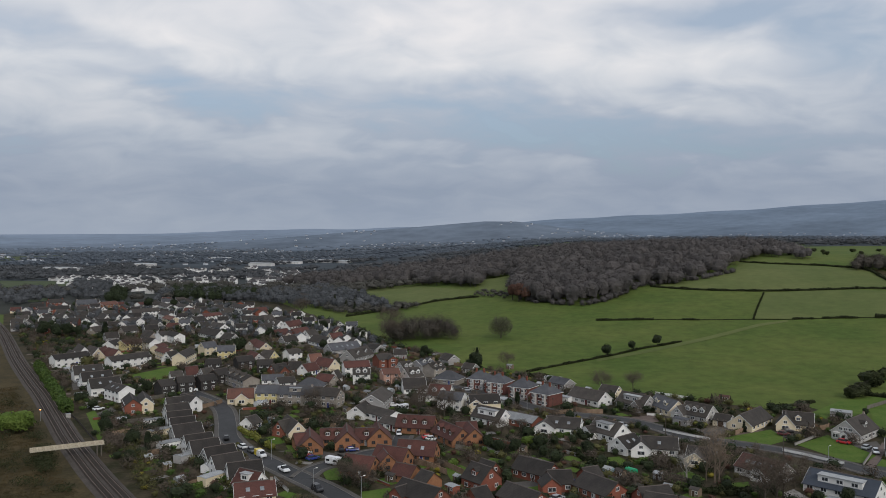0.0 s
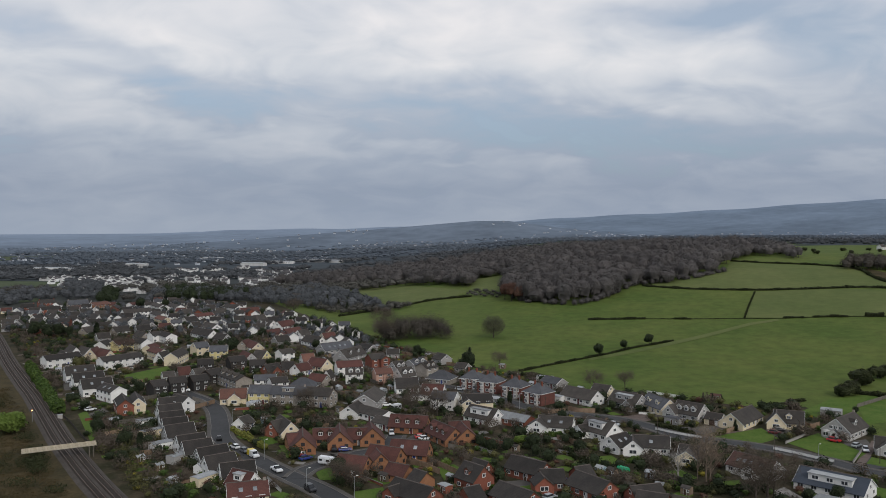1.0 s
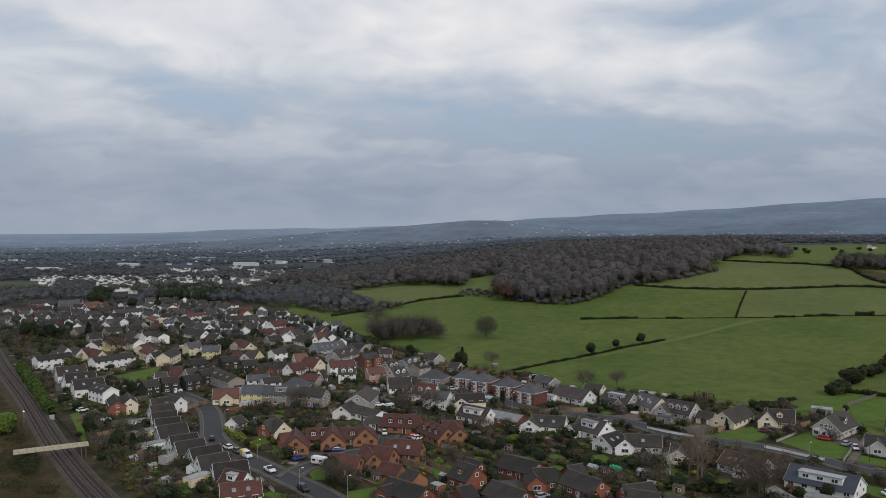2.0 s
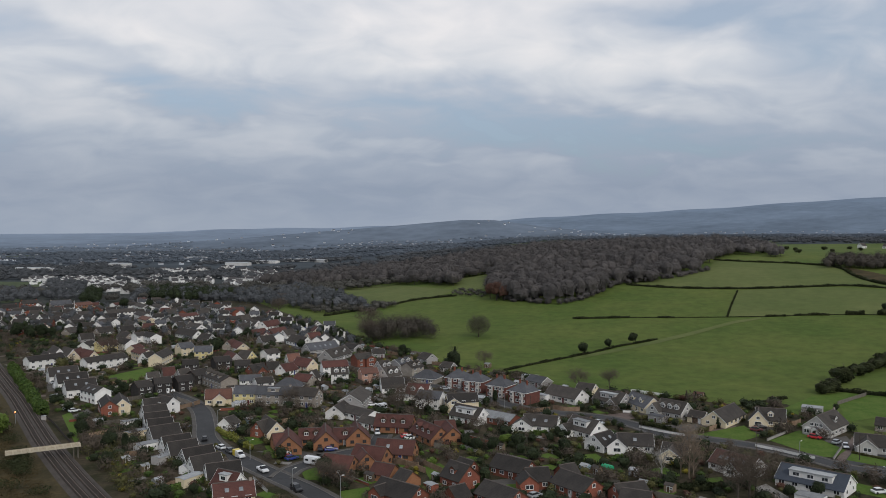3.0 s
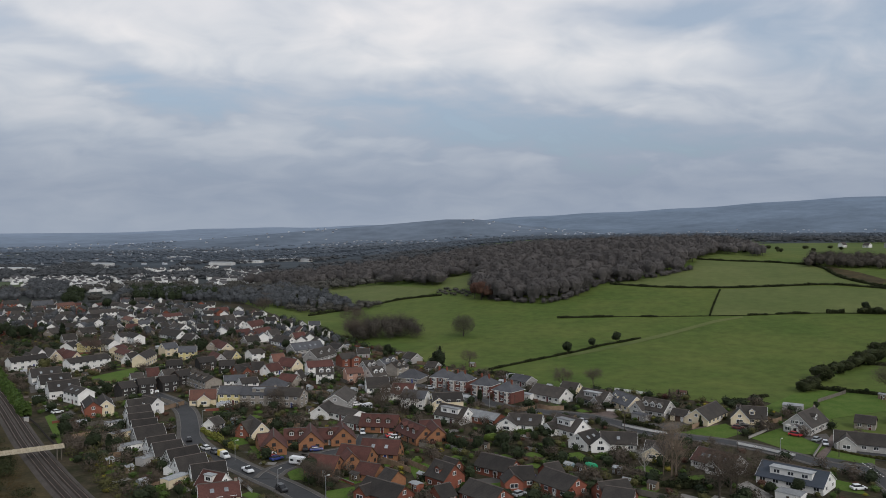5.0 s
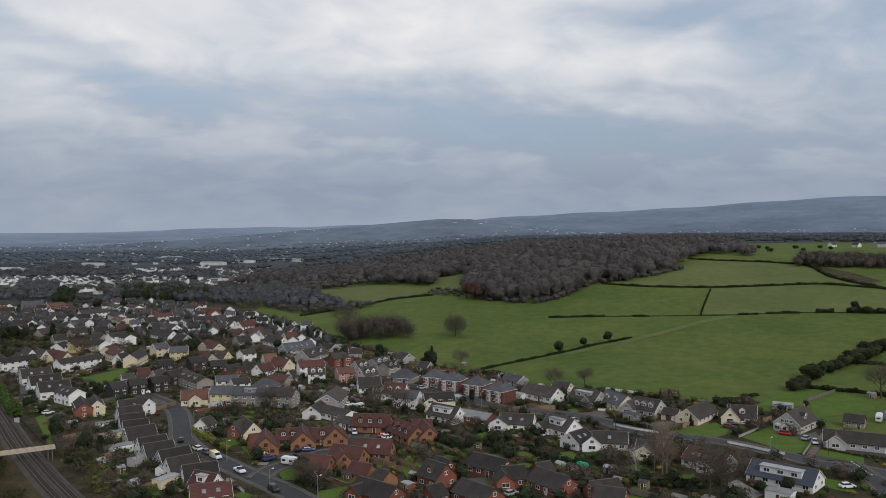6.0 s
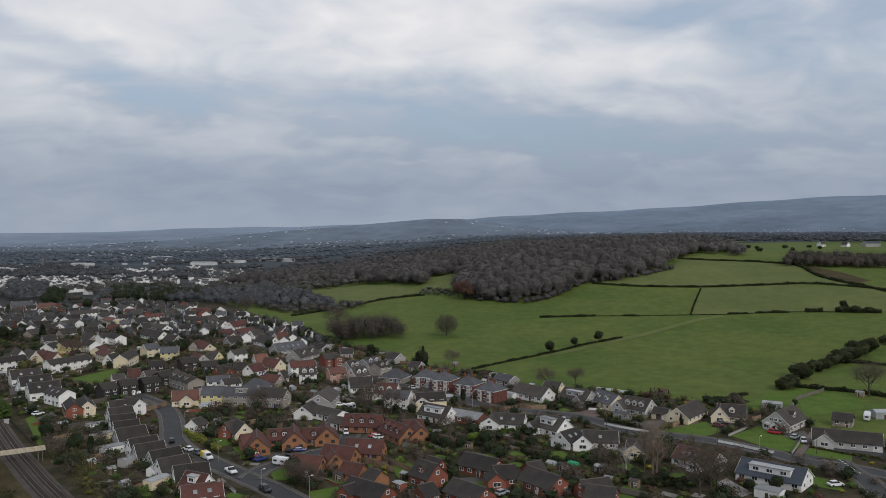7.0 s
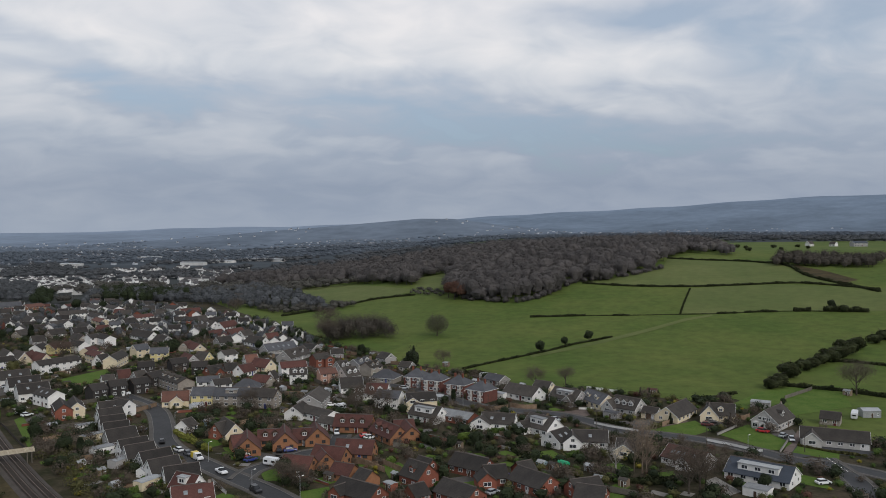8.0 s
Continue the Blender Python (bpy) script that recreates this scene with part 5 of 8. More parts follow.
house(-212.6, 626.7, -57, 25.7, 6.8, 4.4, 1.8, 'white_render', 'dark_tile', 'white rendered two-storey house with dark tiled roof', sparse=True)
house(-199.0, 595.9, -54, 19.4, 6.8, 4.4, 1.8, 'cream_render', 'red_tile', 'cream rendered two-storey house with red tiled roof', sparse=True)
house(-202.1, 573.5, -57, 21.1, 6.8, 2.4, 2.9, 'grey_render', 'grey_tile', 'grey rendered bungalow with grey tiled roof', sparse=True)
house(-230.0, 689.7, -59, 24.3, 6.8, 4.4, 1.8, 'white_render', 'grey_tile', 'white rendered two-storey house with grey tiled roof', sparse=True)
house(-226.3, 591.1, 61, 15.7, 7.6, 2.4, 2.9, 'grey_render', 'grey_tile', 'grey rendered bungalow with grey tiled roof', sparse=True)
house(-283.8, 662.1, 28, 8.3, 6.8, 2.4, 2.9, 'grey_render', 'grey_tile', 'grey rendered bungalow with grey tiled roof', sparse=True)
house(-209.3, 541.4, 53, 10.5, 7.6, 2.4, 2.9, 'stone_wall', 'grey_tile', 'grey stone bungalow with grey tiled roof', sparse=True)
house(-196.9, 548.3, 37, 9.1, 6.8, 2.4, 2.9, 'grey_render', 'dark_tile', 'grey rendered bungalow with dark tiled roof', sparse=True)
house(-230.3, 539.6, 73, 9.0, 6.8, 2.4, 2.9, 'stone_wall', 'grey_tile', 'grey stone bungalow with grey tiled roof', sparse=True)
house(-207.2, 508.1, 38, 7.9, 6.8, 2.4, 2.9, 'grey_render', 'grey_tile', 'grey rendered bungalow with grey tiled roof', sparse=True)
house(-173.8, 504.6, 49, 6.4, 6.8, 4.4, 1.8, 'white_render', 'dark_tile', 'white rendered two-storey house with dark tiled roof', sparse=True)
house(-165.9, 502.8, -52, 17.7, 6.8, 4.4, 1.8, 'white_render', 'dark_tile', 'white rendered two-storey house with dark tiled roof', sparse=True)
house(-185.0, 513.6, -45, 12.1, 6.8, 2.4, 2.9, 'stone_wall', 'grey_tile', 'grey stone bungalow with grey tiled roof', sparse=True)
house(-130.8, 452.3, 47, 8.2, 6.8, 4.4, 2.6, 'cream_render', 'slate', 'cream rendered two-storey house with slate roof', chimneys=1, sparse=True)
house(-116.7, 438.5, 9, 9.2, 6.8, 4.4, 2.6, 'yellow_render', 'slate', 'pale yellow rendered two-storey house with slate roof', chimneys=1, sparse=True)
house(-134.7, 423.6, 90, 19.0, 6.8, 4.4, 2.2, 'cream_render', 'grey_tile', 'cream rendered two-storey house with grey tiled roof', sparse=True)
house(-142.1, 425.1, 70, 7.6, 6.4, 2.4, 3.4, 'white_render', 'grey_tile', 'white rendered bungalow with grey tiled roof', sparse=True)
house(-99.0, 404.3, 35, 8.3, 6.8, 4.4, 2.1, 'dark_cladding', 'dark_tile', 'dark timber-clad two-storey house with dark tiled roof', group='dark-clad terraces', sparse=True)
house(-86.1, 393.1, 10, 7.0, 6.8, 4.4, 2.1, 'dark_cladding', 'dark_tile', 'dark timber-clad two-storey house with dark tiled roof', group='dark-clad terraces', sparse=True)
house(-111.9, 395.4, 23, 7.2, 6.8, 4.4, 2.1, 'dark_cladding', 'dark_tile', 'dark timber-clad two-storey house with dark tiled roof', group='dark-clad terraces', sparse=True)
house(-116.4, 340.2, 46, 6.3, 6.8, 4.4, 2.1, 'dark_cladding', 'dark_tile', 'dark timber-clad two-storey house with dark tiled roof', group='dark-clad terraces', sparse=True)
house(-110.6, 348.2, 30, 6.8, 6.8, 4.4, 2.1, 'dark_cladding', 'dark_tile', 'dark timber-clad two-storey house with dark tiled roof', group='dark-clad terraces', sparse=True)
house(-102.9, 352.5, 42, 7.3, 6.8, 4.4, 2.1, 'dark_cladding', 'dark_tile', 'dark timber-clad two-storey house with dark tiled roof', group='dark-clad terraces', sparse=True)
house(-100.7, 367.2, 59, 7.9, 6.8, 4.4, 2.1, 'dark_cladding', 'dark_tile', 'dark timber-clad two-storey house with dark tiled roof', group='dark-clad terraces', sparse=True)
house(-89.7, 360.2, -53, 23.6, 7.6, 4.4, 1.8, 'stone_wall', 'grey_tile', 'grey stone two-storey house with grey tiled roof and dormers', dormers=3, sparse=True)
house(-117.5, 379.5, 29, 5.4, 6.8, 2.4, 3.1, 'stone_wall', 'brown_tile', 'grey stone bungalow with brown tiled roof', sparse=True)
house(-108.7, 373.2, 46, 5.5, 6.8, 2.4, 3.4, 'grey_render', 'grey_tile', 'grey rendered bungalow with grey tiled roof', sparse=True)
house(-122.9, 374.3, 28, 5.3, 5.1, 2.4, 1.7, 'white_render', 'grey_tile', 'white rendered bungalow with grey tiled roof', sparse=True)
house(-74.3, 354.3, 14, 9.2, 7.2, 4.4, 1.8, 'white_render', 'slate', 'white rendered two-storey house with slate roof', sparse=True)
house(-67.5, 347.9, 28, 7.3, 6.8, 4.4, 1.8, 'white_render', 'dark_tile', 'white rendered two-storey house with dark tiled roof', sparse=True)
house(-78.5, 387.8, 47, 8.0, 6.8, 2.4, 2.9, 'red_brick', 'dark_tile', 'red brick bungalow with dark tiled roof', wing=(0, 5, 1.5, None), sparse=True)
house(-72.0, 394.0, 27, 6.0, 6.8, 2.4, 2.9, 'red_brick', 'dark_tile', 'red brick bungalow with dark tiled roof', sparse=True)
house(-79.5, 429.6, 42, 7.8, 6.8, 4.4, 1.8, 'white_render', 'grey_tile', 'white rendered two-storey house with grey tiled roof', sparse=True)
house(-110.7, 474.0, 79, 9.1, 6.0, 2.4, 2.9, 'stone_wall', 'brown_tile', 'grey stone bungalow with brown tiled roof', sparse=True)
house(-104.0, 466.6, -61, 16.1, 6.8, 2.4, 2.9, 'cream_render', 'brown_tile', 'cream rendered bungalow with brown tiled roof', sparse=True)
house(-91.7, 428.5, -33, 7.7, 6.8, 2.4, 3.3, 'yellow_render', 'grey_tile', 'pale yellow rendered bungalow with grey tiled roof', sparse=True)
house(-98.0, 423.2, -59, 13.5, 6.8, 2.4, 3.3, 'grey_render', 'brown_tile', 'grey rendered bungalow with brown tiled roof', sparse=True)
house(-148.3, 523.3, -48, 24.5, 7.6, 2.4, 3.3, 'white_render', 'grey_tile', 'white rendered bungalow with grey tiled roof', sparse=True)
house(-150.3, 546.5, -51, 17.2, 7.6, 4.0, 2.6, 'white_render', 'grey_tile', 'white rendered two-storey house with grey tiled roof', sparse=True)
house(-176.3, 617.3, 58, 17.6, 6.8, 4.4, 1.8, 'white_render', 'brown_tile', 'white rendered two-storey house with brown tiled roof', sparse=True)
house(-199.8, 655.6, 27, 7.8, 6.8, 2.4, 3.3, 'grey_render', 'grey_tile', 'grey rendered bungalow with grey tiled roof', sparse=True)
house(-220.2, 691.2, -50, 21.0, 7.6, 4.4, 1.8, 'white_render', 'grey_tile', 'white rendered two-storey house with grey tiled roof', sparse=True)
house(-190.5, 687.7, 24, 9.6, 6.8, 2.4, 3.3, 'grey_render', 'grey_tile', 'grey rendered bungalow with grey tiled roof', sparse=True)
house(-236.9, 698.0, -58, 31.8, 6.8, 4.4, 1.8, 'white_render', 'grey_tile', 'white rendered two-storey house with grey tiled roof', sparse=True)
house(-169.1, 681.3, -48, 21.5, 7.6, 4.4, 2.2, 'white_render', 'grey_tile', 'white rendered two-storey house with grey tiled roof', sparse=True)
house(-151.8, 664.1, 42, 16.8, 7.6, 2.4, 3.3, 'cream_render', 'brown_tile', 'cream rendered bungalow with brown tiled roof', sparse=True)
house(-118.9, 574.1, -51, 19.7, 7.6, 2.4, 3.3, 'white_render', 'grey_tile', 'white rendered bungalow with grey tiled roof and dormers', dormers=2, sparse=True)
house(-105.0, 566.5, 63, 16.4, 7.6, 2.4, 3.3, 'white_render', 'brown_tile', 'white rendered bungalow with brown tiled roof', sparse=True)
house(-131.8, 608.8, 43, 9.1, 6.8, 2.4, 2.9, 'stone_wall', 'grey_tile', 'grey stone bungalow with grey tiled roof', sparse=True)
house(-180.8, 600.5, 62, 11.8, 6.8, 2.4, 2.9, 'grey_render', 'dark_tile', 'grey rendered bungalow with dark tiled roof', sparse=True)
house(-166.6, 565.5, 56, 7.3, 6.8, 2.4, 2.9, 'white_render', 'grey_tile', 'white rendered bungalow with grey tiled roof', sparse=True)
house(-131.4, 501.8, -44, 11.8, 6.8, 2.4, 2.9, 'grey_render', 'grey_tile', 'grey rendered bungalow with grey tiled roof', sparse=True)
house(-104.5, 522.6, 56, 12.1, 6.8, 2.4, 2.9, 'stone_wall', 'brown_tile', 'grey stone bungalow with brown tiled roof', sparse=True)
house(-93.4, 528.1, 59, 14.8, 7.6, 2.4, 2.9, 'red_brick', 'brown_tile', 'red brick bungalow with brown tiled roof', sparse=True)
house(-93.1, 490.6, 43, 9.4, 6.8, 2.4, 2.9, 'grey_render', 'grey_tile', 'grey rendered bungalow with grey tiled roof', sparse=True)
house(-56.5, 457.1, 41, 19.6, 8.5, 2.4, 3.3, 'grey_render', 'slate', 'grey rendered bungalow with slate roof', lights=4, sparse=True)
house(-72.3, 484.7, -50, 17.4, 7.6, 2.4, 3.3, 'white_render', 'grey_tile', 'white rendered bungalow with grey tiled roof', sparse=True)
house(-45.6, 432.6, 64, 20.1, 8.5, 2.4, 3.6, 'grey_render', 'grey_tile', 'grey rendered bungalow with grey tiled roof and dormers', dormers=2, sparse=True)
house(-65.8, 417.1, 28, 6.5, 6.8, 2.4, 3.3, 'white_render', 'red_tile', 'white rendered bungalow with red tiled roof', sparse=True)
house(-57.5, 402.2, -40, 11.4, 7.2, 2.4, 3.3, 'cream_render', 'brown_tile', 'cream rendered bungalow with brown tiled roof', sparse=True)
house(-41.5, 387.6, 19, 12.2, 7.6, 4.4, 2.3, 'white_render', 'brown_tile', 'white rendered two-storey house with brown tiled roof', sparse=True)
house(-37.0, 368.7, 7, 7.7, 8.5, 4.4, 1.8, 'white_render', 'grey_tile', 'white rendered two-storey house with grey tiled roof and dormers', dormers=2, sparse=True)
house(-30.0, 409.8, 31, 8.5, 7.6, 4.4, 2.1, 'red_brick', 'grey_tile', 'red brick two-storey house with grey tiled roof', wing=(2.5, 5, 2, None), sparse=True)
house(-24.1, 369.2, 18, 7.8, 7.6, 4.4, 1.9, 'pink_render', 'red_tile', 'pink rendered two-storey house with red tiled roof', chimneys=1, sparse=True)
house(-12.5, 346.7, 12, 9.7, 7.6, 2.4, 3.6, 'white_render', 'dark_tile', 'white rendered bungalow with dark tiled roof', sparse=True)
house(-25.6, 314.2, 81, 17.4, 8.9, 4.4, 2.6, 'grey_render', 'grey_tile', 'grey rendered two-storey house with grey tiled roof', sparse=True)
house(-30.4, 301.4, 75, 11.6, 6.8, 2.4, 2.4, 'white_render', 'dark_tile', 'white rendered bungalow with dark tiled roof', sparse=True)
house(-56.9, 349.3, -9, 11.6, 9.3, 2.4, 3.4, 'stone_wall', 'slate', 'grey stone bungalow with slate roof', hip=True, sparse=True)
house(-52.0, 362.6, -31, 8.6, 6.8, 2.4, 2.5, 'stone_wall', 'brown_tile', 'grey stone bungalow with brown tiled roof', sparse=True)
house(-48.7, 370.0, 71, 4.6, 4.2, 2.4, 2.9, 'white_render', 'grey_tile', 'white rendered bungalow with grey tiled roof', sparse=True)
house(-64.3, 389.4, 56, 8.9, 6.8, 2.4, 2.9, 'white_render', 'brown_tile', 'white rendered bungalow with brown tiled roof', sparse=True)
house(-66.4, 501.7, 43, 8.9, 6.8, 2.4, 2.9, 'cream_render', 'brown_tile', 'cream rendered bungalow with brown tiled roof', sparse=True)
house(-84.6, 518.2, 54, 8.6, 6.8, 2.4, 2.9, 'white_render', 'grey_tile', 'white rendered bungalow with grey tiled roof', sparse=True)
house(-38.5, 456.8, -45, 10.3, 6.8, 2.4, 2.0, 'grey_render', 'dark_tile', 'grey rendered bungalow with dark tiled roof', sparse=True)
house(-23.0, 436.5, 7, 6.6, 6.8, 2.4, 2.0, 'grey_render', 'grey_tile', 'grey rendered bungalow with grey tiled roof', sparse=True)
house(-18.3, 391.6, 40, 6.4, 7.6, 2.4, 3.3, 'grey_render', 'grey_tile', 'grey rendered bungalow with grey tiled roof and dormers', dormers=2, sparse=True)
house(-9.4, 393.9, 40, 8.7, 7.6, 4.4, 1.8, 'grey_render', 'slate', 'grey rendered two-storey house with slate roof and dormers', dormers=2, sparse=True)
house(-4.1, 383.6, 45, 7.8, 7.6, 4.4, 2.1, 'stone_wall', 'grey_tile', 'grey stone two-storey house with grey tiled roof and dormers', chimneys=1, dormers=2, sparse=True)
house(2.7, 367.0, -25, 11.4, 9.3, 2.4, 3.4, 'stone_wall', 'slate', 'grey stone bungalow with slate roof', hip=True, sparse=True)
house(-14.4, 373.6, 40, 8.2, 7.6, 2.4, 3.3, 'white_render', 'grey_tile', 'white rendered bungalow with grey tiled roof and dormers', dormers=2, sparse=True)
house(16.4, 354.7, -23, 9.2, 8.9, 4.8, 3.3, 'plum_brick', 'slate', 'red brick two-storey house with slate roof', hip=True, chimneys=2, bays=2, group='red brick semis', sparse=True)
house(23.9, 346.7, -29, 9.2, 8.9, 4.8, 3.3, 'plum_brick', 'slate', 'red brick two-storey house with slate roof', hip=True, chimneys=2, bays=2, group='red brick semis', sparse=True)
house(33.2, 336.1, -34, 9.2, 8.9, 4.8, 3.3, 'plum_brick', 'slate', 'red brick two-storey house with slate roof', hip=True, chimneys=2, bays=2, group='red brick semis', sparse=True)
house(41.1, 323.1, -45, 9.2, 8.9, 4.8, 3.3, 'plum_brick', 'slate', 'red brick two-storey house with slate roof', hip=True, chimneys=2, bays=2, group='red brick semis', sparse=True)
house(-0.9, 332.1, -18, 9.1, 7.6, 2.4, 3.6, 'white_render', 'brown_tile', 'white rendered bungalow with brown tiled roof and dormers', dormers=2, sparse=True)
house(3.7, 314.6, -22, 9.8, 7.2, 4.3, 2.2, 'white_render', 'slate', 'white rendered two-storey house with slate roof', sparse=True)
house(15.6, 310.8, 8, 11.6, 7.6, 3.7, 2.5, 'cream_render', 'dark_tile', 'cream rendered two-storey house with dark tiled roof', wing=(-4, 5, 1.5, None), sparse=True)
house(17.3, 290.6, -43, 12.8, 7.6, 2.4, 3.3, 'white_render', 'grey_tile', 'white rendered bungalow with grey tiled roof and box dormer', flat_dormer=8, sparse=True)
house(28.4, 287.6, -44, 13.3, 6.8, 2.4, 1.7, 'red_brick', 'flat_felt', 'red brick bungalow with pale felt roof', sparse=True)
house(3.3, 416.9, -57, 8.5, 6.8, 2.4, 2.5, 'grey_render', 'grey_tile', 'grey rendered bungalow with grey tiled roof', sparse=True)
house(69.2, 335.8, -41, 7.7, 6.8, 2.4, 2.5, 'cream_render', 'grey_tile', 'cream rendered bungalow with grey tiled roof', sparse=True)
house(51.9, 355.9, -53, 10.0, 6.8, 2.4, 2.0, 'grey_render', 'slate', 'grey rendered bungalow with slate roof', sparse=True)
house(-22.4, 296.9, -47, 15.9, 7.6, 2.4, 1.6, 'white_render', 'grey_tile', 'white rendered bungalow with grey tiled roof', sparse=True)
house(-17.3, 281.8, -42, 9.1, 5.1, 2.4, 1.6, 'white_render', 'grey_tile', 'white rendered bungalow with grey tiled roof', sparse=True)
house(20.1, 202.0, -51, 11.8, 7.6, 2.4, 2.6, 'red_brick', 'dark_tile', 'red brick bungalow with dark tiled roof', sparse=True)
house(13.1, 392.6, -33, 6.0, 6.0, 2.4, 2.0, 'grey_render', 'grey_tile', 'grey rendered bungalow with grey tiled roof', sparse=True)
house(-126.5, 764.3, -49, 27.2, 8.5, 4.4, 3.1, 'white_render', 'grey_tile', 'white rendered two-storey house with grey tiled roof', sparse=True)
house(510.7, 929.0, 23, 7.5, 6.5, 3.0, 3.0, 'white_render', 'grey_tile', 'white rendered farmhouse with grey tiled roof', sparse=True)
house(533.0, 916.0, -65, 7.5, 6.5, 2.6, 2.8, 'white_render', 'grey_tile', 'white rendered farm bungalow with grey tiled roof', sparse=True)
house(556.0, 903.0, -4, 16.3, 10.2, 4.4, 1.8, 'grey_render', 'fresh_slate', 'blue-grey steel farm shed on the far hill', sparse=True)


# ---------------- the rest of the village, houses like those above ----------------
def clear_of(p, gap):
    if any((p[0] - a) ** 2 + (p[1] - b) ** 2 < (c + gap) ** 2 for a, b, c in HOMES):
        return False
    return min(((line[:, 0] - p[0]) ** 2 + (line[:, 1] - p[1]) ** 2).min() for line in (lane, cross_road, close_lane)) > 36 and ((rail_line[:, 0] - p[0]) ** 2 + (rail_line[:, 1] - p[1]) ** 2).min() > 64


NORTH_END = [(-360, 685), (-338, 736), (-271, 742), (-270, 818), (-161, 706), (-117, 644), (-77, 582), (-47, 516), (-29, 456), (-42, 425), (-78, 484), (-111, 517), (-140, 504), (-186, 550), (-230, 547), (-263, 555), (-290, 551)]
KINDS = [
    ("white_render", "grey_tile", 8.2, 6.0, 2.4, 2.4, "white rendered bungalow with grey tiled roof"),
    ("white_render", "dark_tile", 7.6, 5.8, 4.2, 2.1, "white rendered two-storey house with dark tiled roof"),
    ("cream_render", "brown_tile", 8.0, 6.0, 2.4, 2.4, "cream rendered bungalow with brown tiled roof"),
    ("stone_wall", "dark_tile", 8.6, 6.2, 2.4, 2.6, "grey stone bungalow with dark tiled roof"),
    ("red_brick", "dark_tile", 7.8, 6.0, 4.2, 2.1, "red brick two-storey house with dark tiled roof"),
    ("grey_render", "grey_tile", 8.2, 6.2, 2.4, 2.8, "grey rendered chalet bungalow with grey tiled roof"),
    ("white_render", "slate", 7.4, 5.8, 4.2, 2.0, "white rendered two-storey house with slate roof"),
]
models, rng = [None] * len(KINDS), np.random.default_rng(91)
for p in scattered(NORTH_END, 17.0, 90, 0.36):
    d = math.hypot(*p)
    if not (clear_of(p, 4.4)) or any(inside_of(o, *p) for o in LAWNS + DRIVES):
        continue
    i = int(rng.choice(len(KINDS), p=[0.20, 0.20, 0.10, 0.17, 0.06, 0.16, 0.11]))
    wall, roof, L, W, eave, rise, label = KINDS[i]
    turn = float(rng.choice([15, 105, 195, -75]) + rng.normal() * 9)
    if models[i] is None:
        models[i] = house(p[0], p[1], turn, L, W, eave, rise, wall, roof, label, sparse=True, group="village houses")
    else:
        copy_thing(models[i], pose(p[0], p[1], float(land(*p)), 0, 0, turn))
        HOMES.append((p[0], p[1], math.hypot(L, W) * 0.42))



DRIVES.append([(88.0, 212.0), (93.5, 216.0), (95.0, 203.0), (89.0, 199.0)])
patch("patio", DRIVES[-1], "pale_paving", 0.08, "pale paved yard beside a bungalow", 4)


# ---------------- back gardens: grass plots, paved terraces, panel fences ----------------
def quad_at(x, y, turn, w, h, rng):
    """A slightly uneven four-cornered plot."""
    c, q = math.cos(radians(turn)), math.sin(radians(turn))
    out = []
    for u, v in ((-w, -h), (w, -h), (w, h), (-w, h)):
        u, v = u / 2 * rng.uniform(0.8, 1.1), v / 2 * rng.uniform(0.8, 1.1)
        out.append((x + u * c - v * q, y + u * q + v * c))
    return out


rng = np.random.default_rng(131)
PLOTS, FENCES, CENTRES = [], [], []
for p in scattered(VILLAGE, 8.2, 130, 0.42):
    if not 190 < math.hypot(*p) < 520 or p[0] > 84 or not clear_of(p, 1.6) or any(inside_of(o, *p) for o in LAWNS + DRIVES):
        continue
    if any(math.hypot(p[0] - a, p[1] - b) < 7.5 for a, b in CENTRES):
        continue
    turn = -45 + rng.normal() * 12 + (0 if p[0] > -60 else 80)
    kind = rng.uniform()
    if kind < 0.36:
        outline = quad_at(p[0], p[1], turn, rng.uniform(4.5, 7), rng.uniform(3, 5), rng)
        if not any(inside_of(o, *q) for o in LAWNS + DRIVES for q in outline):
            LAWNS.append(outline)
            CENTRES.append(p)
            patch("lawn", outline, "lawn", 0.08, "small mown back garden lawn", 5)
    elif kind < 0.58:
        outline = quad_at(p[0], p[1], turn, rng.uniform(3, 6), rng.uniform(2.5, 4), rng)
        if not any(inside_of(o, *q) for o in LAWNS + DRIVES for q in outline):
            DRIVES.append(outline)
            CENTRES.append(p)
            patch("patio", outline, "brick_paving" if rng.uniform() < 0.3 else "pale_paving", 0.08, "small paved garden terrace", 4)
    if rng.uniform() < 0.30:
        c, q, l = math.cos(radians(turn)), math.sin(radians(turn)), rng.uniform(3, 6)
        x, y = p[0] - q * 3.4, p[1] + c * 3.4
        FENCES.append([(x - c * l, y - q * l), (x, y), (x + c * l, y + q * l)])
    elif rng.uniform() < 0.16:
        PLOTS.append((p[0] + 1.5, p[1] + 1.0, turn))

# ---------------- woods, hedges and trees ----------------
WOOD = [(-133, 908), (-83, 910), (-24, 845), (27, 739), (54, 689), (61, 626), (93, 583), (115, 592), (133, 614), (159, 648), (177, 648), (216, 671), (243, 689), (267, 742), (345, 840), (380, 1035), (172, 1127), (-70, 1127), (-195, 1010)]
FAR_WOOD = [(264, 803), (294, 807), (315, 787), (323, 752), (333, 738), (460, 1150), (290, 1150)]
r = np.random.default_rng(9)
CLEARING = [(30, 694), (58, 690), (68, 792), (36, 800)]
spots = [p for p in scattered(WOOD, 9.6, 5) if not inside_of(CLEARING, *p)]
patch("field", CLEARING, "pasture", 0.14, "small green clearing inside the wood", 14)
k = len(spots)
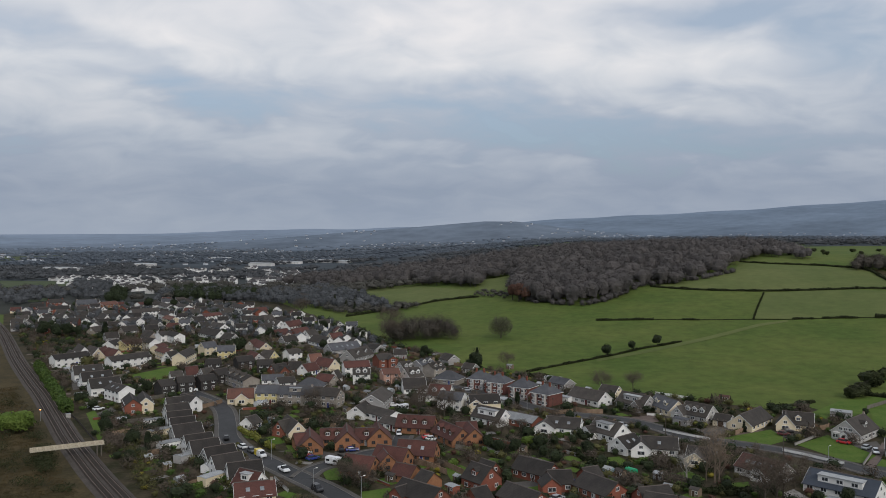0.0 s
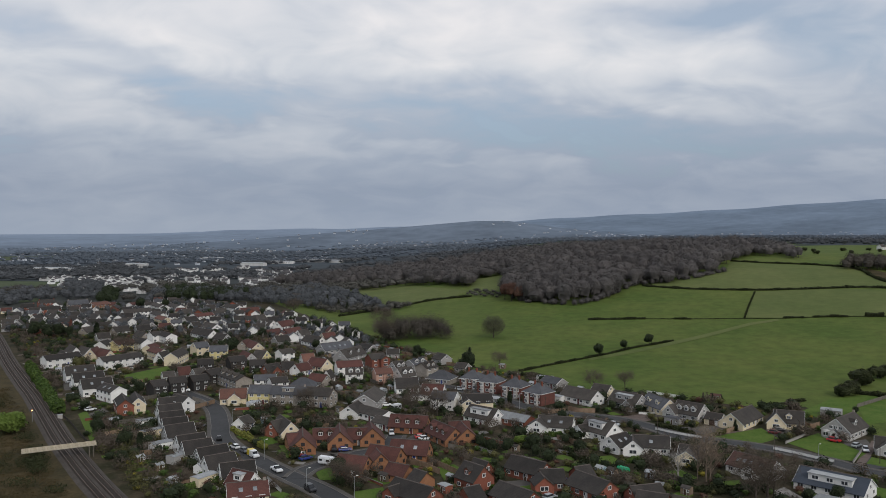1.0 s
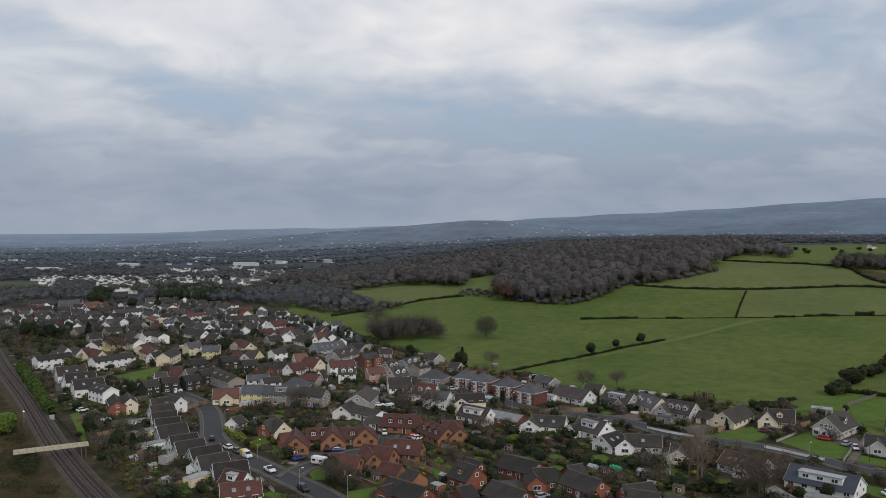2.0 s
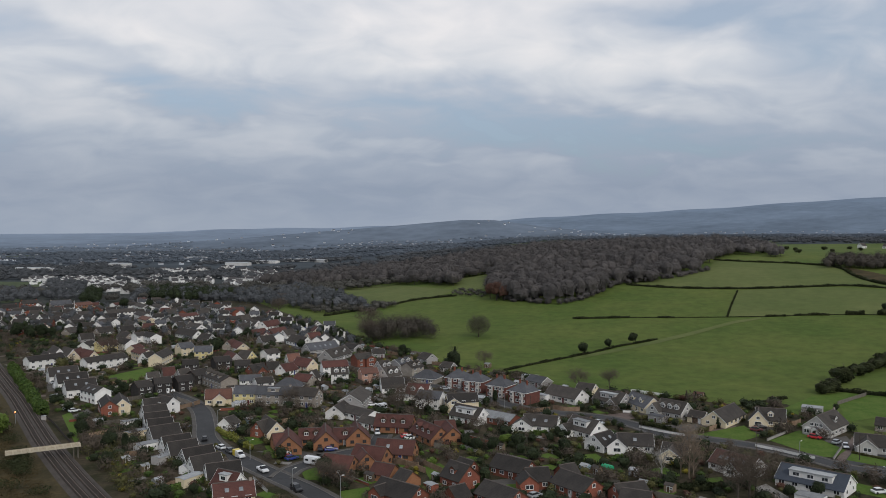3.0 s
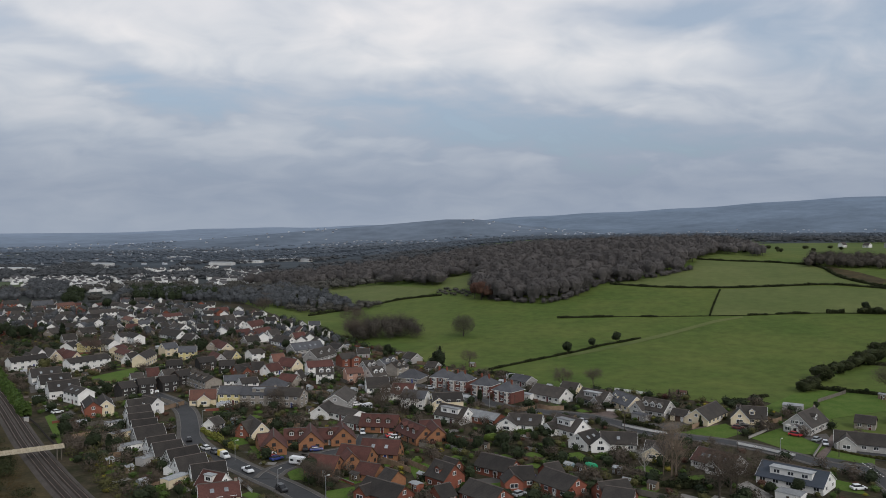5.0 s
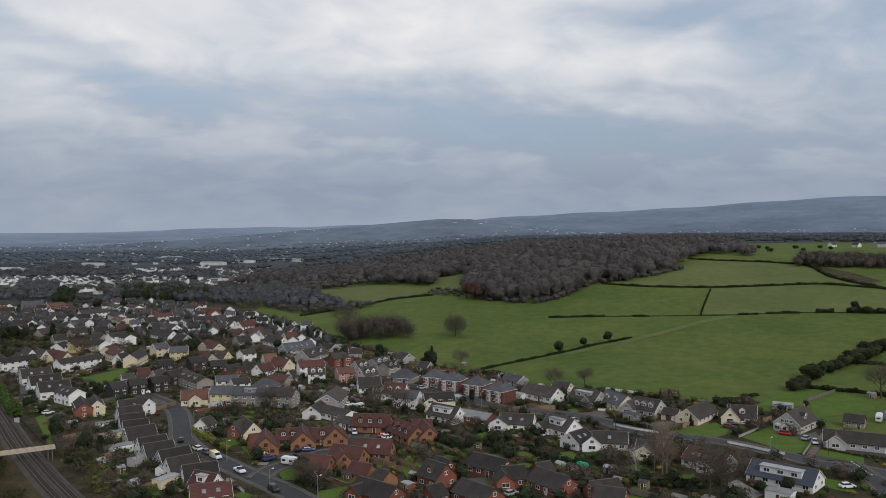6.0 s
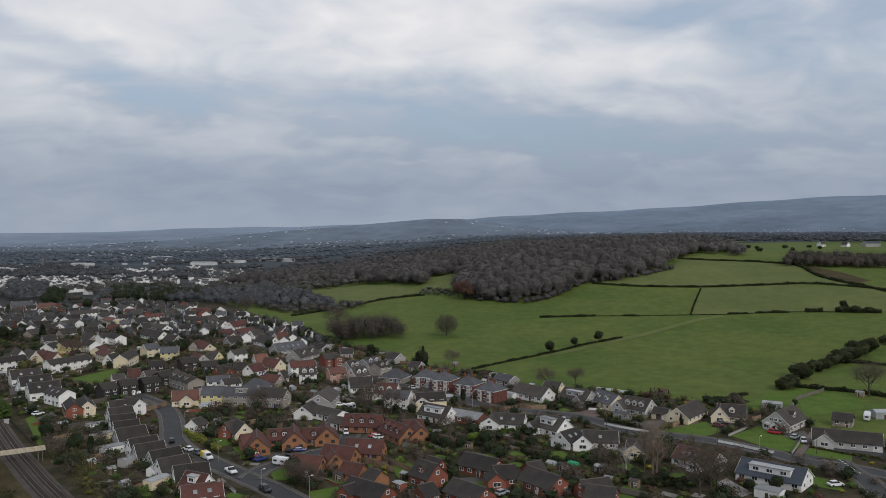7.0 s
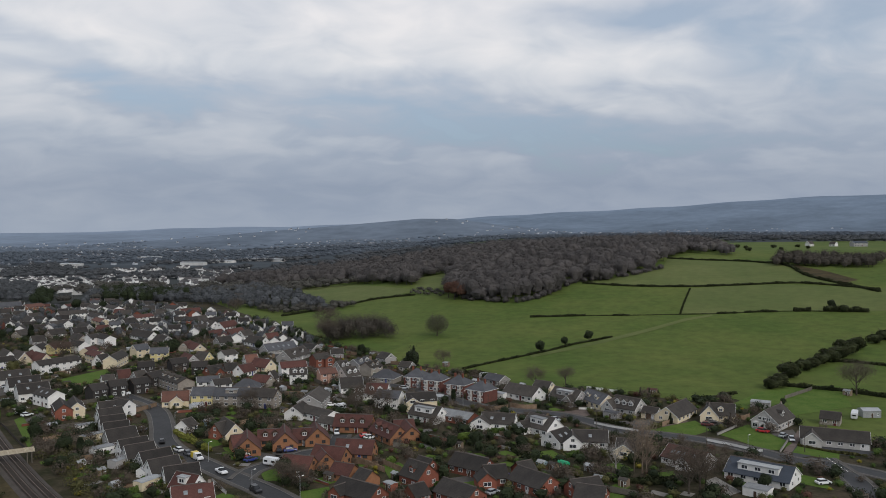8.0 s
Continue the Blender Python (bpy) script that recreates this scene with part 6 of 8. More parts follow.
many_crowns("woodland", spots, 9 + 9 * r.uniform(0, 1, k) ** 1.3, r.uniform(4.6, 9.0, k), "wood_twigs", 620, 0.31, "leafless grey-brown winter oak wood on the hill", 11, squash=0.50, core=0.78, ragged=0.16)
WOOD_EDGE = smooth_line([(61, 626), (93, 583), (115, 592), (133, 614), (159, 648), (177, 648), (216, 666), (243, 685)], 3.4)
spots = [(float(x + r.normal() * 1.6), float(y + 2.0 + r.normal() * 1.6)) for x, y in WOOD_EDGE]
k = len(spots)
many_crowns("scrub", spots, r.uniform(2.5, 6.0, k), r.uniform(2.2, 3.8, k), "wood_twigs", 260, 0.42, "low scrub and saplings along the wood's edge", 13, trunks=False, category="scrub", squash=0.55, ball=True, core=0.62, ragged=0.25)
spots = scattered(FAR_WOOD, 10.0, 6)
k = len(spots)
many_crowns("woodland", spots, r.uniform(9, 13, k), r.uniform(4.5, 6.5, k), "wood_twigs", 200, 0.3, "leafless grey wood behind the hill fields", 12, squash=0.52)

spots = scattered([(-259, 716), (-276, 818), (-216, 781), (-177, 776), (-129, 711), (-81, 678), (-41, 649), (-55, 711), (-98, 828), (-133, 908), (-155, 891), (-191, 890), (-238, 883), (-306, 891)], 9, 31)
k = len(spots)
# belt beyond the houses, twig colour tinted with painted haze
many_crowns('tree_belt', spots, r.uniform(6, 12, k), r.uniform(3.5, 5.5, k), 'hazed_mid_wood', 190, 0.3, 'mixed bare trees between the houses and the wood', 31, category='woodland', squash=0.5)
spots = scattered([(-265, 786), (-212, 769), (-187, 820), (-248, 900), (-299, 906)], 13, 32)
k = len(spots)
many_crowns('tree_belt', spots, r.uniform(9, 14, k), r.uniform(4.5, 6.5, k), 'dark_leaf', 200, 0.4, 'dark evergreen trees at the edge of the village', 32, category='woodland', squash=0.5)
spots = scattered([(-315, 762), (-297, 760), (-344, 880), (-359, 881)], 9, 33)
k = len(spots)
many_crowns('tree_belt', spots, r.uniform(9, 13, k), r.uniform(4, 6, k), 'dark_leaf', 200, 0.4, 'dark evergreen trees by the old school', 33, category='woodland', squash=0.5)
spots = scattered([(-385, 724), (-389, 814), (-327, 798), (-420, 1033), (-483, 1069), (-412, 915), (-467, 903), (-488, 875)], 11, 34)
k = len(spots)
# same haze-tinted twig colour as the other far belt
many_crowns('tree_belt', spots, r.uniform(6, 12, k), r.uniform(3.5, 6, k), 'hazed_mid_wood', 160, 0.32, 'bare trees beyond the brick terraces', 34, category='woodland', squash=0.5)
spots = scattered([(335, 668), (398, 628), (428, 655), (361, 701)], 6.5, 35)
k = len(spots)
many_crowns('tree_belt', spots, r.uniform(7, 12, k), r.uniform(3.5, 5.5, k), 'copse_twigs', 420, 0.3, 'far belt of bare dark trees between fields', 35, category='woodland', squash=0.52, core=0.7)
spots = scattered([(-35, 503), (-24, 485), (-11, 492), (10, 489), (8, 511), (-12, 522), (-30, 524)], 6.5, 36)
k = len(spots)
many_crowns('copse', spots, r.uniform(10, 15.5, k), r.uniform(4.5, 6.5, k), 'copse_twigs', 1200, 0.21, 'copse of bare grey-brown trees in the field', 36, category='copse', squash=0.5, trunks=False, ball=True, core=0.42, stretch=1.7, shell=0.45)
spots = scattered([(-113, 706), (-84, 649), (-40, 635), (-15, 659), (-43, 672), (-84, 705), (-114, 781)], 7, 37)
k = len(spots)
many_crowns('copse', spots, r.uniform(4, 7, k), r.uniform(3, 4.5, k), 'belt_twigs', 220, 0.32, 'scrubby bare trees along the field edge', 37, category='copse', squash=0.5, trunks=False, ball=True, core=0.6)
spots = scattered([(25, 685), (51, 642), (56, 676), (34, 713)], 7, 38)
k = len(spots)
many_crowns('copse', spots, r.uniform(2.2, 3.8, k), r.uniform(2.2, 3.4, k), 'belt_twigs', 220, 0.32, 'scrubby bare trees at the wood corner', 38, category='copse', squash=0.5, trunks=False, ball=True, core=0.6)
spots = [p for p in scattered([(-111, 182), (-68, 181), (-85, 211), (-110, 249), (-140, 295), (-185, 359), (-198, 347)], 3, 41) if clear_of(p, 1.0)]
k = len(spots)
many_crowns('scrub', spots, r.uniform(0.4, 1.3, k), r.uniform(1.3, 2.4, k), 'scrub', 150, 0.26, 'brown bramble scrub on the railway bank', 41, category='scrub', squash=0.5, trunks=False, ball=True, core=0)
spots = [p for p in scattered([(-78, 211), (-94, 237), (-107, 257), (-110, 273), (-96, 255), (-80, 231), (-69, 210)], 4.6, 42) if clear_of(p, 1.0)]
k = len(spots)
many_crowns('scrub', spots, r.uniform(2, 5, k), r.uniform(1.8, 3, k), 'olive_leaf', 150, 0.34, 'tangled olive-green scrub beside the railway', 42, category='scrub', squash=0.5, trunks=False, ball=True, core=0)
spots = [p for p in scattered([(-105, 256), (-117, 277), (-120, 298), (-102, 285), (-87, 255), (-85, 237)], 5, 43) if clear_of(p, 1.0)]
k = len(spots)
many_crowns('scrub', spots, r.uniform(2.5, 5, k), r.uniform(1.8, 3, k), 'twigs', 170, 0.34, 'bare bramble and saplings beside the railway', 43, category='scrub', squash=0.5, trunks=False, ball=True, core=0)
spots = [p for p in scattered([(-128, 223), (-99, 212), (-87, 211), (-110, 247), (-138, 290), (-165, 329), (-175, 314)], 9, 44) if clear_of(p, 1.0)]
k = len(spots)
many_crowns('scrub', spots, r.uniform(1.6, 3.6, k), r.uniform(1.6, 3.4, k), 'hedge_leaf', 260, 0.28, 'olive bushes on the railway bank', 44, category='scrub', squash=0.5, trunks=False, ball=True, core=0)
spots = [p for p in scattered([(-122, 237), (-125, 252), (-123, 257), (-117, 253), (-112, 238), (-113, 230)], 3.6, 45) if clear_of(p, 1.0)]
k = len(spots)
many_crowns('scrub', spots, r.uniform(2.5, 4.2, k), r.uniform(2, 3.2, k), 'hedge_leaf', 260, 0.28, 'dark bushes on the bank under the bridge end', 45, category='scrub', squash=0.5, trunks=False, ball=True, core=0)

# trees and tall shrubs between the far houses of the village
r = np.random.default_rng(57)
NORTH = [p for p in scattered(NORTH_END, 7.0, 58) if clear_of(p, 0.6) and r.uniform() < 0.95]
# the bare trees here use the twig colour with haze painted in
for i, (leaf, label) in enumerate((("hazed_mid_wood", "bare trees between the village gardens"), ("dark_leaf", "dark evergreens between the village gardens"))):
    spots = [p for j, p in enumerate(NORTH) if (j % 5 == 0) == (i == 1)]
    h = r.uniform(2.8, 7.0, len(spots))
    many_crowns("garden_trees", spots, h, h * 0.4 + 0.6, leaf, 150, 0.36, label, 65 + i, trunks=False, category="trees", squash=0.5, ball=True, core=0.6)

# shrubs of the gardens, kept clear of houses and roads
r = np.random.default_rng(50)
GARDENS = [p for p in scattered(VILLAGE, 4.1, 51) if r.uniform() < 0.86 and 190 < math.hypot(*p) < 640 and clear_of(p, 0.4) and not any(inside_of(o, *p) for o in LAWNS + DRIVES)]
r = np.random.default_rng(52)
kinds = r.choice(6, len(GARDENS), p=[0.24, 0.25, 0.20, 0.20, 0.08, 0.03])
for i, (leaf, low, high, label) in enumerate((("dark_leaf", 1.2, 4.6, "dark evergreen garden shrubs"), ("olive_leaf", 1.0, 2.8, "olive winter garden shrubs"), ("green_leaf", 0.8, 2.2, "green garden shrubs and low hedging"), ("twigs", 1.5, 5.0, "bare garden shrubs and saplings"), ("rust_leaf", 1.0, 2.4, "rusty beech and dead bracken clumps"), ("golden_leaf", 0.8, 1.8, "golden conifer and privet clumps"))):
    spots = [p for p, q in zip(GARDENS, kinds) if q == i]
    k = len(spots)
    h = r.uniform(low, high, k)
    many_crowns("garden_shrubs", spots, h, h * r.uniform(0.45, 0.75, k) + 0.3, leaf, 260 if leaf == "twigs" else 190, 0.42, label, 60 + i, trunks=False, category="shrubs", squash=0.55, stretch=2.6 if leaf == "twigs" else 1.0, ball=True, shell=0.3 if leaf == "twigs" else 0.66, core=0.0 if leaf == "twigs" else 0.66)


def row_of(kind, spots):
    """Copies of a tree at (x, y, size, height factor)."""
    for i, (x, y, s, tall) in enumerate(spots):
        place(kind, x, y, s, 67.0 * i, tall)


def first(kind, x, y, s=1.0):
    kind.matrix_basis = pose(x, y, float(land(x, y)))
    kind.scale = (s, s, s)

oak = make_tree("oak_tree", 21, 13.5, 8.2, "oak_twigs", 9000, 0.15, "leafless round-crowned oak in the open field", stretch=3.0, limbs=13, shape="broad")
first(oak, 34.8, 489.0, 1.00)
bare = make_tree("bare_tree", 22, 10.0, 4.6, "twigs", 4600, 0.105, "leafless garden tree with fine brown twigs", stretch=4.2, limbs=9, shape="fine")
first(bare, 84.2, 204.3, 1.22)
row_of(bare, [(80.4, 202.3, 1.12, 1.0), (86.4, 205.9, 0.8, 1.0), (0.5, 301.1, 0.94, 1.0), (-7.2, 314.0, 0.91, 1.0), (-9.0, 301.6, 0.84, 1.0), (-51.2, 316.2, 0.71, 1.0), (19.3, 269.5, 0.64, 1.0), (26.9, 278.4, 0.43, 1.0), (-31.4, 490.8, 1.36, 1.0), (195.8, 316.1, 1.34, 1.0), (67.6, 345.8, 0.85, 1.0), (-34.4, 538.5, 1.49, 1.0), (-26.5, 218.6, 0.69, 1.0), (-22.6, 217.5, 0.61, 1.0), (81.8, 349.8, 0.77, 1.0), (-111.9, 643.2, 1.36, 1.0), (31.6, 400.8, 0.78, 1.0), (-164.5, 433.1, 1.28, 1.0)])
pale = make_tree("birch_tree", 23, 9.0, 2.3, "pink_twigs", 1000, 0.085, "leafless birch with pinkish twigs and pale limbs", stretch=3.4, bark="pink_twigs", shape="fine", limbs=15, stem=0.6)
first(pale, 74.1, 221.1, 1.63)
row_of(pale, [(74.6, 219.0, 1.51, 1.0), (72.5, 223.2, 1.26, 1.0)])
white_birch = make_tree("birch_tree", 24, 7.0, 2.6, "birch_bark", 420, 0.09, "small bare birch with white trunk and branches", stretch=3.6, bark="birch_bark", shape="fine", limbs=12, stem=1.2)
first(white_birch, 67.0, 222.9, 1.22)
rust = make_tree("beech_tree", 25, 12.0, 5.0, "rust_leaf", 3000, 0.24, "beech with russet winter leaves at the wood edge")
first(rust, 58.1, 622.5, 1.25)
row_of(rust, [(54.2, 634.3, 1.08, 1.0), (63.5, 617.6, 1.0, 1.0)])
ever = make_tree("evergreen_tree", 26, 8.0, 3.6, "dark_leaf", 2600, 0.28, "dark evergreen tree with dense crown")
first(ever, 85.6, 426.1, 0.84)
row_of(ever, [(102.4, 441.4, 0.66, 1.0), (118.6, 450.8, 0.79, 1.0), (-113.4, 453.2, 1.17, 1.0), (16.1, 399.5, 1.09, 1.0), (-9.9, 441.4, 0.71, 1.0), (-81.6, 402.7, 0.76, 1.0), (-68.5, 465.7, 0.76, 1.0), (22.3, 250.0, 0.61, 1.0), (43.8, 245.8, 0.66, 1.0), (48.5, 230.8, 0.42, 1.0), (30.0, 254.9, 0.56, 1.0), (-27.4, 226.2, 0.73, 1.0), (-97.8, 255.5, 0.77, 1.0), (-91.7, 237.2, 0.61, 1.0), (-125.0, 343.5, 0.71, 1.0), (-113.9, 273.6, 0.72, 1.0), (88.1, 277.9, 0.45, 1.0), (94.4, 203.9, 0.45, 1.0), (156.7, 301.1, 0.38, 1.0), (137.4, 313.1, 0.44, 1.0), (-25.0, 269.4, 0.44, 1.0), (7.9, 300.8, 0.48, 1.0), (46.5, 335.0, 0.33, 1.0), (50.9, 332.5, 0.33, 1.0), (-145.0, 322.8, 0.57, 1.0), (289.9, 498.4, 0.79, 1.0), (-50.0, 506.9, 0.90, 1.0), (190.7, 325.8, 0.30, 1.0), (101.7, 203.5, 0.55, 1.0), (-258.3, 526.7, 1.32, 1.0), (-248.1, 520.8, 1.12, 1.0), (-242.7, 525.8, 1.17, 1.0), (-236.1, 525.5, 0.93, 1.0), (-256.7, 710.6, 1.28, 1.0), (-236.1, 713.6, 1.09, 1.0), (-140.4, 519.4, 0.78, 1.0), (-81.1, 552.9, 0.90, 1.0), (-17.7, 350.2, 0.51, 1.0), (-37.7, 380.4, 0.55, 1.0), (-19.2, 295.8, 0.48, 1.0), (13.9, 257.0, 0.52, 1.0), (17.1, 250.2, 0.57, 1.0), (-50.9, 278.2, 0.39, 1.0), (-59.3, 210.7, 0.44, 1.0), (-54.6, 209.6, 0.35, 1.0)])
conifer = make_tree("conifer_tree", 27, 9.0, 2.4, "dark_leaf", 1700, 0.34, "dark green pointed garden conifer", shape="cone")
first(conifer, -56.1, 508.3, 0.91)
row_of(conifer, [(-49.7, 497.6, 0.73, 1.0), (102.8, 277.2, 0.46, 1.0), (107.6, 325.2, 0.42, 1.0), (111.3, 325.0, 0.40, 1.0), (115.0, 324.9, 0.32, 1.0), (-92.5, 697.3, 1.35, 1.0), (-80.6, 678.3, 1.05, 1.0), (-71.4, 657.8, 1.02, 1.0), (-222.9, 535.6, 1.07, 1.0), (16.8, 402.4, 1.18, 1.0)])
column = make_tree("cypress_tree", 28, 6.0, 1.1, "dark_leaf", 1100, 0.26, "narrow dark green cypress", shape="column")
first(column, 29.2, 319.4, 0.93)
row_of(column, [(-219.9, 529.9, 1.52, 1.0), (-92.4, 254.0, 1.00, 1.0), (-107.9, 516.7, 0.91, 1.0)])
bush = make_tree("field_bush", 29, 5.5, 3.8, "hedge_leaf", 3600, 0.22, "dark dense bush in a field hedgerow", shape="bush")
first(bush, 167.8, 333.0, 1.07)
row_of(bush, [(177.2, 343.0, 1.06, 1.0), (186.1, 353.2, 1.62, 1.0), (199.7, 365.0, 1.29, 1.0), (213.8, 375.7, 1.29, 1.0), (221.0, 380.4, 1.47, 1.0), (236.4, 392.1, 1.86, 1.0), (249.6, 403.3, 1.42, 1.0), (263.8, 411.6, 1.17, 1.0), (272.6, 417.4, 1.31, 1.0), (284.6, 422.3, 1.58, 1.0), (171.2, 334.8, 1.17, 1.0), (207.6, 370.8, 1.12, 1.0), (229.3, 386.1, 1.50, 1.0), (286.0, 493.6, 0.9, 1.0), (293.5, 490.0, 1.0, 1.0), (300.5, 487.0, 0.85, 1.0), (340.0, 800.0, 0.8, 1.0), (352.0, 812.0, 0.7, 1.0), (371.0, 790.0, 0.9, 1.0), (392.0, 842.0, 0.8, 1.0), (410.0, 800.0, 0.7, 1.0), (432.0, 860.0, 0.9, 1.0), (455.0, 830.0, 0.8, 1.0), (470.0, 880.0, 0.8, 1.0), (400.0, 880.0, 0.9, 1.0)])
gold = make_tree("conifer_bush", 30, 2.6, 1.5, "privet", 900, 0.2, "clipped golden conifer beside the road", shape="bush")
first(gold, -43.9, 245.5, 0.58)
row_of(gold, [(89.1, 286.2, 0.85, 1.0), (91.3, 283.6, 0.92, 1.0), (-53.9, 255.4, 0.94, 1.0), (-56.2, 258.9, 0.88, 1.0)])
willow = make_tree("willow_tree", 33, 7.0, 4.2, "olive_leaf", 1600, 0.32, "olive-yellow willow beside white terraces")
first(willow, -178.6, 408.0, 0.88)
laurel = make_tree("laurel_bush", 34, 5.5, 4.2, "bright_leaf", 4200, 0.20, "bright green rounded bush on the railway bank", shape="bush")
first(laurel, -146.9, 277.7, 1.75)
row_of(laurel, [(27.1, 261.9, 0.65, 1.0), (2.8, 237.4, 0.50, 1.0)])
hedge([(-204.0, 409.3), (-177.0, 364.5), (-158.5, 334.0), (-140.9, 305.2)], 4.5, 4.5, 'green_leaf', 'tall green hedge along the railway', 2, 110, size=0.34)
hedge([(-70.2, 280.0), (-66.0, 273.8), (-61.0, 266.4), (-56.9, 260.1), (-53.4, 255.3)], 2.2, 2.3, 'privet', 'clipped golden privet hedge beside the road', 3, 40, size=0.26)
hedge([(-69.0, 213.0), (-65.6, 217.5), (-61.5, 221.6), (-58.5, 225.0)], 1.6, 2, 'green_leaf', 'clipped green garden hedge', 4, 60, size=0.32)
hedge([(40.5, 391.4), (54.6, 403.9), (79.5, 422.5), (90.0, 429.9), (108.9, 444.9), (123.7, 453.0), (134.8, 460.1)], 1.6, 1.1, 'hedge_leaf', 'low dark field hedge with gaps', 5, 60, size=0.32)
hedge([(135.6, 524.0), (152.9, 519.6), (185.0, 512.8), (217.8, 506.6), (235.5, 505.4), (265.7, 500.5), (306.4, 484.3)], 0.9, 0.55, 'hedge_leaf', 'thin overgrown fence line across the field', 40, 20, size=0.26)
hedge([(99.5, 529.4), (117.6, 526.8), (135.6, 524.0)], 2.2, 1.4, 'hedge_leaf', 'low dark hedge across the field', 6, 60, size=0.32)
hedge([(152.9, 519.6), (158.0, 518.3), (163.1, 516.9)], 2.2, 1.2, 'hedge_leaf', 'low dark hedge across the field', 7, 60, size=0.32)
hedge([(217.8, 506.4), (224.0, 506.6), (229.9, 505.1)], 2.2, 1.4, 'hedge_leaf', 'low dark hedge across the field', 8, 60, size=0.32)
hedge([(235.5, 505.4), (245.9, 504.3), (255.5, 501.7)], 2.2, 1.4, 'hedge_leaf', 'low dark hedge across the field', 9, 60, size=0.32)
hedge([(265.7, 500.5), (270.4, 499.1), (275.7, 497.6)], 3, 3, 'hedge_leaf', 'dark hedge across the field', 10, 120, size=0.32)
hedge([(282.8, 495.4), (292.5, 490.6), (306.4, 484.3)], 3.2, 3.4, 'hedge_leaf', 'tall dark hedge across the field', 11, 150, size=0.32)
hedge([(164.0, 643.3), (183.7, 624.9), (202.0, 613.2), (235.8, 599.0), (267.8, 593.6), (300.3, 590.3), (318.2, 584.1), (336.2, 565.9), (351.9, 544.2)], 2.4, 1.7, 'hedge_leaf', 'dark clipped field hedge across the hill', 12, 60, size=0.32)
hedge([(233.4, 592.8), (218.8, 562.6), (206.4, 536.6), (195.3, 512.2)], 1.0, 0.7, 'hedge_leaf', 'thin dark bramble line between fields', 13, 60, size=0.32)
hedge([(272.1, 748.9), (290.8, 726.1), (308.4, 712.8), (325.9, 700.9), (338.3, 685.0), (347.1, 678.1)], 2.4, 1.7, 'hedge_leaf', 'dark clipped field hedge near the hill top', 14, 60, size=0.32)
hedge([(347.1, 678.1), (346.1, 657.5), (339.4, 631.8), (336.2, 613.2), (336.8, 594.6), (340.7, 573.5), (347.5, 537.4)], 3, 2.2, 'hedge_leaf', 'dark hedge beside a brown strip', 15, 60, size=0.32)
hedge([(-75.0, 630.3), (-54.7, 647.8), (-41.8, 656.9), (-24.0, 667.5), (-5.5, 680.1), (13.4, 679.5), (29.7, 673.1)], 2.4, 2, 'hedge_leaf', 'dark hedge between pastures', 16, 60, size=0.32)
hedge([(175.4, 337.6), (183.3, 330.8), (195.1, 322.6), (204.6, 310.8), (209.6, 306.0)], 2.2, 2, 'hedge_leaf', 'dark hedge behind the gardens', 17, 60, size=0.32)
hedge([(222.3, 380.1), (232.3, 374.0), (240.3, 366.0), (245.9, 359.9)], 2, 1.6, 'hedge_leaf', 'dark hedge between paddocks', 18, 60, size=0.32)
hedge([(31.4, 266.7), (36.4, 268.7), (42.9, 273.7), (46.4, 277.5)], 2, 1.8, 'green_leaf', 'clipped green hedge between gardens', 19, 60, size=0.32)
hedge([(55.7, 239.1), (60.9, 240.7), (67.1, 247.9), (72.4, 252.2)], 2, 1.8, 'green_leaf', 'clipped green hedge between gardens', 20, 60, size=0.32)
hedge([(40.4, 252.4), (43.0, 241.5), (45.0, 233.8), (46.7, 229.8)], 2.4, 2.2, 'hedge_leaf', 'dark clipped hedge between gardens', 21, 60, size=0.32)
hedge([(60.9, 216.1), (67.8, 213.4), (74.8, 211.2), (81.1, 213.7)], 2.4, 2, 'hedge_leaf', 'dark garden hedge round a lawn', 22, 60, size=0.32)
hedge([(91.1, 269.1), (99.0, 275.0), (107.3, 281.1), (116.3, 288.4)], 1.2, 1.2, 'olive_leaf', 'low garden hedge beside a drive', 23, 60, size=0.32)
hedge([(77.5, 284.2), (82.2, 278.2), (87.4, 272.4)], 1.2, 1.5, 'hedge_leaf', 'dark hedge behind a white wall', 24, 60, size=0.32)
hedge([(76.0, 310.0), (80.4, 309.8), (83.3, 305.7)], 1.5, 1.6, 'hedge_leaf', 'dark clipped front garden hedge', 25, 60, size=0.32)
hedge([(-25.3, 228.7), (-18.1, 227.3), (-11.8, 229.2), (-7.1, 232.2)], 1.6, 1.8, 'hedge_leaf', 'dark hedge behind brick bungalows', 26, 60, size=0.32)
hedge([(14.7, 215.8), (17.4, 211.9), (21.3, 205.4), (24.8, 198.4)], 1.5, 1.4, 'green_leaf', 'clipped green hedge beside a drive', 27, 60, size=0.32)
hedge([(132.7, 244.8), (136.9, 239.6), (140.9, 235.2), (147.2, 230.8)], 1, 0.8, 'olive_leaf', 'low garden hedge on a verge', 28, 60, size=0.32)
hedge([(-65.8, 260.7), (-65.5, 254.0), (-59.7, 246.2)], 1, 1, 'olive_leaf', 'low olive hedge beside the road', 29, 60, size=0.32)
hedge([(104.8, 219.7), (111.5, 223.6), (119.8, 225.3)], 1.5, 1.2, 'scrub', 'brown winter hedge beside the road', 30, 60, size=0.32)
hedge([(39.5, 381.9), (46.0, 380.0), (53.2, 374.2)], 2, 1.8, 'hedge_leaf', 'dark hedge at the village edge', 31, 60, size=0.32)
hedge([(126.3, 313.6), (134.7, 317.4), (141.5, 321.3), (148.5, 325.1)], 1.6, 1.5, 'hedge_leaf', 'brambly dark hedge at the field edge', 32, 60, size=0.32)


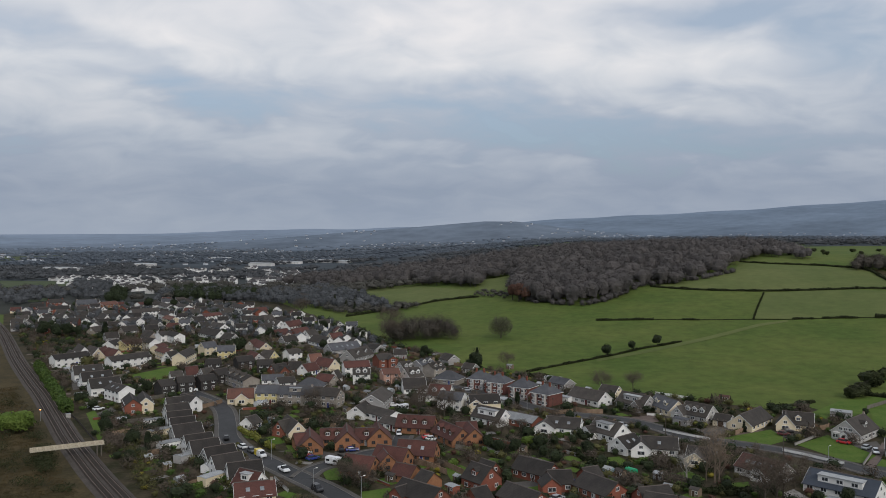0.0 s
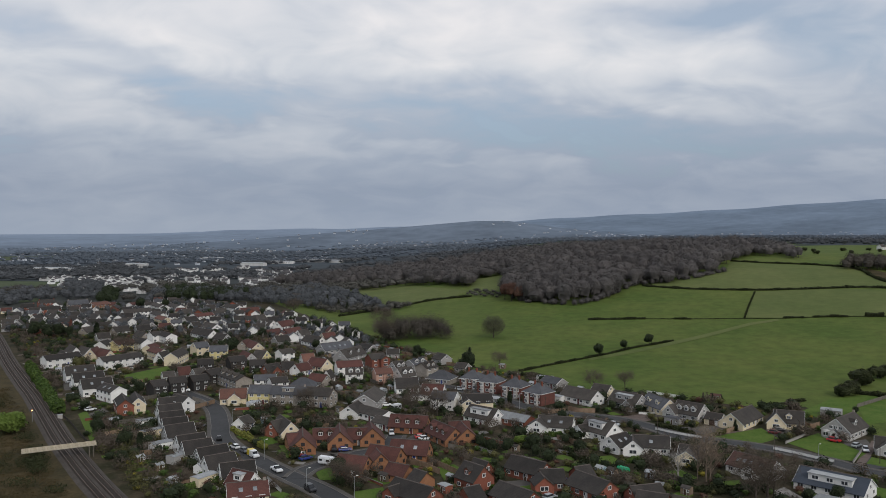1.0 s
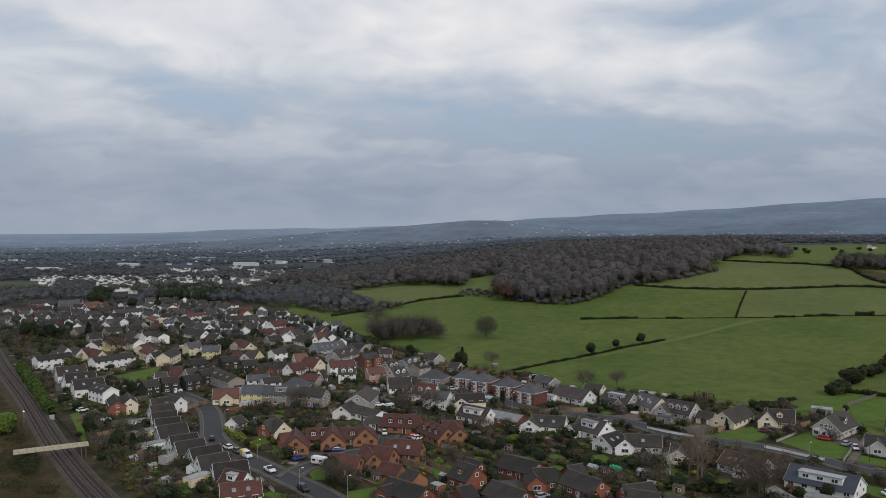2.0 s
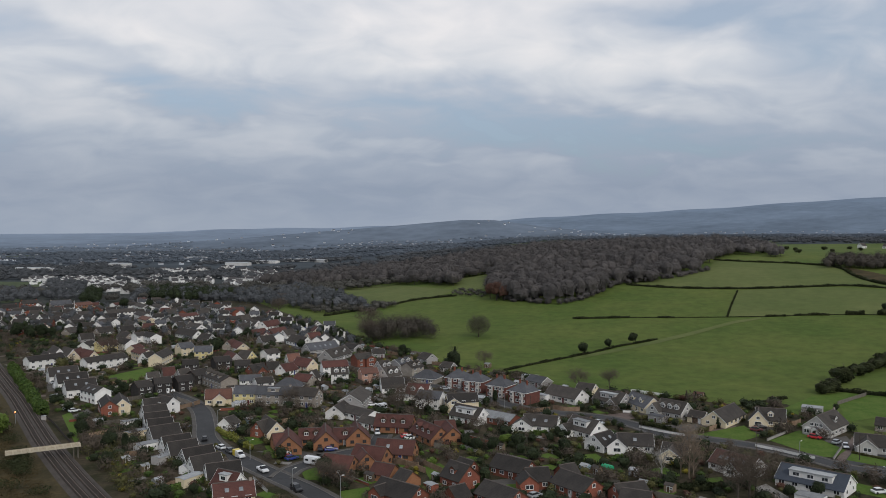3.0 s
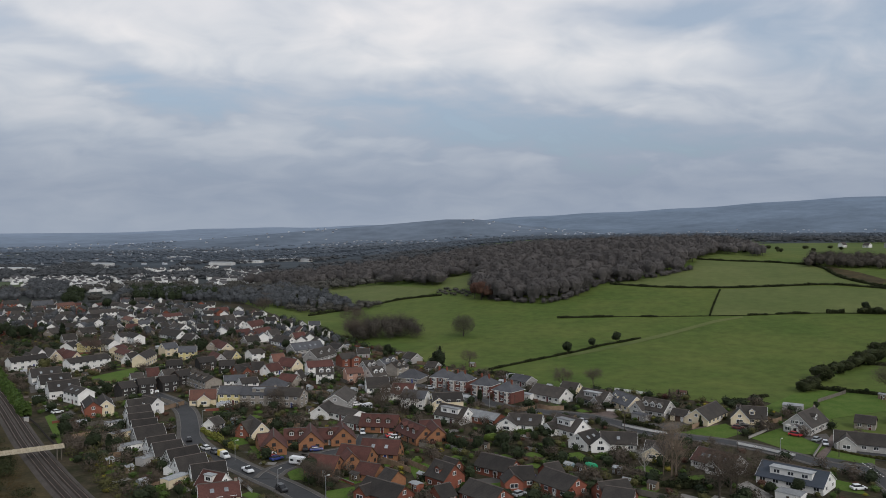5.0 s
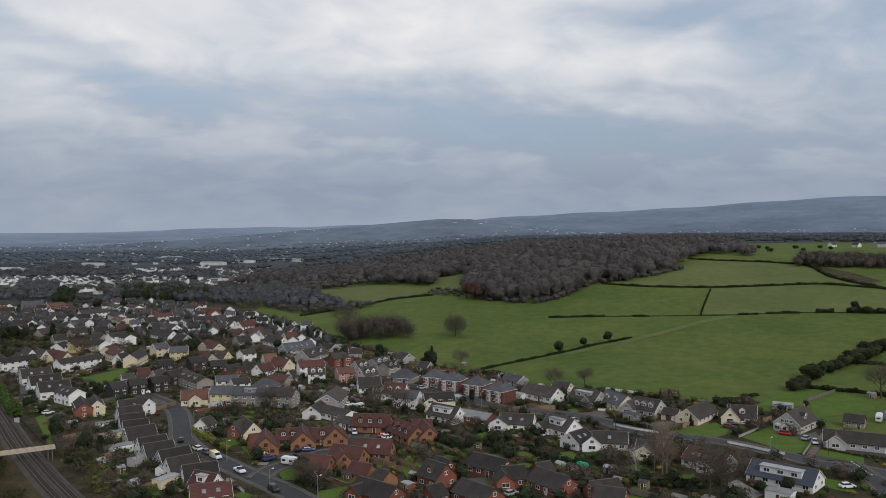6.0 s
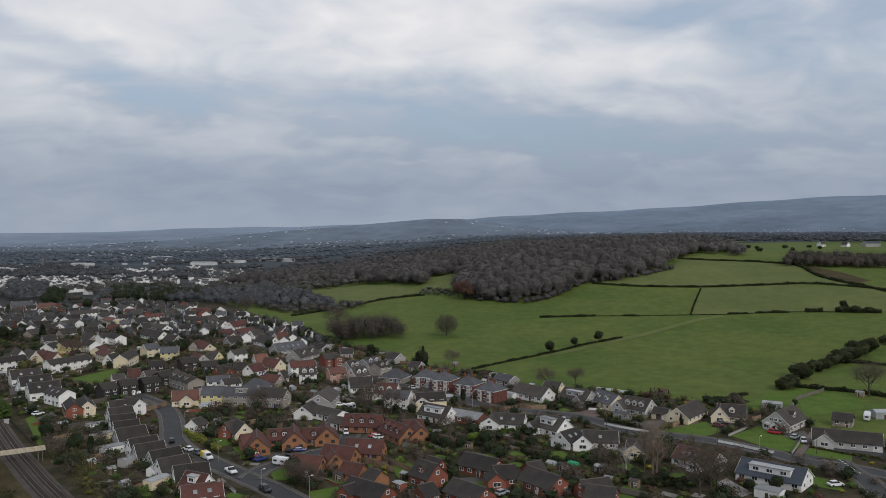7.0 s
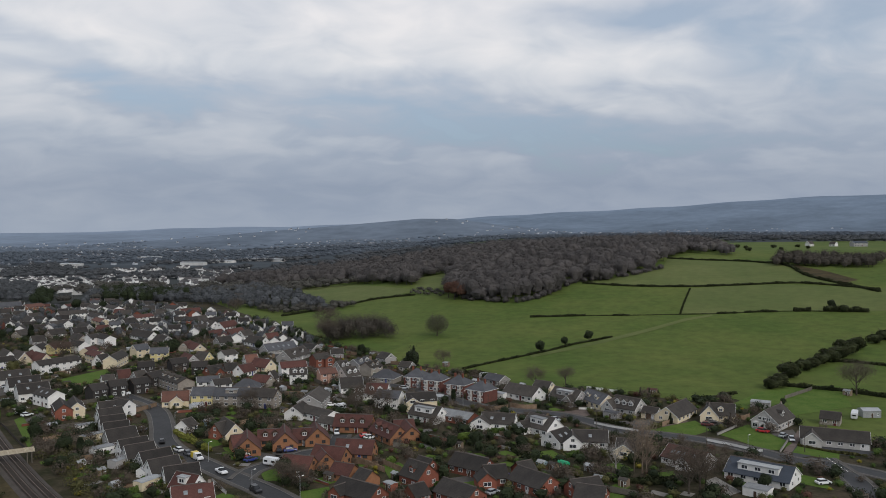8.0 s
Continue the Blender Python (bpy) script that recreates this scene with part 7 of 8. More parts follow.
# ---------------- the far town ----------------
def far_houses(label, outline, gap, seed, turn=None, tall=(5.0, 8.0), long=(8, 14), keep=1.0, roof="far_roof", wall="far_wall"):
    """A district of small gabled houses far off, as one mesh."""
    rng = np.random.default_rng(seed)
    v, f, w = [], [], []
    for x, y in scattered(outline, gap, seed):
        if rng.uniform() > keep:
            continue
        a = radians(turn + rng.normal() * 8 if turn is not None else rng.uniform(0, 180))
        l, d, h = rng.uniform(*long) / 2, rng.uniform(2.7, 3.8), rng.uniform(*tall)
        e = h * 0.62
        z, b = float(land(x, y)), len(v)
        for px, py, pz in ((-l, -d, -1), (l, -d, -1), (l, d, -1), (-l, d, -1), (-l, -d, e), (l, -d, e), (l, d, e), (-l, d, e), (-l, 0, h), (l, 0, h)):
            v.append((x + px * math.cos(a) - py * math.sin(a), y + px * math.sin(a) + py * math.cos(a), z + pz))
        for q, m in (((0, 1, 5, 4), 0), ((2, 3, 7, 6), 0), ((1, 2, 6, 9, 5), 0), ((3, 0, 4, 8, 7), 0), ((4, 5, 9, 8), 1), ((6, 7, 8, 9), 1)):
            f.append(tuple(b + k for k in q)), w.append(m)
    return tagged(sheet("far_houses", v, f, [wall, roof], w), label, "houses", kind="stuff")


def warehouse(x, y, turn, L, W, h, label="long pale industrial shed in the far town"):
    top = tagged(new("warehouse"), label, "warehouse", "industrial sheds")
    top.matrix_basis = pose(x, y, float(land(x, y)), 0, 0, turn)
    part("wall", gable_walls(L, W, h, h * 0.18, "far_wall", -1), top)
    part("roof", gable_roof(L, W, h, h * 0.18, "light_metal", 0.4, 0.25), top)
    return top


far_houses('dense white terraces of the far town', [(-545, 1132), (-444, 968), (-365, 881), (-300, 890), (-360, 1080), (-419, 1184), (-548, 1196)], 13.5, 71, turn=75, tall=(4.0, 6.0), keep=0.55, long=(6, 11))
far_houses('scattered houses of the far town among trees', [(-297, 890), (-204, 893), (-330, 1450), (-470, 1412)], 22, 72, keep=0.7, long=(6, 11), tall=(4.5, 7.0))
far_houses('small far houses beyond the wood', [(-220, 980), (-177, 1020), (-239, 1327), (-293, 1348)], 19, 73, tall=(4.5, 6.5))
# the outer districts get walls already tinted by painted haze
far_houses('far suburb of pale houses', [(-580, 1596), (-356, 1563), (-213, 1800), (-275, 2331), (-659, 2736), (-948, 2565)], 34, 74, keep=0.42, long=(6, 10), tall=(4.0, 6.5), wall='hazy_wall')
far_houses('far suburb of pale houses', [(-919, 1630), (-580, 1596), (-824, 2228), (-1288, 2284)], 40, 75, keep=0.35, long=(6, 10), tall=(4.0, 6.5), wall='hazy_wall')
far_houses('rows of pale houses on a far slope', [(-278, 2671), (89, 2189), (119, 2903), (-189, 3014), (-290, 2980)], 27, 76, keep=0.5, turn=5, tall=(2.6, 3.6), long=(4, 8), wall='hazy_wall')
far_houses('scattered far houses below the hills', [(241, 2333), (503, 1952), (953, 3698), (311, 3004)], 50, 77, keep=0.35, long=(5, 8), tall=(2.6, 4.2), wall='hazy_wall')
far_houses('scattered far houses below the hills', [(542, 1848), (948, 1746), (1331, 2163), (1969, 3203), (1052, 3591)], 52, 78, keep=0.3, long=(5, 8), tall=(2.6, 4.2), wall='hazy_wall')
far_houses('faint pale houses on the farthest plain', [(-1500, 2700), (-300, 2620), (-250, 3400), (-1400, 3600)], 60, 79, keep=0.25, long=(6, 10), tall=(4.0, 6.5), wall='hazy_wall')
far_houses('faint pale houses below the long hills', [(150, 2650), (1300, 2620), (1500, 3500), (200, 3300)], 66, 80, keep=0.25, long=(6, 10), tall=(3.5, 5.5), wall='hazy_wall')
warehouse(-655, 1394, -5, 52, 16, 5.58)
warehouse(-612, 1447, -5, 24, 16, 4.96)
warehouse(-580, 1506, -6, 26, 16, 4.96)
warehouse(-548, 1502, -7, 37, 16, 7.44)
warehouse(-652, 1680, -6, 20, 16, 3.72)
warehouse(-308, 1641, -24, 51, 16, 4.96)
warehouse(-250, 1686, -32, 72, 16, 5.58)
warehouse(-195, 1619, -44, 31, 16, 4.96)
warehouse(-517, 1903, -9, 46, 16, 4.96)
warehouse(-237, 1394, -28, 36, 16, 3.72)
warehouse(-347, 1560, -16, 47, 16, 5.58)
warehouse(-622, 1391, -5, 29, 16, 4.34)
FIELDS = [[(-605, 1113), (-499, 1093), (-442, 977), (-448, 926), (-501, 921)], [(-1183, 2181), (-1027, 2253), (-931, 2030), (-993, 1830)], [(-421, 823), (-402, 828), (-382, 795), (-396, 778)]]
for outline in FIELDS:
    # the fields' dull green includes painted haze
    patch("field", outline, "hazed_field", 0.4, "dull green winter field on the far plain", 40)

TOWN = [[(-527, 1095), (-444, 968), (-365, 881), (-300, 890), (-360, 1080), (-409, 1157), (-535, 1168)], [(-225, 1000), (-181, 1042), (-233, 1292), (-286, 1312)]]
# trees of the plain, thick in belts and thin between houses
rng = np.random.default_rng(81)
spots = []
for d in np.geomspace(850, 2560, 105):
    for a in np.arange(-0.62, 0.75, 9.5 / d * (d / 900) ** 0.75):
        x, y = (d + rng.uniform(-12, 12)) * math.sin(a), (d + rng.uniform(-12, 12)) * math.cos(a)
        if noise.noise(Vector((x / 140, y / 140, 0.3))) + 0.5 * noise.noise(Vector((x / 45, y / 45, 4.0))) > -0.03 and not inside_of(WOOD, x, y) and not (rng.uniform() < 0.62 and any(inside_of(o, x, y) for o in TOWN)) and not any(inside_of(o, x, y) for o in FIELDS) and (a < 0.02 or d > 1320):
            spots.append((x, y))
h = rng.uniform(5, 10.5, len(spots))
dist = np.array([math.hypot(*q) for q in spots])
w = h * rng.uniform(0.5, 0.8, len(spots)) * (1 + dist / 3000)
# farther trees take twig colours with more haze painted in
for low, high, leaf, label in ((0, 1080, "belt_twigs", "bare grey-brown trees at the near edge of the plain"), (1080, 1700, "hazed_mid_wood", "dark bare trees between the far town's houses"), (1700, 9000, "hazed_far_wood", "hazy bare trees scattered over the plain")):
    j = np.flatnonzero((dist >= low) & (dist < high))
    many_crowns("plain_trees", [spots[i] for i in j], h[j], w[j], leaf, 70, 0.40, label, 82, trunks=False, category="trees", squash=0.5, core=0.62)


def far_clumps(label, d0, d1, count, leaf, seed, a0=-0.62, a1=0.62):
    """Low lumpy clumps of trees and hedgerows on the farthest land, drawn out along the contours."""
    rng = np.random.default_rng(seed)
    v, f = [], []
    for _ in range(count):
        d, a = rng.uniform(d0, d1), rng.uniform(a0, a1)
        x, y = d * math.sin(a), d * math.cos(a)
        if noise.noise(Vector((x / 260, y / 200, 2.3))) < -0.12 or (d > 2950 and -0.27 < a < 0.22):
            continue
        w, g = dome(rng, rng.uniform(3, 7.5), rng.uniform(2.5, 4.5), float(land(x, y)) + 1.0, 0, 0, -0.5, 7)
        long = rng.uniform(1.0, 2.2)
        f += [tuple(k + len(v) for k in q) for q in g]
        v += [(x + p[0] * long, y + p[1], p[2]) for p in w]
    return tagged(sheet("far_trees", v, f, [leaf], smooth=True), label, "trees", kind="stuff")


# clump colours have the distance haze mixed in
far_clumps("hazy clumps and hedgerows on the far plain", 2400, 2850, 2400, "hazed_far_wood", 84)
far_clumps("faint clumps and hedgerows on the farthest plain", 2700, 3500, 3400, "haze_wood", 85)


# ---------------- vehicles, footbridge, lamps, walls and small things ----------------
def car_meshes(kind, paint):
    """Body, glass house and wheel of a car, van or pick-up, nose to +x."""
    key = (kind, paint)
    if key in KEPT:
        return KEPT[key]
    shapes = {
        "car": (4.3, 1.75, [(-2.15, 0.55, 0.85), (-2.0, 0.3, 0.95), (-1.1, 0.25, 0.95), (0.75, 0.25, 0.92), (1.9, 0.3, 0.78), (2.15, 0.45, 0.65)], (-1.75, 1.0, 0.92, 1.45)),
        "suv": (4.6, 1.9, [(-2.3, 0.6, 1.0), (-2.2, 0.35, 1.08), (-1.1, 0.3, 1.08), (0.9, 0.3, 1.06), (2.05, 0.35, 0.95), (2.3, 0.5, 0.75)], (-2.15, 1.1, 1.05, 1.75)),
        "van": (4.9, 1.95, [(-2.45, 0.35, 2.0), (-2.4, 0.3, 2.05), (0.6, 0.3, 2.05), (1.5, 0.3, 1.2), (2.35, 0.35, 1.0), (2.45, 0.45, 0.8)], (0.55, 1.5, 1.15, 1.98)),
        "pickup": (5.1, 1.9, [(-2.55, 0.55, 0.95), (-2.5, 0.45, 1.0), (-0.4, 0.35, 1.0), (1.1, 0.35, 1.05), (2.4, 0.4, 0.95), (2.55, 0.5, 0.75)], (-0.5, 1.2, 1.0, 1.7)),
    }
    L, W, rows, (g0, g1, gz, gt) = shapes[kind]

    def loft(bm, sections, mat=0):
        rings_ = []
        for x, z0, z1, half, top in sections:
            rings_.append([bm.verts.new(q) for q in ((x, -half, z0), (x, -half, (z0 + z1) / 2), (x, -top, z1), (x, top, z1), (x, half, (z0 + z1) / 2), (x, half, z0))])
        for a, b in zip(rings_, rings_[1:]):
            for i in range(6):
                bm.faces.new((a[i], a[(i + 1) % 6], b[(i + 1) % 6], b[i])).material_index = mat
        bm.faces.new(rings_[0][::-1]), bm.faces.new(rings_[-1])
        bmesh.ops.recalc_face_normals(bm, faces=bm.faces)

    def body(bm):
        loft(bm, [(x, a, b, W / 2 * (0.9 if i in (0, len(rows) - 1) else 1), W / 2 * 0.88) for i, (x, a, b) in enumerate(rows)])

    def cabin(bm):
        h = W / 2 * 0.86
        loft(bm, [(g0, gz - 0.05, gz + 0.05, h, h), (g0 + 0.35, gz - 0.05, gt - 0.02, h, h * 0.84), (g1 - 0.75, gz - 0.05, gt - 0.02, h, h * 0.84), (g1, gz - 0.05, gz + 0.05, h, h)])

    def roof(bm):
        h = W / 2 * 0.72
        box(bm, g0 + 0.3, -h, gt - 0.05, max(g1 - 0.75, g0 + 0.6), h, gt + 0.03)

    def wheel(bm):
        bmesh.ops.create_cone(bm, cap_ends=True, segments=14, radius1=0.33, radius2=0.33, depth=0.22, matrix=Matrix.Rotation(radians(90), 4, "X"))
    me = [bm_mesh("body", body, [paint]), bm_mesh("windows", cabin, ["car_glass"]), bm_mesh("roof_panel", roof, [paint]), KEPT.get("wheel") or bm_mesh("wheel", wheel, ["tyre"])]
    KEPT["wheel"] = me[3]
    KEPT[key] = me, L, W
    return KEPT[key]


def car(x, y, turn, paint, label, kind="car"):
    (body, cabin, roof, wheel), L, W = car_meshes(kind, paint)
    top = tagged(new("van" if kind == "van" else ("pickup_truck" if kind == "pickup" else "car")), label, "van" if kind == "van" else "car")
    top.matrix_basis = pose(x, y, float(land(x, y)) + 0.18, 0, 0, turn)
    part("body", body, top), part("window_glass", cabin, top), part("roof_panel", roof, top)
    for a in (-0.31, 0.31):
        for b in (-1, 1):
            part("wheel", wheel, top, pose(a * L, b * (W / 2 - 0.1), 0.33))
    return top


def yellow_back(van):
    """A yellow rear body on a white van."""
    part("rear_panel", bm_mesh("rear_panel", lambda bm: box(bm, -2.5, -0.99, 0.4, -0.9, 0.99, 2.1), ["paint_yellow"]), van, None, "bright yellow rear body")


def caravan(x, y, turn, label, L=5.2, name="caravan", category="caravan"):
    """A touring caravan or motorhome: rounded box body, dark windows, wheels."""
    top = tagged(new(name), label, category)
    top.matrix_basis = pose(x, y, float(land(x, y)) + 0.12, 0, 0, turn)

    def body(bm):
        box(bm, -L / 2, -1.1, 0.45, L / 2, 1.1, 2.55)
        bmesh.ops.bevel(bm, geom=bm.edges[:], offset=0.28, segments=2, affect="EDGES")
    part("body", bm_mesh("body", body, ["paint_white"]), top)
    pane = bm_mesh("window", lambda bm: box(bm, -0.6, -0.015, -0.28, 0.6, 0.015, 0.28), ["car_glass"])
    for a in (-L * 0.26, L * 0.24):
        part("window", pane, top, pose(a, -1.11, 1.65)), part("window", pane, top, pose(a, 1.11, 1.65))
    for e in (-1, 1):
        part("window", pane, top, pose(e * (L / 2 + 0.005), 0, 1.75, 0, 0, 90))
    for b in (-1, 1):
        part("wheel", KEPT["wheel"], top, pose(0, b * 0.95, 0.33))
        if L > 6:
            part("wheel", KEPT["wheel"], top, pose(L * 0.36, b * 0.95, 0.33))
    part("drawbar", bm_mesh("drawbar", lambda bm: box(bm, 0, -0.06, 0.4, 1.2, 0.06, 0.5), ["post_metal"]), top, pose(L / 2 - 0.2, 0, 0))
    return top


def lamp_post(x, y, turn=0.0, tall=6.0):
    top = tagged(new("street_lamp"), "slim grey metal street lamp beside the road", "street lamp", "street lamps")
    top.matrix_basis = pose(x, y, float(land(x, y)), 0, 0, turn)
    v, f = [], []
    tube(v, f, (0, 0, 0), (0, 0, tall), 0.09, 0.06, 8)
    sheet("post", v, f, ["post_metal"], parent=top)
    v, f = [], []
    tube(v, f, (0, 0, tall), (0.8, 0, tall + 0.15), 0.05, 0.04, 6)
    sheet("arm", v, f, ["post_metal"], parent=top)
    part("lantern", bm_mesh("lantern", lambda bm: box(bm, 0.6, -0.12, tall + 0.06, 1.15, 0.12, tall + 0.22), ["lamp_glass"]), top)
    return top


def pole_line(spots):
    for x, y in spots:
        top = tagged(new("telegraph_pole"), "brown wooden telegraph pole among the houses", "pole", "telegraph poles")
        top.matrix_basis = pose(x, y, float(land(x, y)))
        v, f = [], []
        tube(v, f, (0, 0, 0), (0, 0, 7.5), 0.13, 0.09, 7)
        sheet("post", v, f, ["bark"], parent=top)
        part("crossarm", bm_mesh("crossarm", lambda bm: box(bm, -0.5, -0.05, 7.0, 0.5, 0.05, 7.12), ["bark"]), top)


def barrier(points, height, thick, mat, label, name="garden_wall", posts=0.0):
    """A wall or a fence along a line, with a coping or posts."""
    line = smooth_line(points, 1.5)
    top = tagged(new(name), label, "fence" if "fence" in name else "wall")
    h = thick / 2
    ribbon("panel", line, [(-h, -0.2), (-h, height), (h, height), (h, -0.2)], [mat], parent=top)
    if posts:
        me = bm_mesh("post", lambda bm: box(bm, -0.07, -0.07, -0.2, 0.07, 0.07, height + 0.15), [mat])
        run = 0.0
        for a, b in zip(line, line[1:]):
            run += float(np.linalg.norm(b - a))
            if run > posts:
                run = 0.0
                part("post", me, top, pose(b[0], b[1], float(land(*b))))
    else:
        z = height + 0.002
        ribbon("coping", line, [(-h - 0.05, z), (-h - 0.05, z + 0.07), (h + 0.05, z + 0.07), (h + 0.05, z)], ["kerb"], parent=top)
    return top


def shed(x, y, turn, L, W, eave, rise, wall, roof, label, name="shed", glazed=False):
    top = tagged(new(name), label, "conservatory" if glazed else "shed")
    top.matrix_basis = pose(x, y, float(land(x, y)), 0, 0, turn)
    part("wall", gable_walls(L, W, eave, rise, wall, -0.3), top)
    part("roof", gable_roof(L, W, eave, max(rise, 0.12), roof, 0.15, 0.06), top)
    if L > 1.8:
        part("door", door_mesh("brown_frame"), top, pose(0, -W / 2 - 0.01, -0.1) @ Matrix.Diagonal((0.85, 1, 0.85, 1)))
        part("window", window_mesh(0.7, 0.7), top, pose(L * 0.32, -W / 2, 0.9))
    return top


def footbridge(a, b, z):
    """A long pale footbridge with solid parapets over the railway."""
    a, b = Vector((*a, 0)), Vector((*b, 0))
    L = (b - a).length
    mid = (a + b) / 2
    top = tagged(new("footbridge"), "pale weathered footbridge with panelled parapets over the railway", "bridge")
    top.matrix_basis = pose(mid.x, mid.y, 0, 0, 0, math.degrees(math.atan2(b.y - a.y, b.x - a.x)))
    part("deck", bm_mesh("deck", lambda bm: box(bm, -L / 2, -1.0, z - 0.35, L / 2, 1.0, z), ["bridge_paint"]), top)
    k = int(L / 2.2)
    panel = bm_mesh("parapet_panel", lambda bm: box(bm, -L / k / 2 + 0.06, -0.03, z - 0.22, L / k / 2 - 0.06, 0.03, z + 0.60), ["bridge_paint"])
    post = bm_mesh("post", lambda bm: box(bm, -0.07, -0.08, z - 0.4, 0.07, 0.08, z + 0.68), ["bridge_paint"])
    for s in (-1, 1):
        for i in range(k):
            part("parapet_panel", panel, top, pose((i + 0.5) * L / k - L / 2, s * 1.02, 0))
        for i in range(k + 1):
            part("post", post, top, pose(i * L / k - L / 2, s * 1.05, 0))
        part("top_rail", bm_mesh("top_rail", lambda bm: box(bm, -L / 2, -0.06, z + 0.60, L / 2, 0.06, z + 0.66), ["bridge_paint"]), top, pose(0, s * 1.02, 0))
    pier = bm_mesh("pier", lambda bm: box(bm, -0.11, -0.11, -0.5, 0.11, 0.11, z - 0.35), ["pier_steel"])
    for x in (L / 2 - 1.9, L / 2 - 0.7):
        for s in (-0.7, 0.7):
            part("pier", pier, top, pose(x, s, 0))
    return top


def signal_post(x, y):
    top = tagged(new("railway_signal"), "railway signal post with a lit amber lamp", "signal")
    top.matrix_basis = pose(x, y, float(land(x, y)))
    v, f = [], []
    tube(v, f, (0, 0, 0), (0, 0, 4.2), 0.08, 0.07, 6)
    sheet("post", v, f, ["post_metal"], parent=top)
    part("head", bm_mesh("head", lambda bm: box(bm, -0.3, -0.1, 3.6, 0.3, 0.15, 4.9), ["paint_black"]), top)
    lit = bpy.data.materials.new("amber_light")
    lit.use_nodes = True
    e = lit.node_tree.nodes["Principled BSDF"]
    e.inputs["Emission Color"].default_value, e.inputs["Emission Strength"].default_value = (1.0, 0.36, 0.04, 1), 2.6
    MATS["amber_light"] = lit

    def lens(bm):
        bmesh.ops.create_uvsphere(bm, u_segments=12, v_segments=8, radius=0.26)
    part("lamp", bm_mesh("lamp", lens, ["amber_light"]), top, pose(0, -0.16, 4.25))
    return top


def marks(line, side, dash, gap, width, label, lift=0.17):
    """Painted dashes along a road, each a piece of its own."""
    top = tagged(new("road_marking"), label, "road marking", kind="structure")
    fine = smooth_line(line[::2], 0.5)
    s = sideways(fine)
    step = dash + gap
    for i in range(0, int(len(fine) * 0.5 / step)):
        q = fine[int(i * step / 0.5)]
        u = s[int(i * step / 0.5)]
        a = np.array([-u[1], u[0]])
        c = [q + u * (side + w) + a * l for l, w in ((0, -width / 2), (dash, -width / 2), (dash, width / 2), (0, width / 2))]
        sheet("dash", [(*p, float(land(*p)) + lift) for p in c], [(0, 1, 2, 3)], ["road_paint"], parent=top)
    return top


car(-33.2, 214.1, -57, 'paint_black', 'black off-road car driving on the village road', 'suv')
car(-45.5, 231.8, -56, 'paint_white', 'white pickup truck driving on the village road', 'pickup')
car(-55.5, 246.7, -52, 'paint_white', 'yellow and white van parked at the kerb', 'van')
car(-63.5, 256.6, 130, 'paint_white', 'white car driving on the village road')
car(-71.3, 267.2, 105, 'paint_black', 'dark car driving up the village road')
car(-82.2, 284.4, 73, 'paint_grey', 'dark grey car parked on a drive')
car(-59.4, 251.8, -53, 'paint_grey', 'grey car parked behind a van')
car(-42.4, 249.8, -40, 'paint_white', 'white van parked before a brick house', 'van')
car(-42.2, 246.7, 15, 'paint_red', 'red car parked beside a white van')
car(-39.1, 243.5, 44, 'paint_blue', 'blue car parked at the close entrance')
car(-31.7, 253.1, 97, 'paint_black', 'black car parked before a garage')
car(-28.3, 253.0, 15, 'paint_blue', 'dark blue car parked before a brick house')
car(-14.9, 273.4, -84, 'paint_white', 'white car parked in the brick close')
car(-4.9, 268.4, 17, 'paint_red', 'red car parked in the brick close')
car(-3.5, 266.2, 24, 'paint_white', 'white car parked in the brick close')
car(129.5, 262.1, -45, 'paint_red', 'red car parked on the grass before a grey house')
car(133.4, 255.5, 41, 'paint_silver', 'silver car parked on a brown drive')
car(133.8, 250.7, -111, 'paint_white', 'white car parked on a drive')
car(114.5, 272.7, -24, 'paint_dark_red', 'dark red car parked on a drive')
car(117.7, 276.5, -3, 'paint_black', 'black car parked on a drive')
car(119.7, 206.8, 7, 'paint_white', 'white car parked before a bungalow')
car(-19.4, 317.7, 19, 'paint_white', 'white car parked behind the terrace')
car(-20.2, 330.4, 24, 'paint_silver', 'silver car parked behind the terrace')
car(29.2, 206.8, 40, 'paint_silver', 'silver car parked in a forecourt')
car(34.5, 220.8, 62, 'paint_blue', 'blue car parked beside a bungalow')
car(-135.9, 315.3, 24, 'paint_silver', 'silver car parked near the railway')
car(-132.1, 311.3, 50, 'paint_white', 'white car parked near the railway')
car(-171.6, 381.8, 48, 'paint_white', 'white van parked by the terraces', 'van')
car(-165.0, 369.1, 47, 'paint_silver', 'silver car parked by the terraces')
car(-158.4, 358.5, 45, 'paint_white', 'white van parked by the terraces', 'van')
car(-107.4, 347.4, 18, 'paint_white', 'white van parked beside the dark terrace', 'van')
car(-167.8, 349.2, -61, 'paint_white', 'white car parked near the hedge')
car(-4.1, 337.5, 24, 'paint_white', 'white car parked by a house')
car(10.4, 348.8, -3, 'paint_silver', 'silver car parked by a house')
car(-26.3, 335.2, 24, 'paint_white', 'white car parked by a house')
car(32.6, 295.0, -27, 'paint_grey', 'grey car parked on a drive')
car(63.0, 284.9, -51, 'paint_silver', 'silver car parked on a drive')
shed(-137.6, 298.1, 30, 1.6, 1.0, 1.7, 0.1, "wall_block", "flat_felt", "pale grey equipment cabinet beside the railway", "equipment_cabinet")
caravan(-32.1, 237.9, -30, 'white touring caravan with dark windows on a drive', 5.2)
caravan(-15.1, 310.4, 45, 'small white touring caravan on grass', 4)
caravan(172.2, 278.7, 56, 'large white motorhome parked on garden grass', 7.5, name='motorhome', category='motorhome')
yellow_back(bpy.data.objects["van"])
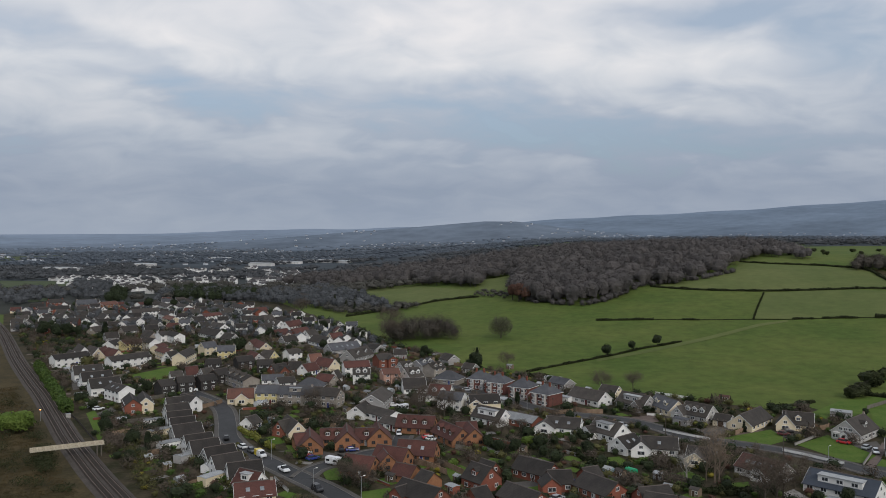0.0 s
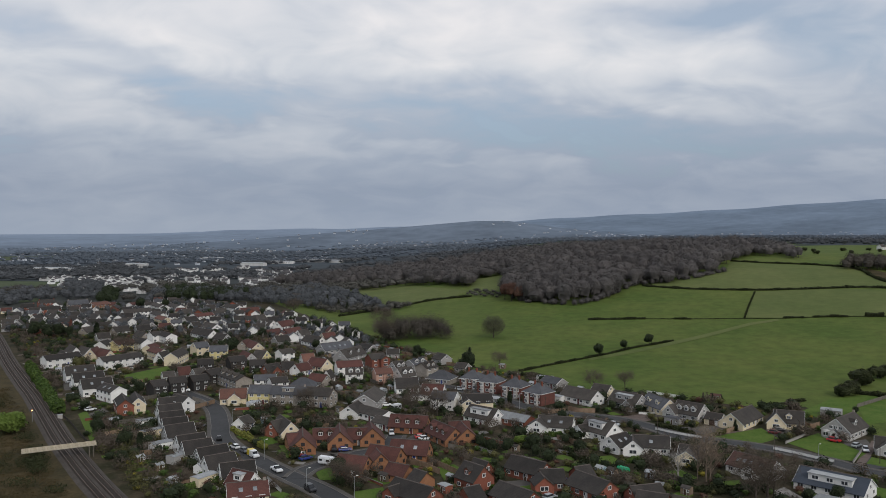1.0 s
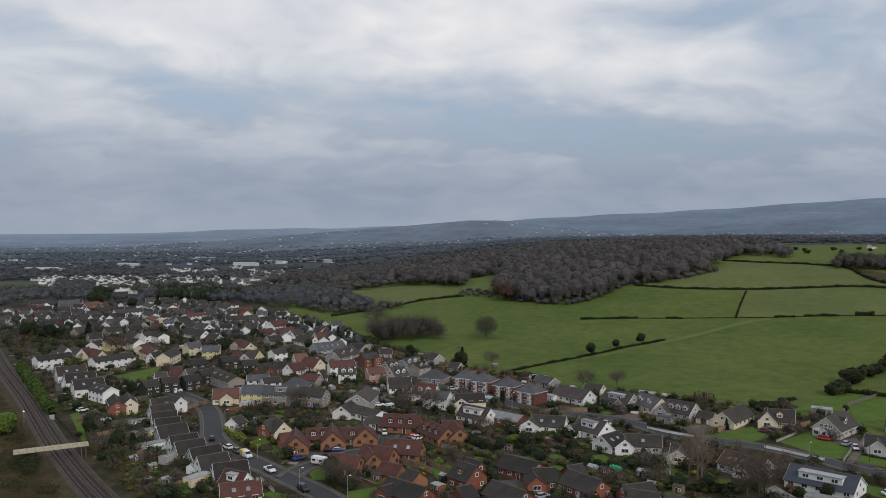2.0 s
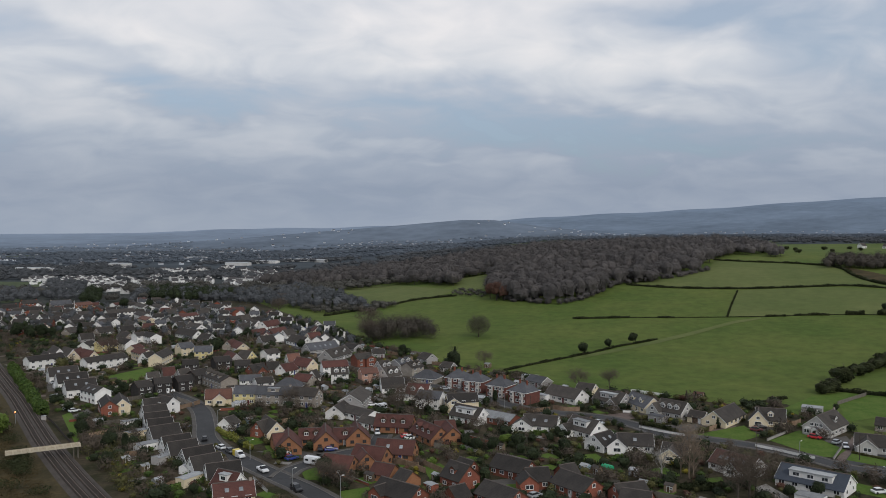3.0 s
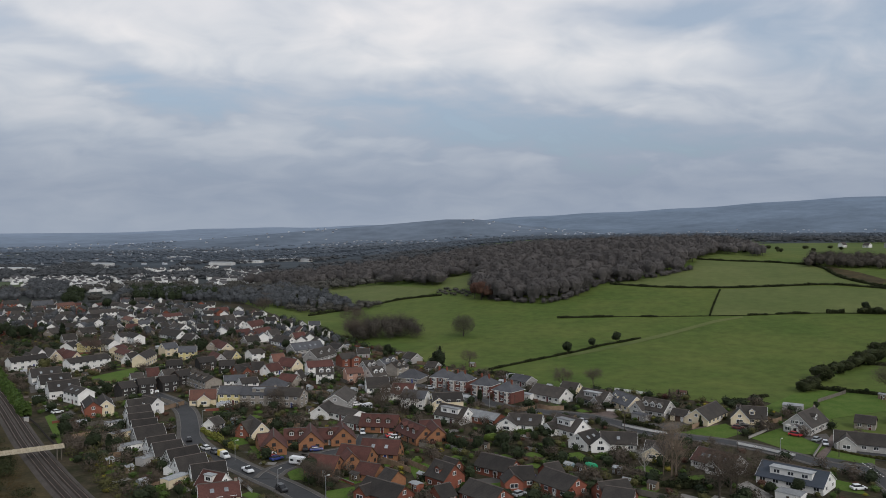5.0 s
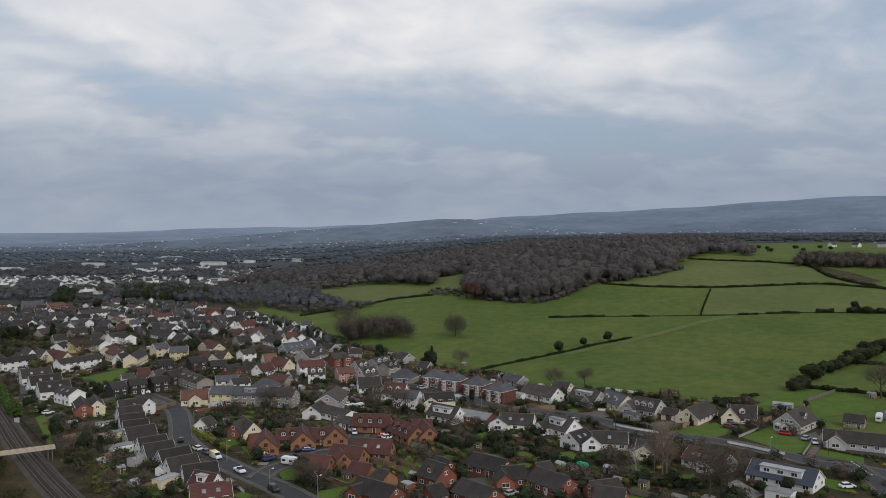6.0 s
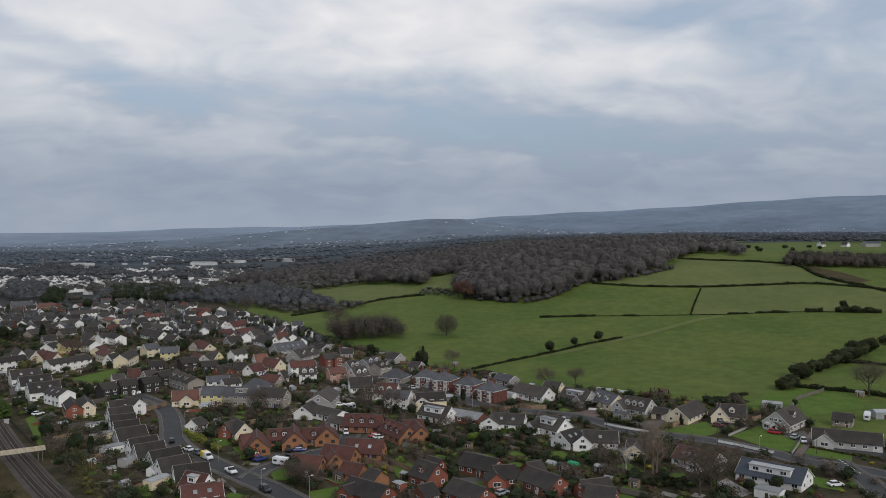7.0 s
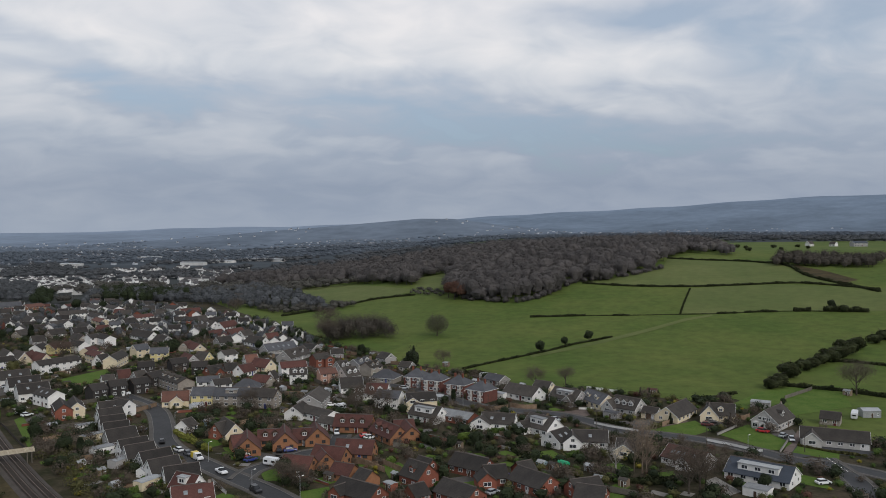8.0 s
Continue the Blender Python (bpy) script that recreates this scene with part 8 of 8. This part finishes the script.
footbridge((-121.9, 239.3), (-104.1, 248.9), 3.9)
signal_post(-145.4, 293.4)
lamp_post(-20.9, 207.3, 35)
lamp_post(-51.6, 244.0, 35)
lamp_post(-71.5, 285.5, 35)
lamp_post(112.4, 236.5, 35)
lamp_post(32.3, 312.1, 35)
lamp_post(-34.2, 214.2, 35)
pole_line([(103.9, 247.5), (131.0, 237.4), (8.8, 336.9), (-22.6, 350.4), (-50.9, 425.6), (-98.6, 354.2), (40.5, 299.2), (73.6, 268.5)])
barrier([(106.1, 253.3), (110.8, 247.8), (114.7, 242.5), (118.1, 238.7)], 1, 0.25, 'white_render', 'long pale rendered garden wall beside the road', 'garden_wall', 0)
barrier([(112.7, 260.0), (118.0, 264.9), (124.3, 270.7)], 0.8, 0.25, 'wall_block', 'low pale block wall beside a drive', 'garden_wall', 0)
barrier([(75.9, 279.3), (80.8, 273.5), (87.9, 267.0)], 0.9, 0.25, 'white_render', 'white rendered front garden wall', 'garden_wall', 0)
barrier([(76.1, 303.1), (79.5, 302.0), (82.8, 303.8)], 0.9, 0.25, 'white_render', 'white rendered front garden wall', 'garden_wall', 0)
barrier([(122.9, 237.2), (129.0, 245.7), (134.7, 253.4)], 0.8, 0.22, 'wall_block', 'low pale wall beside a brown drive', 'garden_wall', 0)
barrier([(-46.7, 224.5), (-43.8, 218.9), (-40.7, 213.1)], 0.9, 0.22, 'white_render', 'pale garden wall beside the road', 'garden_wall', 0)
barrier([(-128.5, 353.3), (-124.5, 355.5), (-119.2, 357.8)], 1.7, 0.08, 'wood_fence', 'brown wooden panel fence between gardens', 'fence', 1.8)
barrier([(-120.3, 343.3), (-113.8, 350.1), (-105.3, 352.1)], 1.7, 0.08, 'wood_fence', 'brown wooden panel fence between gardens', 'fence', 1.8)
barrier([(-155.7, 398.9), (-152.0, 403.4), (-149.1, 413.0)], 1.7, 0.08, 'wood_fence', 'brown wooden panel fence between gardens', 'fence', 1.8)
barrier([(-143.4, 414.4), (-139.4, 419.3), (-133.2, 422.4)], 1.7, 0.08, 'wood_fence', 'brown wooden panel fence between gardens', 'fence', 1.8)
barrier([(-68.3, 216.7), (-66.5, 220.4), (-64.8, 224.3)], 1.7, 0.08, 'wood_fence', 'brown wooden panel fence between gardens', 'fence', 1.8)
barrier([(37.4, 308.9), (42.2, 303.8), (49.0, 306.4)], 1.7, 0.08, 'wood_fence', 'brown wooden panel fence between gardens', 'fence', 1.8)
barrier([(50.7, 310.2), (54.4, 306.1), (60.2, 305.8)], 1.7, 0.08, 'wood_fence', 'brown wooden panel fence between gardens', 'fence', 1.8)
barrier([(-7.3, 240.2), (-3.0, 234.3), (1.1, 228.6)], 1.7, 0.08, 'wood_fence', 'brown wooden panel fence between gardens', 'fence', 1.8)
barrier([(-3.1, 241.8), (1.1, 235.8), (5.9, 228.4)], 1.7, 0.08, 'wood_fence', 'brown wooden panel fence between gardens', 'fence', 1.8)
barrier([(4.2, 223.2), (6.4, 219.6), (8.6, 216.0)], 1.7, 0.08, 'wood_fence', 'brown wooden panel fence between gardens', 'fence', 1.8)
barrier([(163.3, 312.7), (173.0, 320.2), (182.9, 327.6)], 1.5, 0.08, 'grey_fence', 'weathered grey wooden panel fence between gardens', 'fence', 1.8)
barrier([(-93.2, 247.8), (-90.8, 248.3), (-87.5, 250.0)], 1.7, 0.08, 'wood_fence', 'brown wooden panel fence between gardens', 'fence', 1.8)
barrier([(-40.8, 339.4), (-36.3, 341.5), (-31.3, 338.9)], 1.7, 0.08, 'wood_fence', 'brown wooden panel fence between gardens', 'fence', 1.8)
barrier([(-55.4, 286.4), (-50.8, 288.7), (-47.3, 291.9)], 1.7, 0.08, 'wood_fence', 'brown wooden panel fence between gardens', 'fence', 1.8)
barrier([(-78.7, 363.4), (-75.6, 372.7), (-66.6, 365.5)], 1.7, 0.08, 'wood_fence', 'brown wooden panel fence between gardens', 'fence', 1.8)
barrier([(129.8, 286.0), (130.1, 280.0), (134.7, 283.2)], 1.7, 0.08, 'wood_fence', 'brown wooden panel fence between gardens', 'fence', 1.8)
barrier([(-64.1, 406.4), (-56.3, 401.1), (-51.8, 408.8)], 1.7, 0.08, 'wood_fence', 'brown wooden panel fence between gardens', 'fence', 1.8)
barrier([(98.5, 273.4), (104.8, 278.8), (112.9, 285.1)], 1.7, 0.08, 'wood_fence', 'brown wooden panel fence between gardens', 'fence', 1.8)
barrier([(-93.8, 313.3), (-90.9, 318.1), (-88.1, 324.1)], 1.7, 0.08, 'wood_fence', 'brown wooden panel fence between gardens', 'fence', 1.8)
barrier([(-99.1, 331.0), (-93.1, 324.4), (-88.7, 318.0)], 1.6, 0.25, 'stone_wall', 'brown stone boundary wall at the bend', 'garden_wall', 0)
barrier([(-28.1, 231.5), (-21.1, 225.9), (-14.3, 218.0)], 0.7, 0.2, 'red_brick', 'low red brick front wall', 'garden_wall', 0)
barrier([(-140.9, 305.2), (-131.6, 292.5), (-119.6, 273.8), (-112.2, 262.8)], 0.9, 0.05, 'sleeper', 'dark wire boundary fence along the railway', 'fence', 2.5)
shed(98.0, 199.8, -45, 6.5, 4.5, 2.3, 0.2, 'white_render', 'flat_felt', 'white flat-roofed extension before a slate bungalow')
shed(147.0, 299.7, -33, 7, 4.5, 2.4, 0.5, 'grey_render', 'flat_felt', 'pale grey garage shed with shallow roof')
shed(179.5, 281.6, -6, 6.5, 5, 2.5, 0.7, 'light_metal', 'light_metal', 'pale metal garden workshop')
shed(46.6, 228.1, -47, 2.6, 2.2, 2, 0.7, 'pale_blue_paint', 'flat_felt', 'pale blue wooden summerhouse')
shed(-102.4, 287.0, 37, 6, 3.4, 2.4, 0.2, 'white_render', 'flat_felt', 'white flat-roofed extension behind the row')
shed(-95.5, 272.7, 52, 7, 3.2, 2.3, 0.2, 'cream_render', 'flat_felt', 'cream flat-roofed extension behind the row')
shed(-86.7, 256.3, 43, 6.5, 4, 2.4, 0.3, 'white_render', 'flat_felt', 'white flat-roofed extension behind the row')
shed(-77.1, 242.3, 61, 6, 3.4, 2.3, 0.3, 'grey_render', 'flat_felt', 'grey flat-roofed garden room beside a house')
shed(-66.9, 231.7, 65, 3.6, 3, 2, 0.9, 'white_frame', 'light_metal', 'white glazed conservatory behind a house', name='conservatory', glazed=True)
shed(-63.2, 221.2, 58, 7, 3.4, 2.4, 0.2, 'cream_render', 'flat_felt', 'cream flat-roofed garage beside a house')
shed(-56.2, 227.0, 49, 4.5, 4, 2.6, 0.2, 'white_render', 'flat_felt', 'pale flat-roofed extension beside a house')
shed(-71.0, 317.1, 41, 5, 3, 2.1, 0.6, 'white_frame', 'light_metal', 'white glazed conservatory behind a terrace', name='conservatory', glazed=True)
shed(-51.8, 274.4, 33, 5, 3, 2.3, 0.2, 'white_render', 'flat_felt', 'white flat-roofed porch extension beside a house')
shed(-25.9, 302.4, -46, 8, 4, 2.3, 0.5, 'white_render', 'light_metal', 'white outbuilding with pale metal roof')
shed(-88.1, 241.6, 51, 2.5, 2, 1.8, 0.6, 'shed_wood', 'flat_felt', 'small wooden garden shed')
shed(-71.8, 220.6, 53, 2.5, 2, 1.8, 0.5, 'light_metal', 'light_metal', 'small glass greenhouse beside a house', glazed=True)
shed(-79.8, 233.9, 48, 2.4, 2, 1.8, 0.5, 'shed_wood', 'flat_felt', 'small wooden garden shed')
shed(59.8, 224.9, -40, 2.4, 2, 1.8, 0.5, 'light_metal', 'light_metal', 'small glass greenhouse beside a house', glazed=True)
shed(59.5, 213.8, -39, 2.4, 1.8, 1.8, 0.5, 'shed_wood', 'flat_felt', 'small wooden garden shed')
shed(2.5, 213.5, -53, 3.4, 2.4, 1.9, 0.2, 'red_brick', 'flat_felt', 'brick lean-to with pale translucent roof')
shed(4.2, 222.2, -52, 2.4, 2, 1.8, 0.5, 'shed_wood', 'flat_felt', 'small wooden garden shed')
shed(-61.6, 290.9, 32, 2.2, 1.8, 1.8, 0.5, 'pale_blue_paint', 'flat_felt', 'pale green wooden garden shed')
shed(192.2, 316.6, -56, 3, 2.2, 2, 0.5, 'shed_wood', 'flat_felt', 'weathered wooden field shed')
shed(48.9, 327.0, -41, 6, 4, 2.3, 0.2, 'white_render', 'flat_felt', 'white flat-roofed garage beside a house')
shed(49.9, 369.3, -31, 7, 4, 2.2, 0.3, 'white_render', 'light_metal', 'white-roofed outbuilding at the field edge')
shed(114.2, 329.4, -35, 4, 3, 1.7, 0.6, 'shed_wood', 'worn_tile', 'low brown outbuilding at the field edge')
shed(24.3, 322.8, -53, 5, 4, 2.3, 0.2, 'grey_render', 'flat_felt', 'grey flat-roofed garage beside a house')
shed(-7.5, 328.7, -3, 5, 3, 2.2, 0.3, 'white_render', 'flat_felt', 'white flat-roofed garage beside a house')
shed(85.1, 288.1, -50, 6, 3.5, 2.3, 0.2, 'grey_render', 'slate', 'slate-roofed car port beside a house')
shed(33.0, 400.6, -33, 3, 2.4, 1.9, 0.5, 'shed_wood', 'flat_felt', 'small wooden garden shed')
shed(-24.4, 454.9, -37, 3, 2.4, 1.9, 0.5, 'shed_wood', 'flat_felt', 'small wooden garden shed')
shed(-3.7, 433.5, -35, 3, 2.4, 1.9, 0.5, 'shed_wood', 'flat_felt', 'small wooden garden shed')
shed(2.3, 425.9, -35, 3, 2.4, 1.9, 0.5, 'shed_wood', 'flat_felt', 'small wooden garden shed')
shed(-33.1, 466.3, -38, 3, 2.4, 1.9, 0.5, 'shed_wood', 'flat_felt', 'small wooden garden shed')
shed(-31.3, 338.9, -27, 3, 2.4, 1.9, 0.5, 'shed_wood', 'flat_felt', 'small wooden garden shed')
shed(-59.3, 352.3, -27, 3, 2.4, 1.9, 0.5, 'shed_wood', 'flat_felt', 'small wooden garden shed')
shed(-45.3, 378.0, -29, 3, 2.4, 1.9, 0.5, 'shed_wood', 'flat_felt', 'small wooden garden shed')
shed(-18.9, 350.2, -28, 3, 2.4, 1.9, 0.5, 'shed_wood', 'flat_felt', 'small wooden garden shed')

rng = np.random.default_rng(140)
for line in FENCES:
    if all(clear_of(q, 0.0) for q in line):
        if rng.uniform() < 0.7:
            barrier(line, 1.6, 0.08, "wood_fence" if rng.uniform() < 0.35 else "grey_fence", "weathered wooden panel fence between gardens", "fence", 2.7)
        else:
            barrier(line, 1.0, 0.22, "wall_block" if rng.uniform() < 0.6 else "red_brick", "low garden wall between plots", "garden_wall", 0)
for x, y, turn in PLOTS:
    if rng.uniform() < 0.65:
        shed(x, y, turn, rng.uniform(2.2, 3.2), rng.uniform(1.8, 2.3), 1.9, 0.5, "shed_wood", "grey_tile", "small wooden garden shed")
    else:
        shed(x, y, turn, rng.uniform(2.2, 3.4), 2.0, 1.7, 0.6, "light_metal", "light_metal", "small glass greenhouse in a back garden", name="greenhouse", glazed=True)

tank = tagged(new("storage_tank"), "bright green plastic tank lying in a garden", "tank")
tank.matrix_basis = pose(53.3, 229.5, 0.0, 0, 0, -52)


def tank_body(bm):
    bmesh.ops.create_cone(bm, cap_ends=True, segments=20, radius1=0.95, radius2=0.95, depth=3.6, matrix=pose(0, 0, 0.95, 0, 90, 0))
    bmesh.ops.bevel(bm, geom=[e for e in bm.edges if len(e.link_faces) == 2 and e.calc_face_angle(0) > 1.2], offset=0.2, segments=2, affect="EDGES")


part("body", bm_mesh("body", tank_body, ["green_plastic"]), tank)
part("cradle", bm_mesh("cradle", lambda bm: box(bm, -1.2, -0.7, -0.05, 1.2, 0.7, 0.12), ["wall_block"]), tank)
for u in (-0.9, 0.9):
    part("band", bm_mesh("band", lambda bm: bmesh.ops.create_cone(bm, cap_ends=True, segments=20, radius1=0.98, radius2=0.98, depth=0.12, matrix=pose(0, 0, 0.95, 0, 90, 0)), ["green_plastic"]), tank, pose(u, 0, 0))

marks(side_road[:6], -1.4, 1.0, 0.8, 0.25, "white give-way dashes at the junction", 0.26)
barrier([(89.3, 342.2), (94.7, 337.3), (101.3, 331.2)], 1.1, 0.12, "white_frame", "white panelled low field-edge fence", "fence", 2.2)
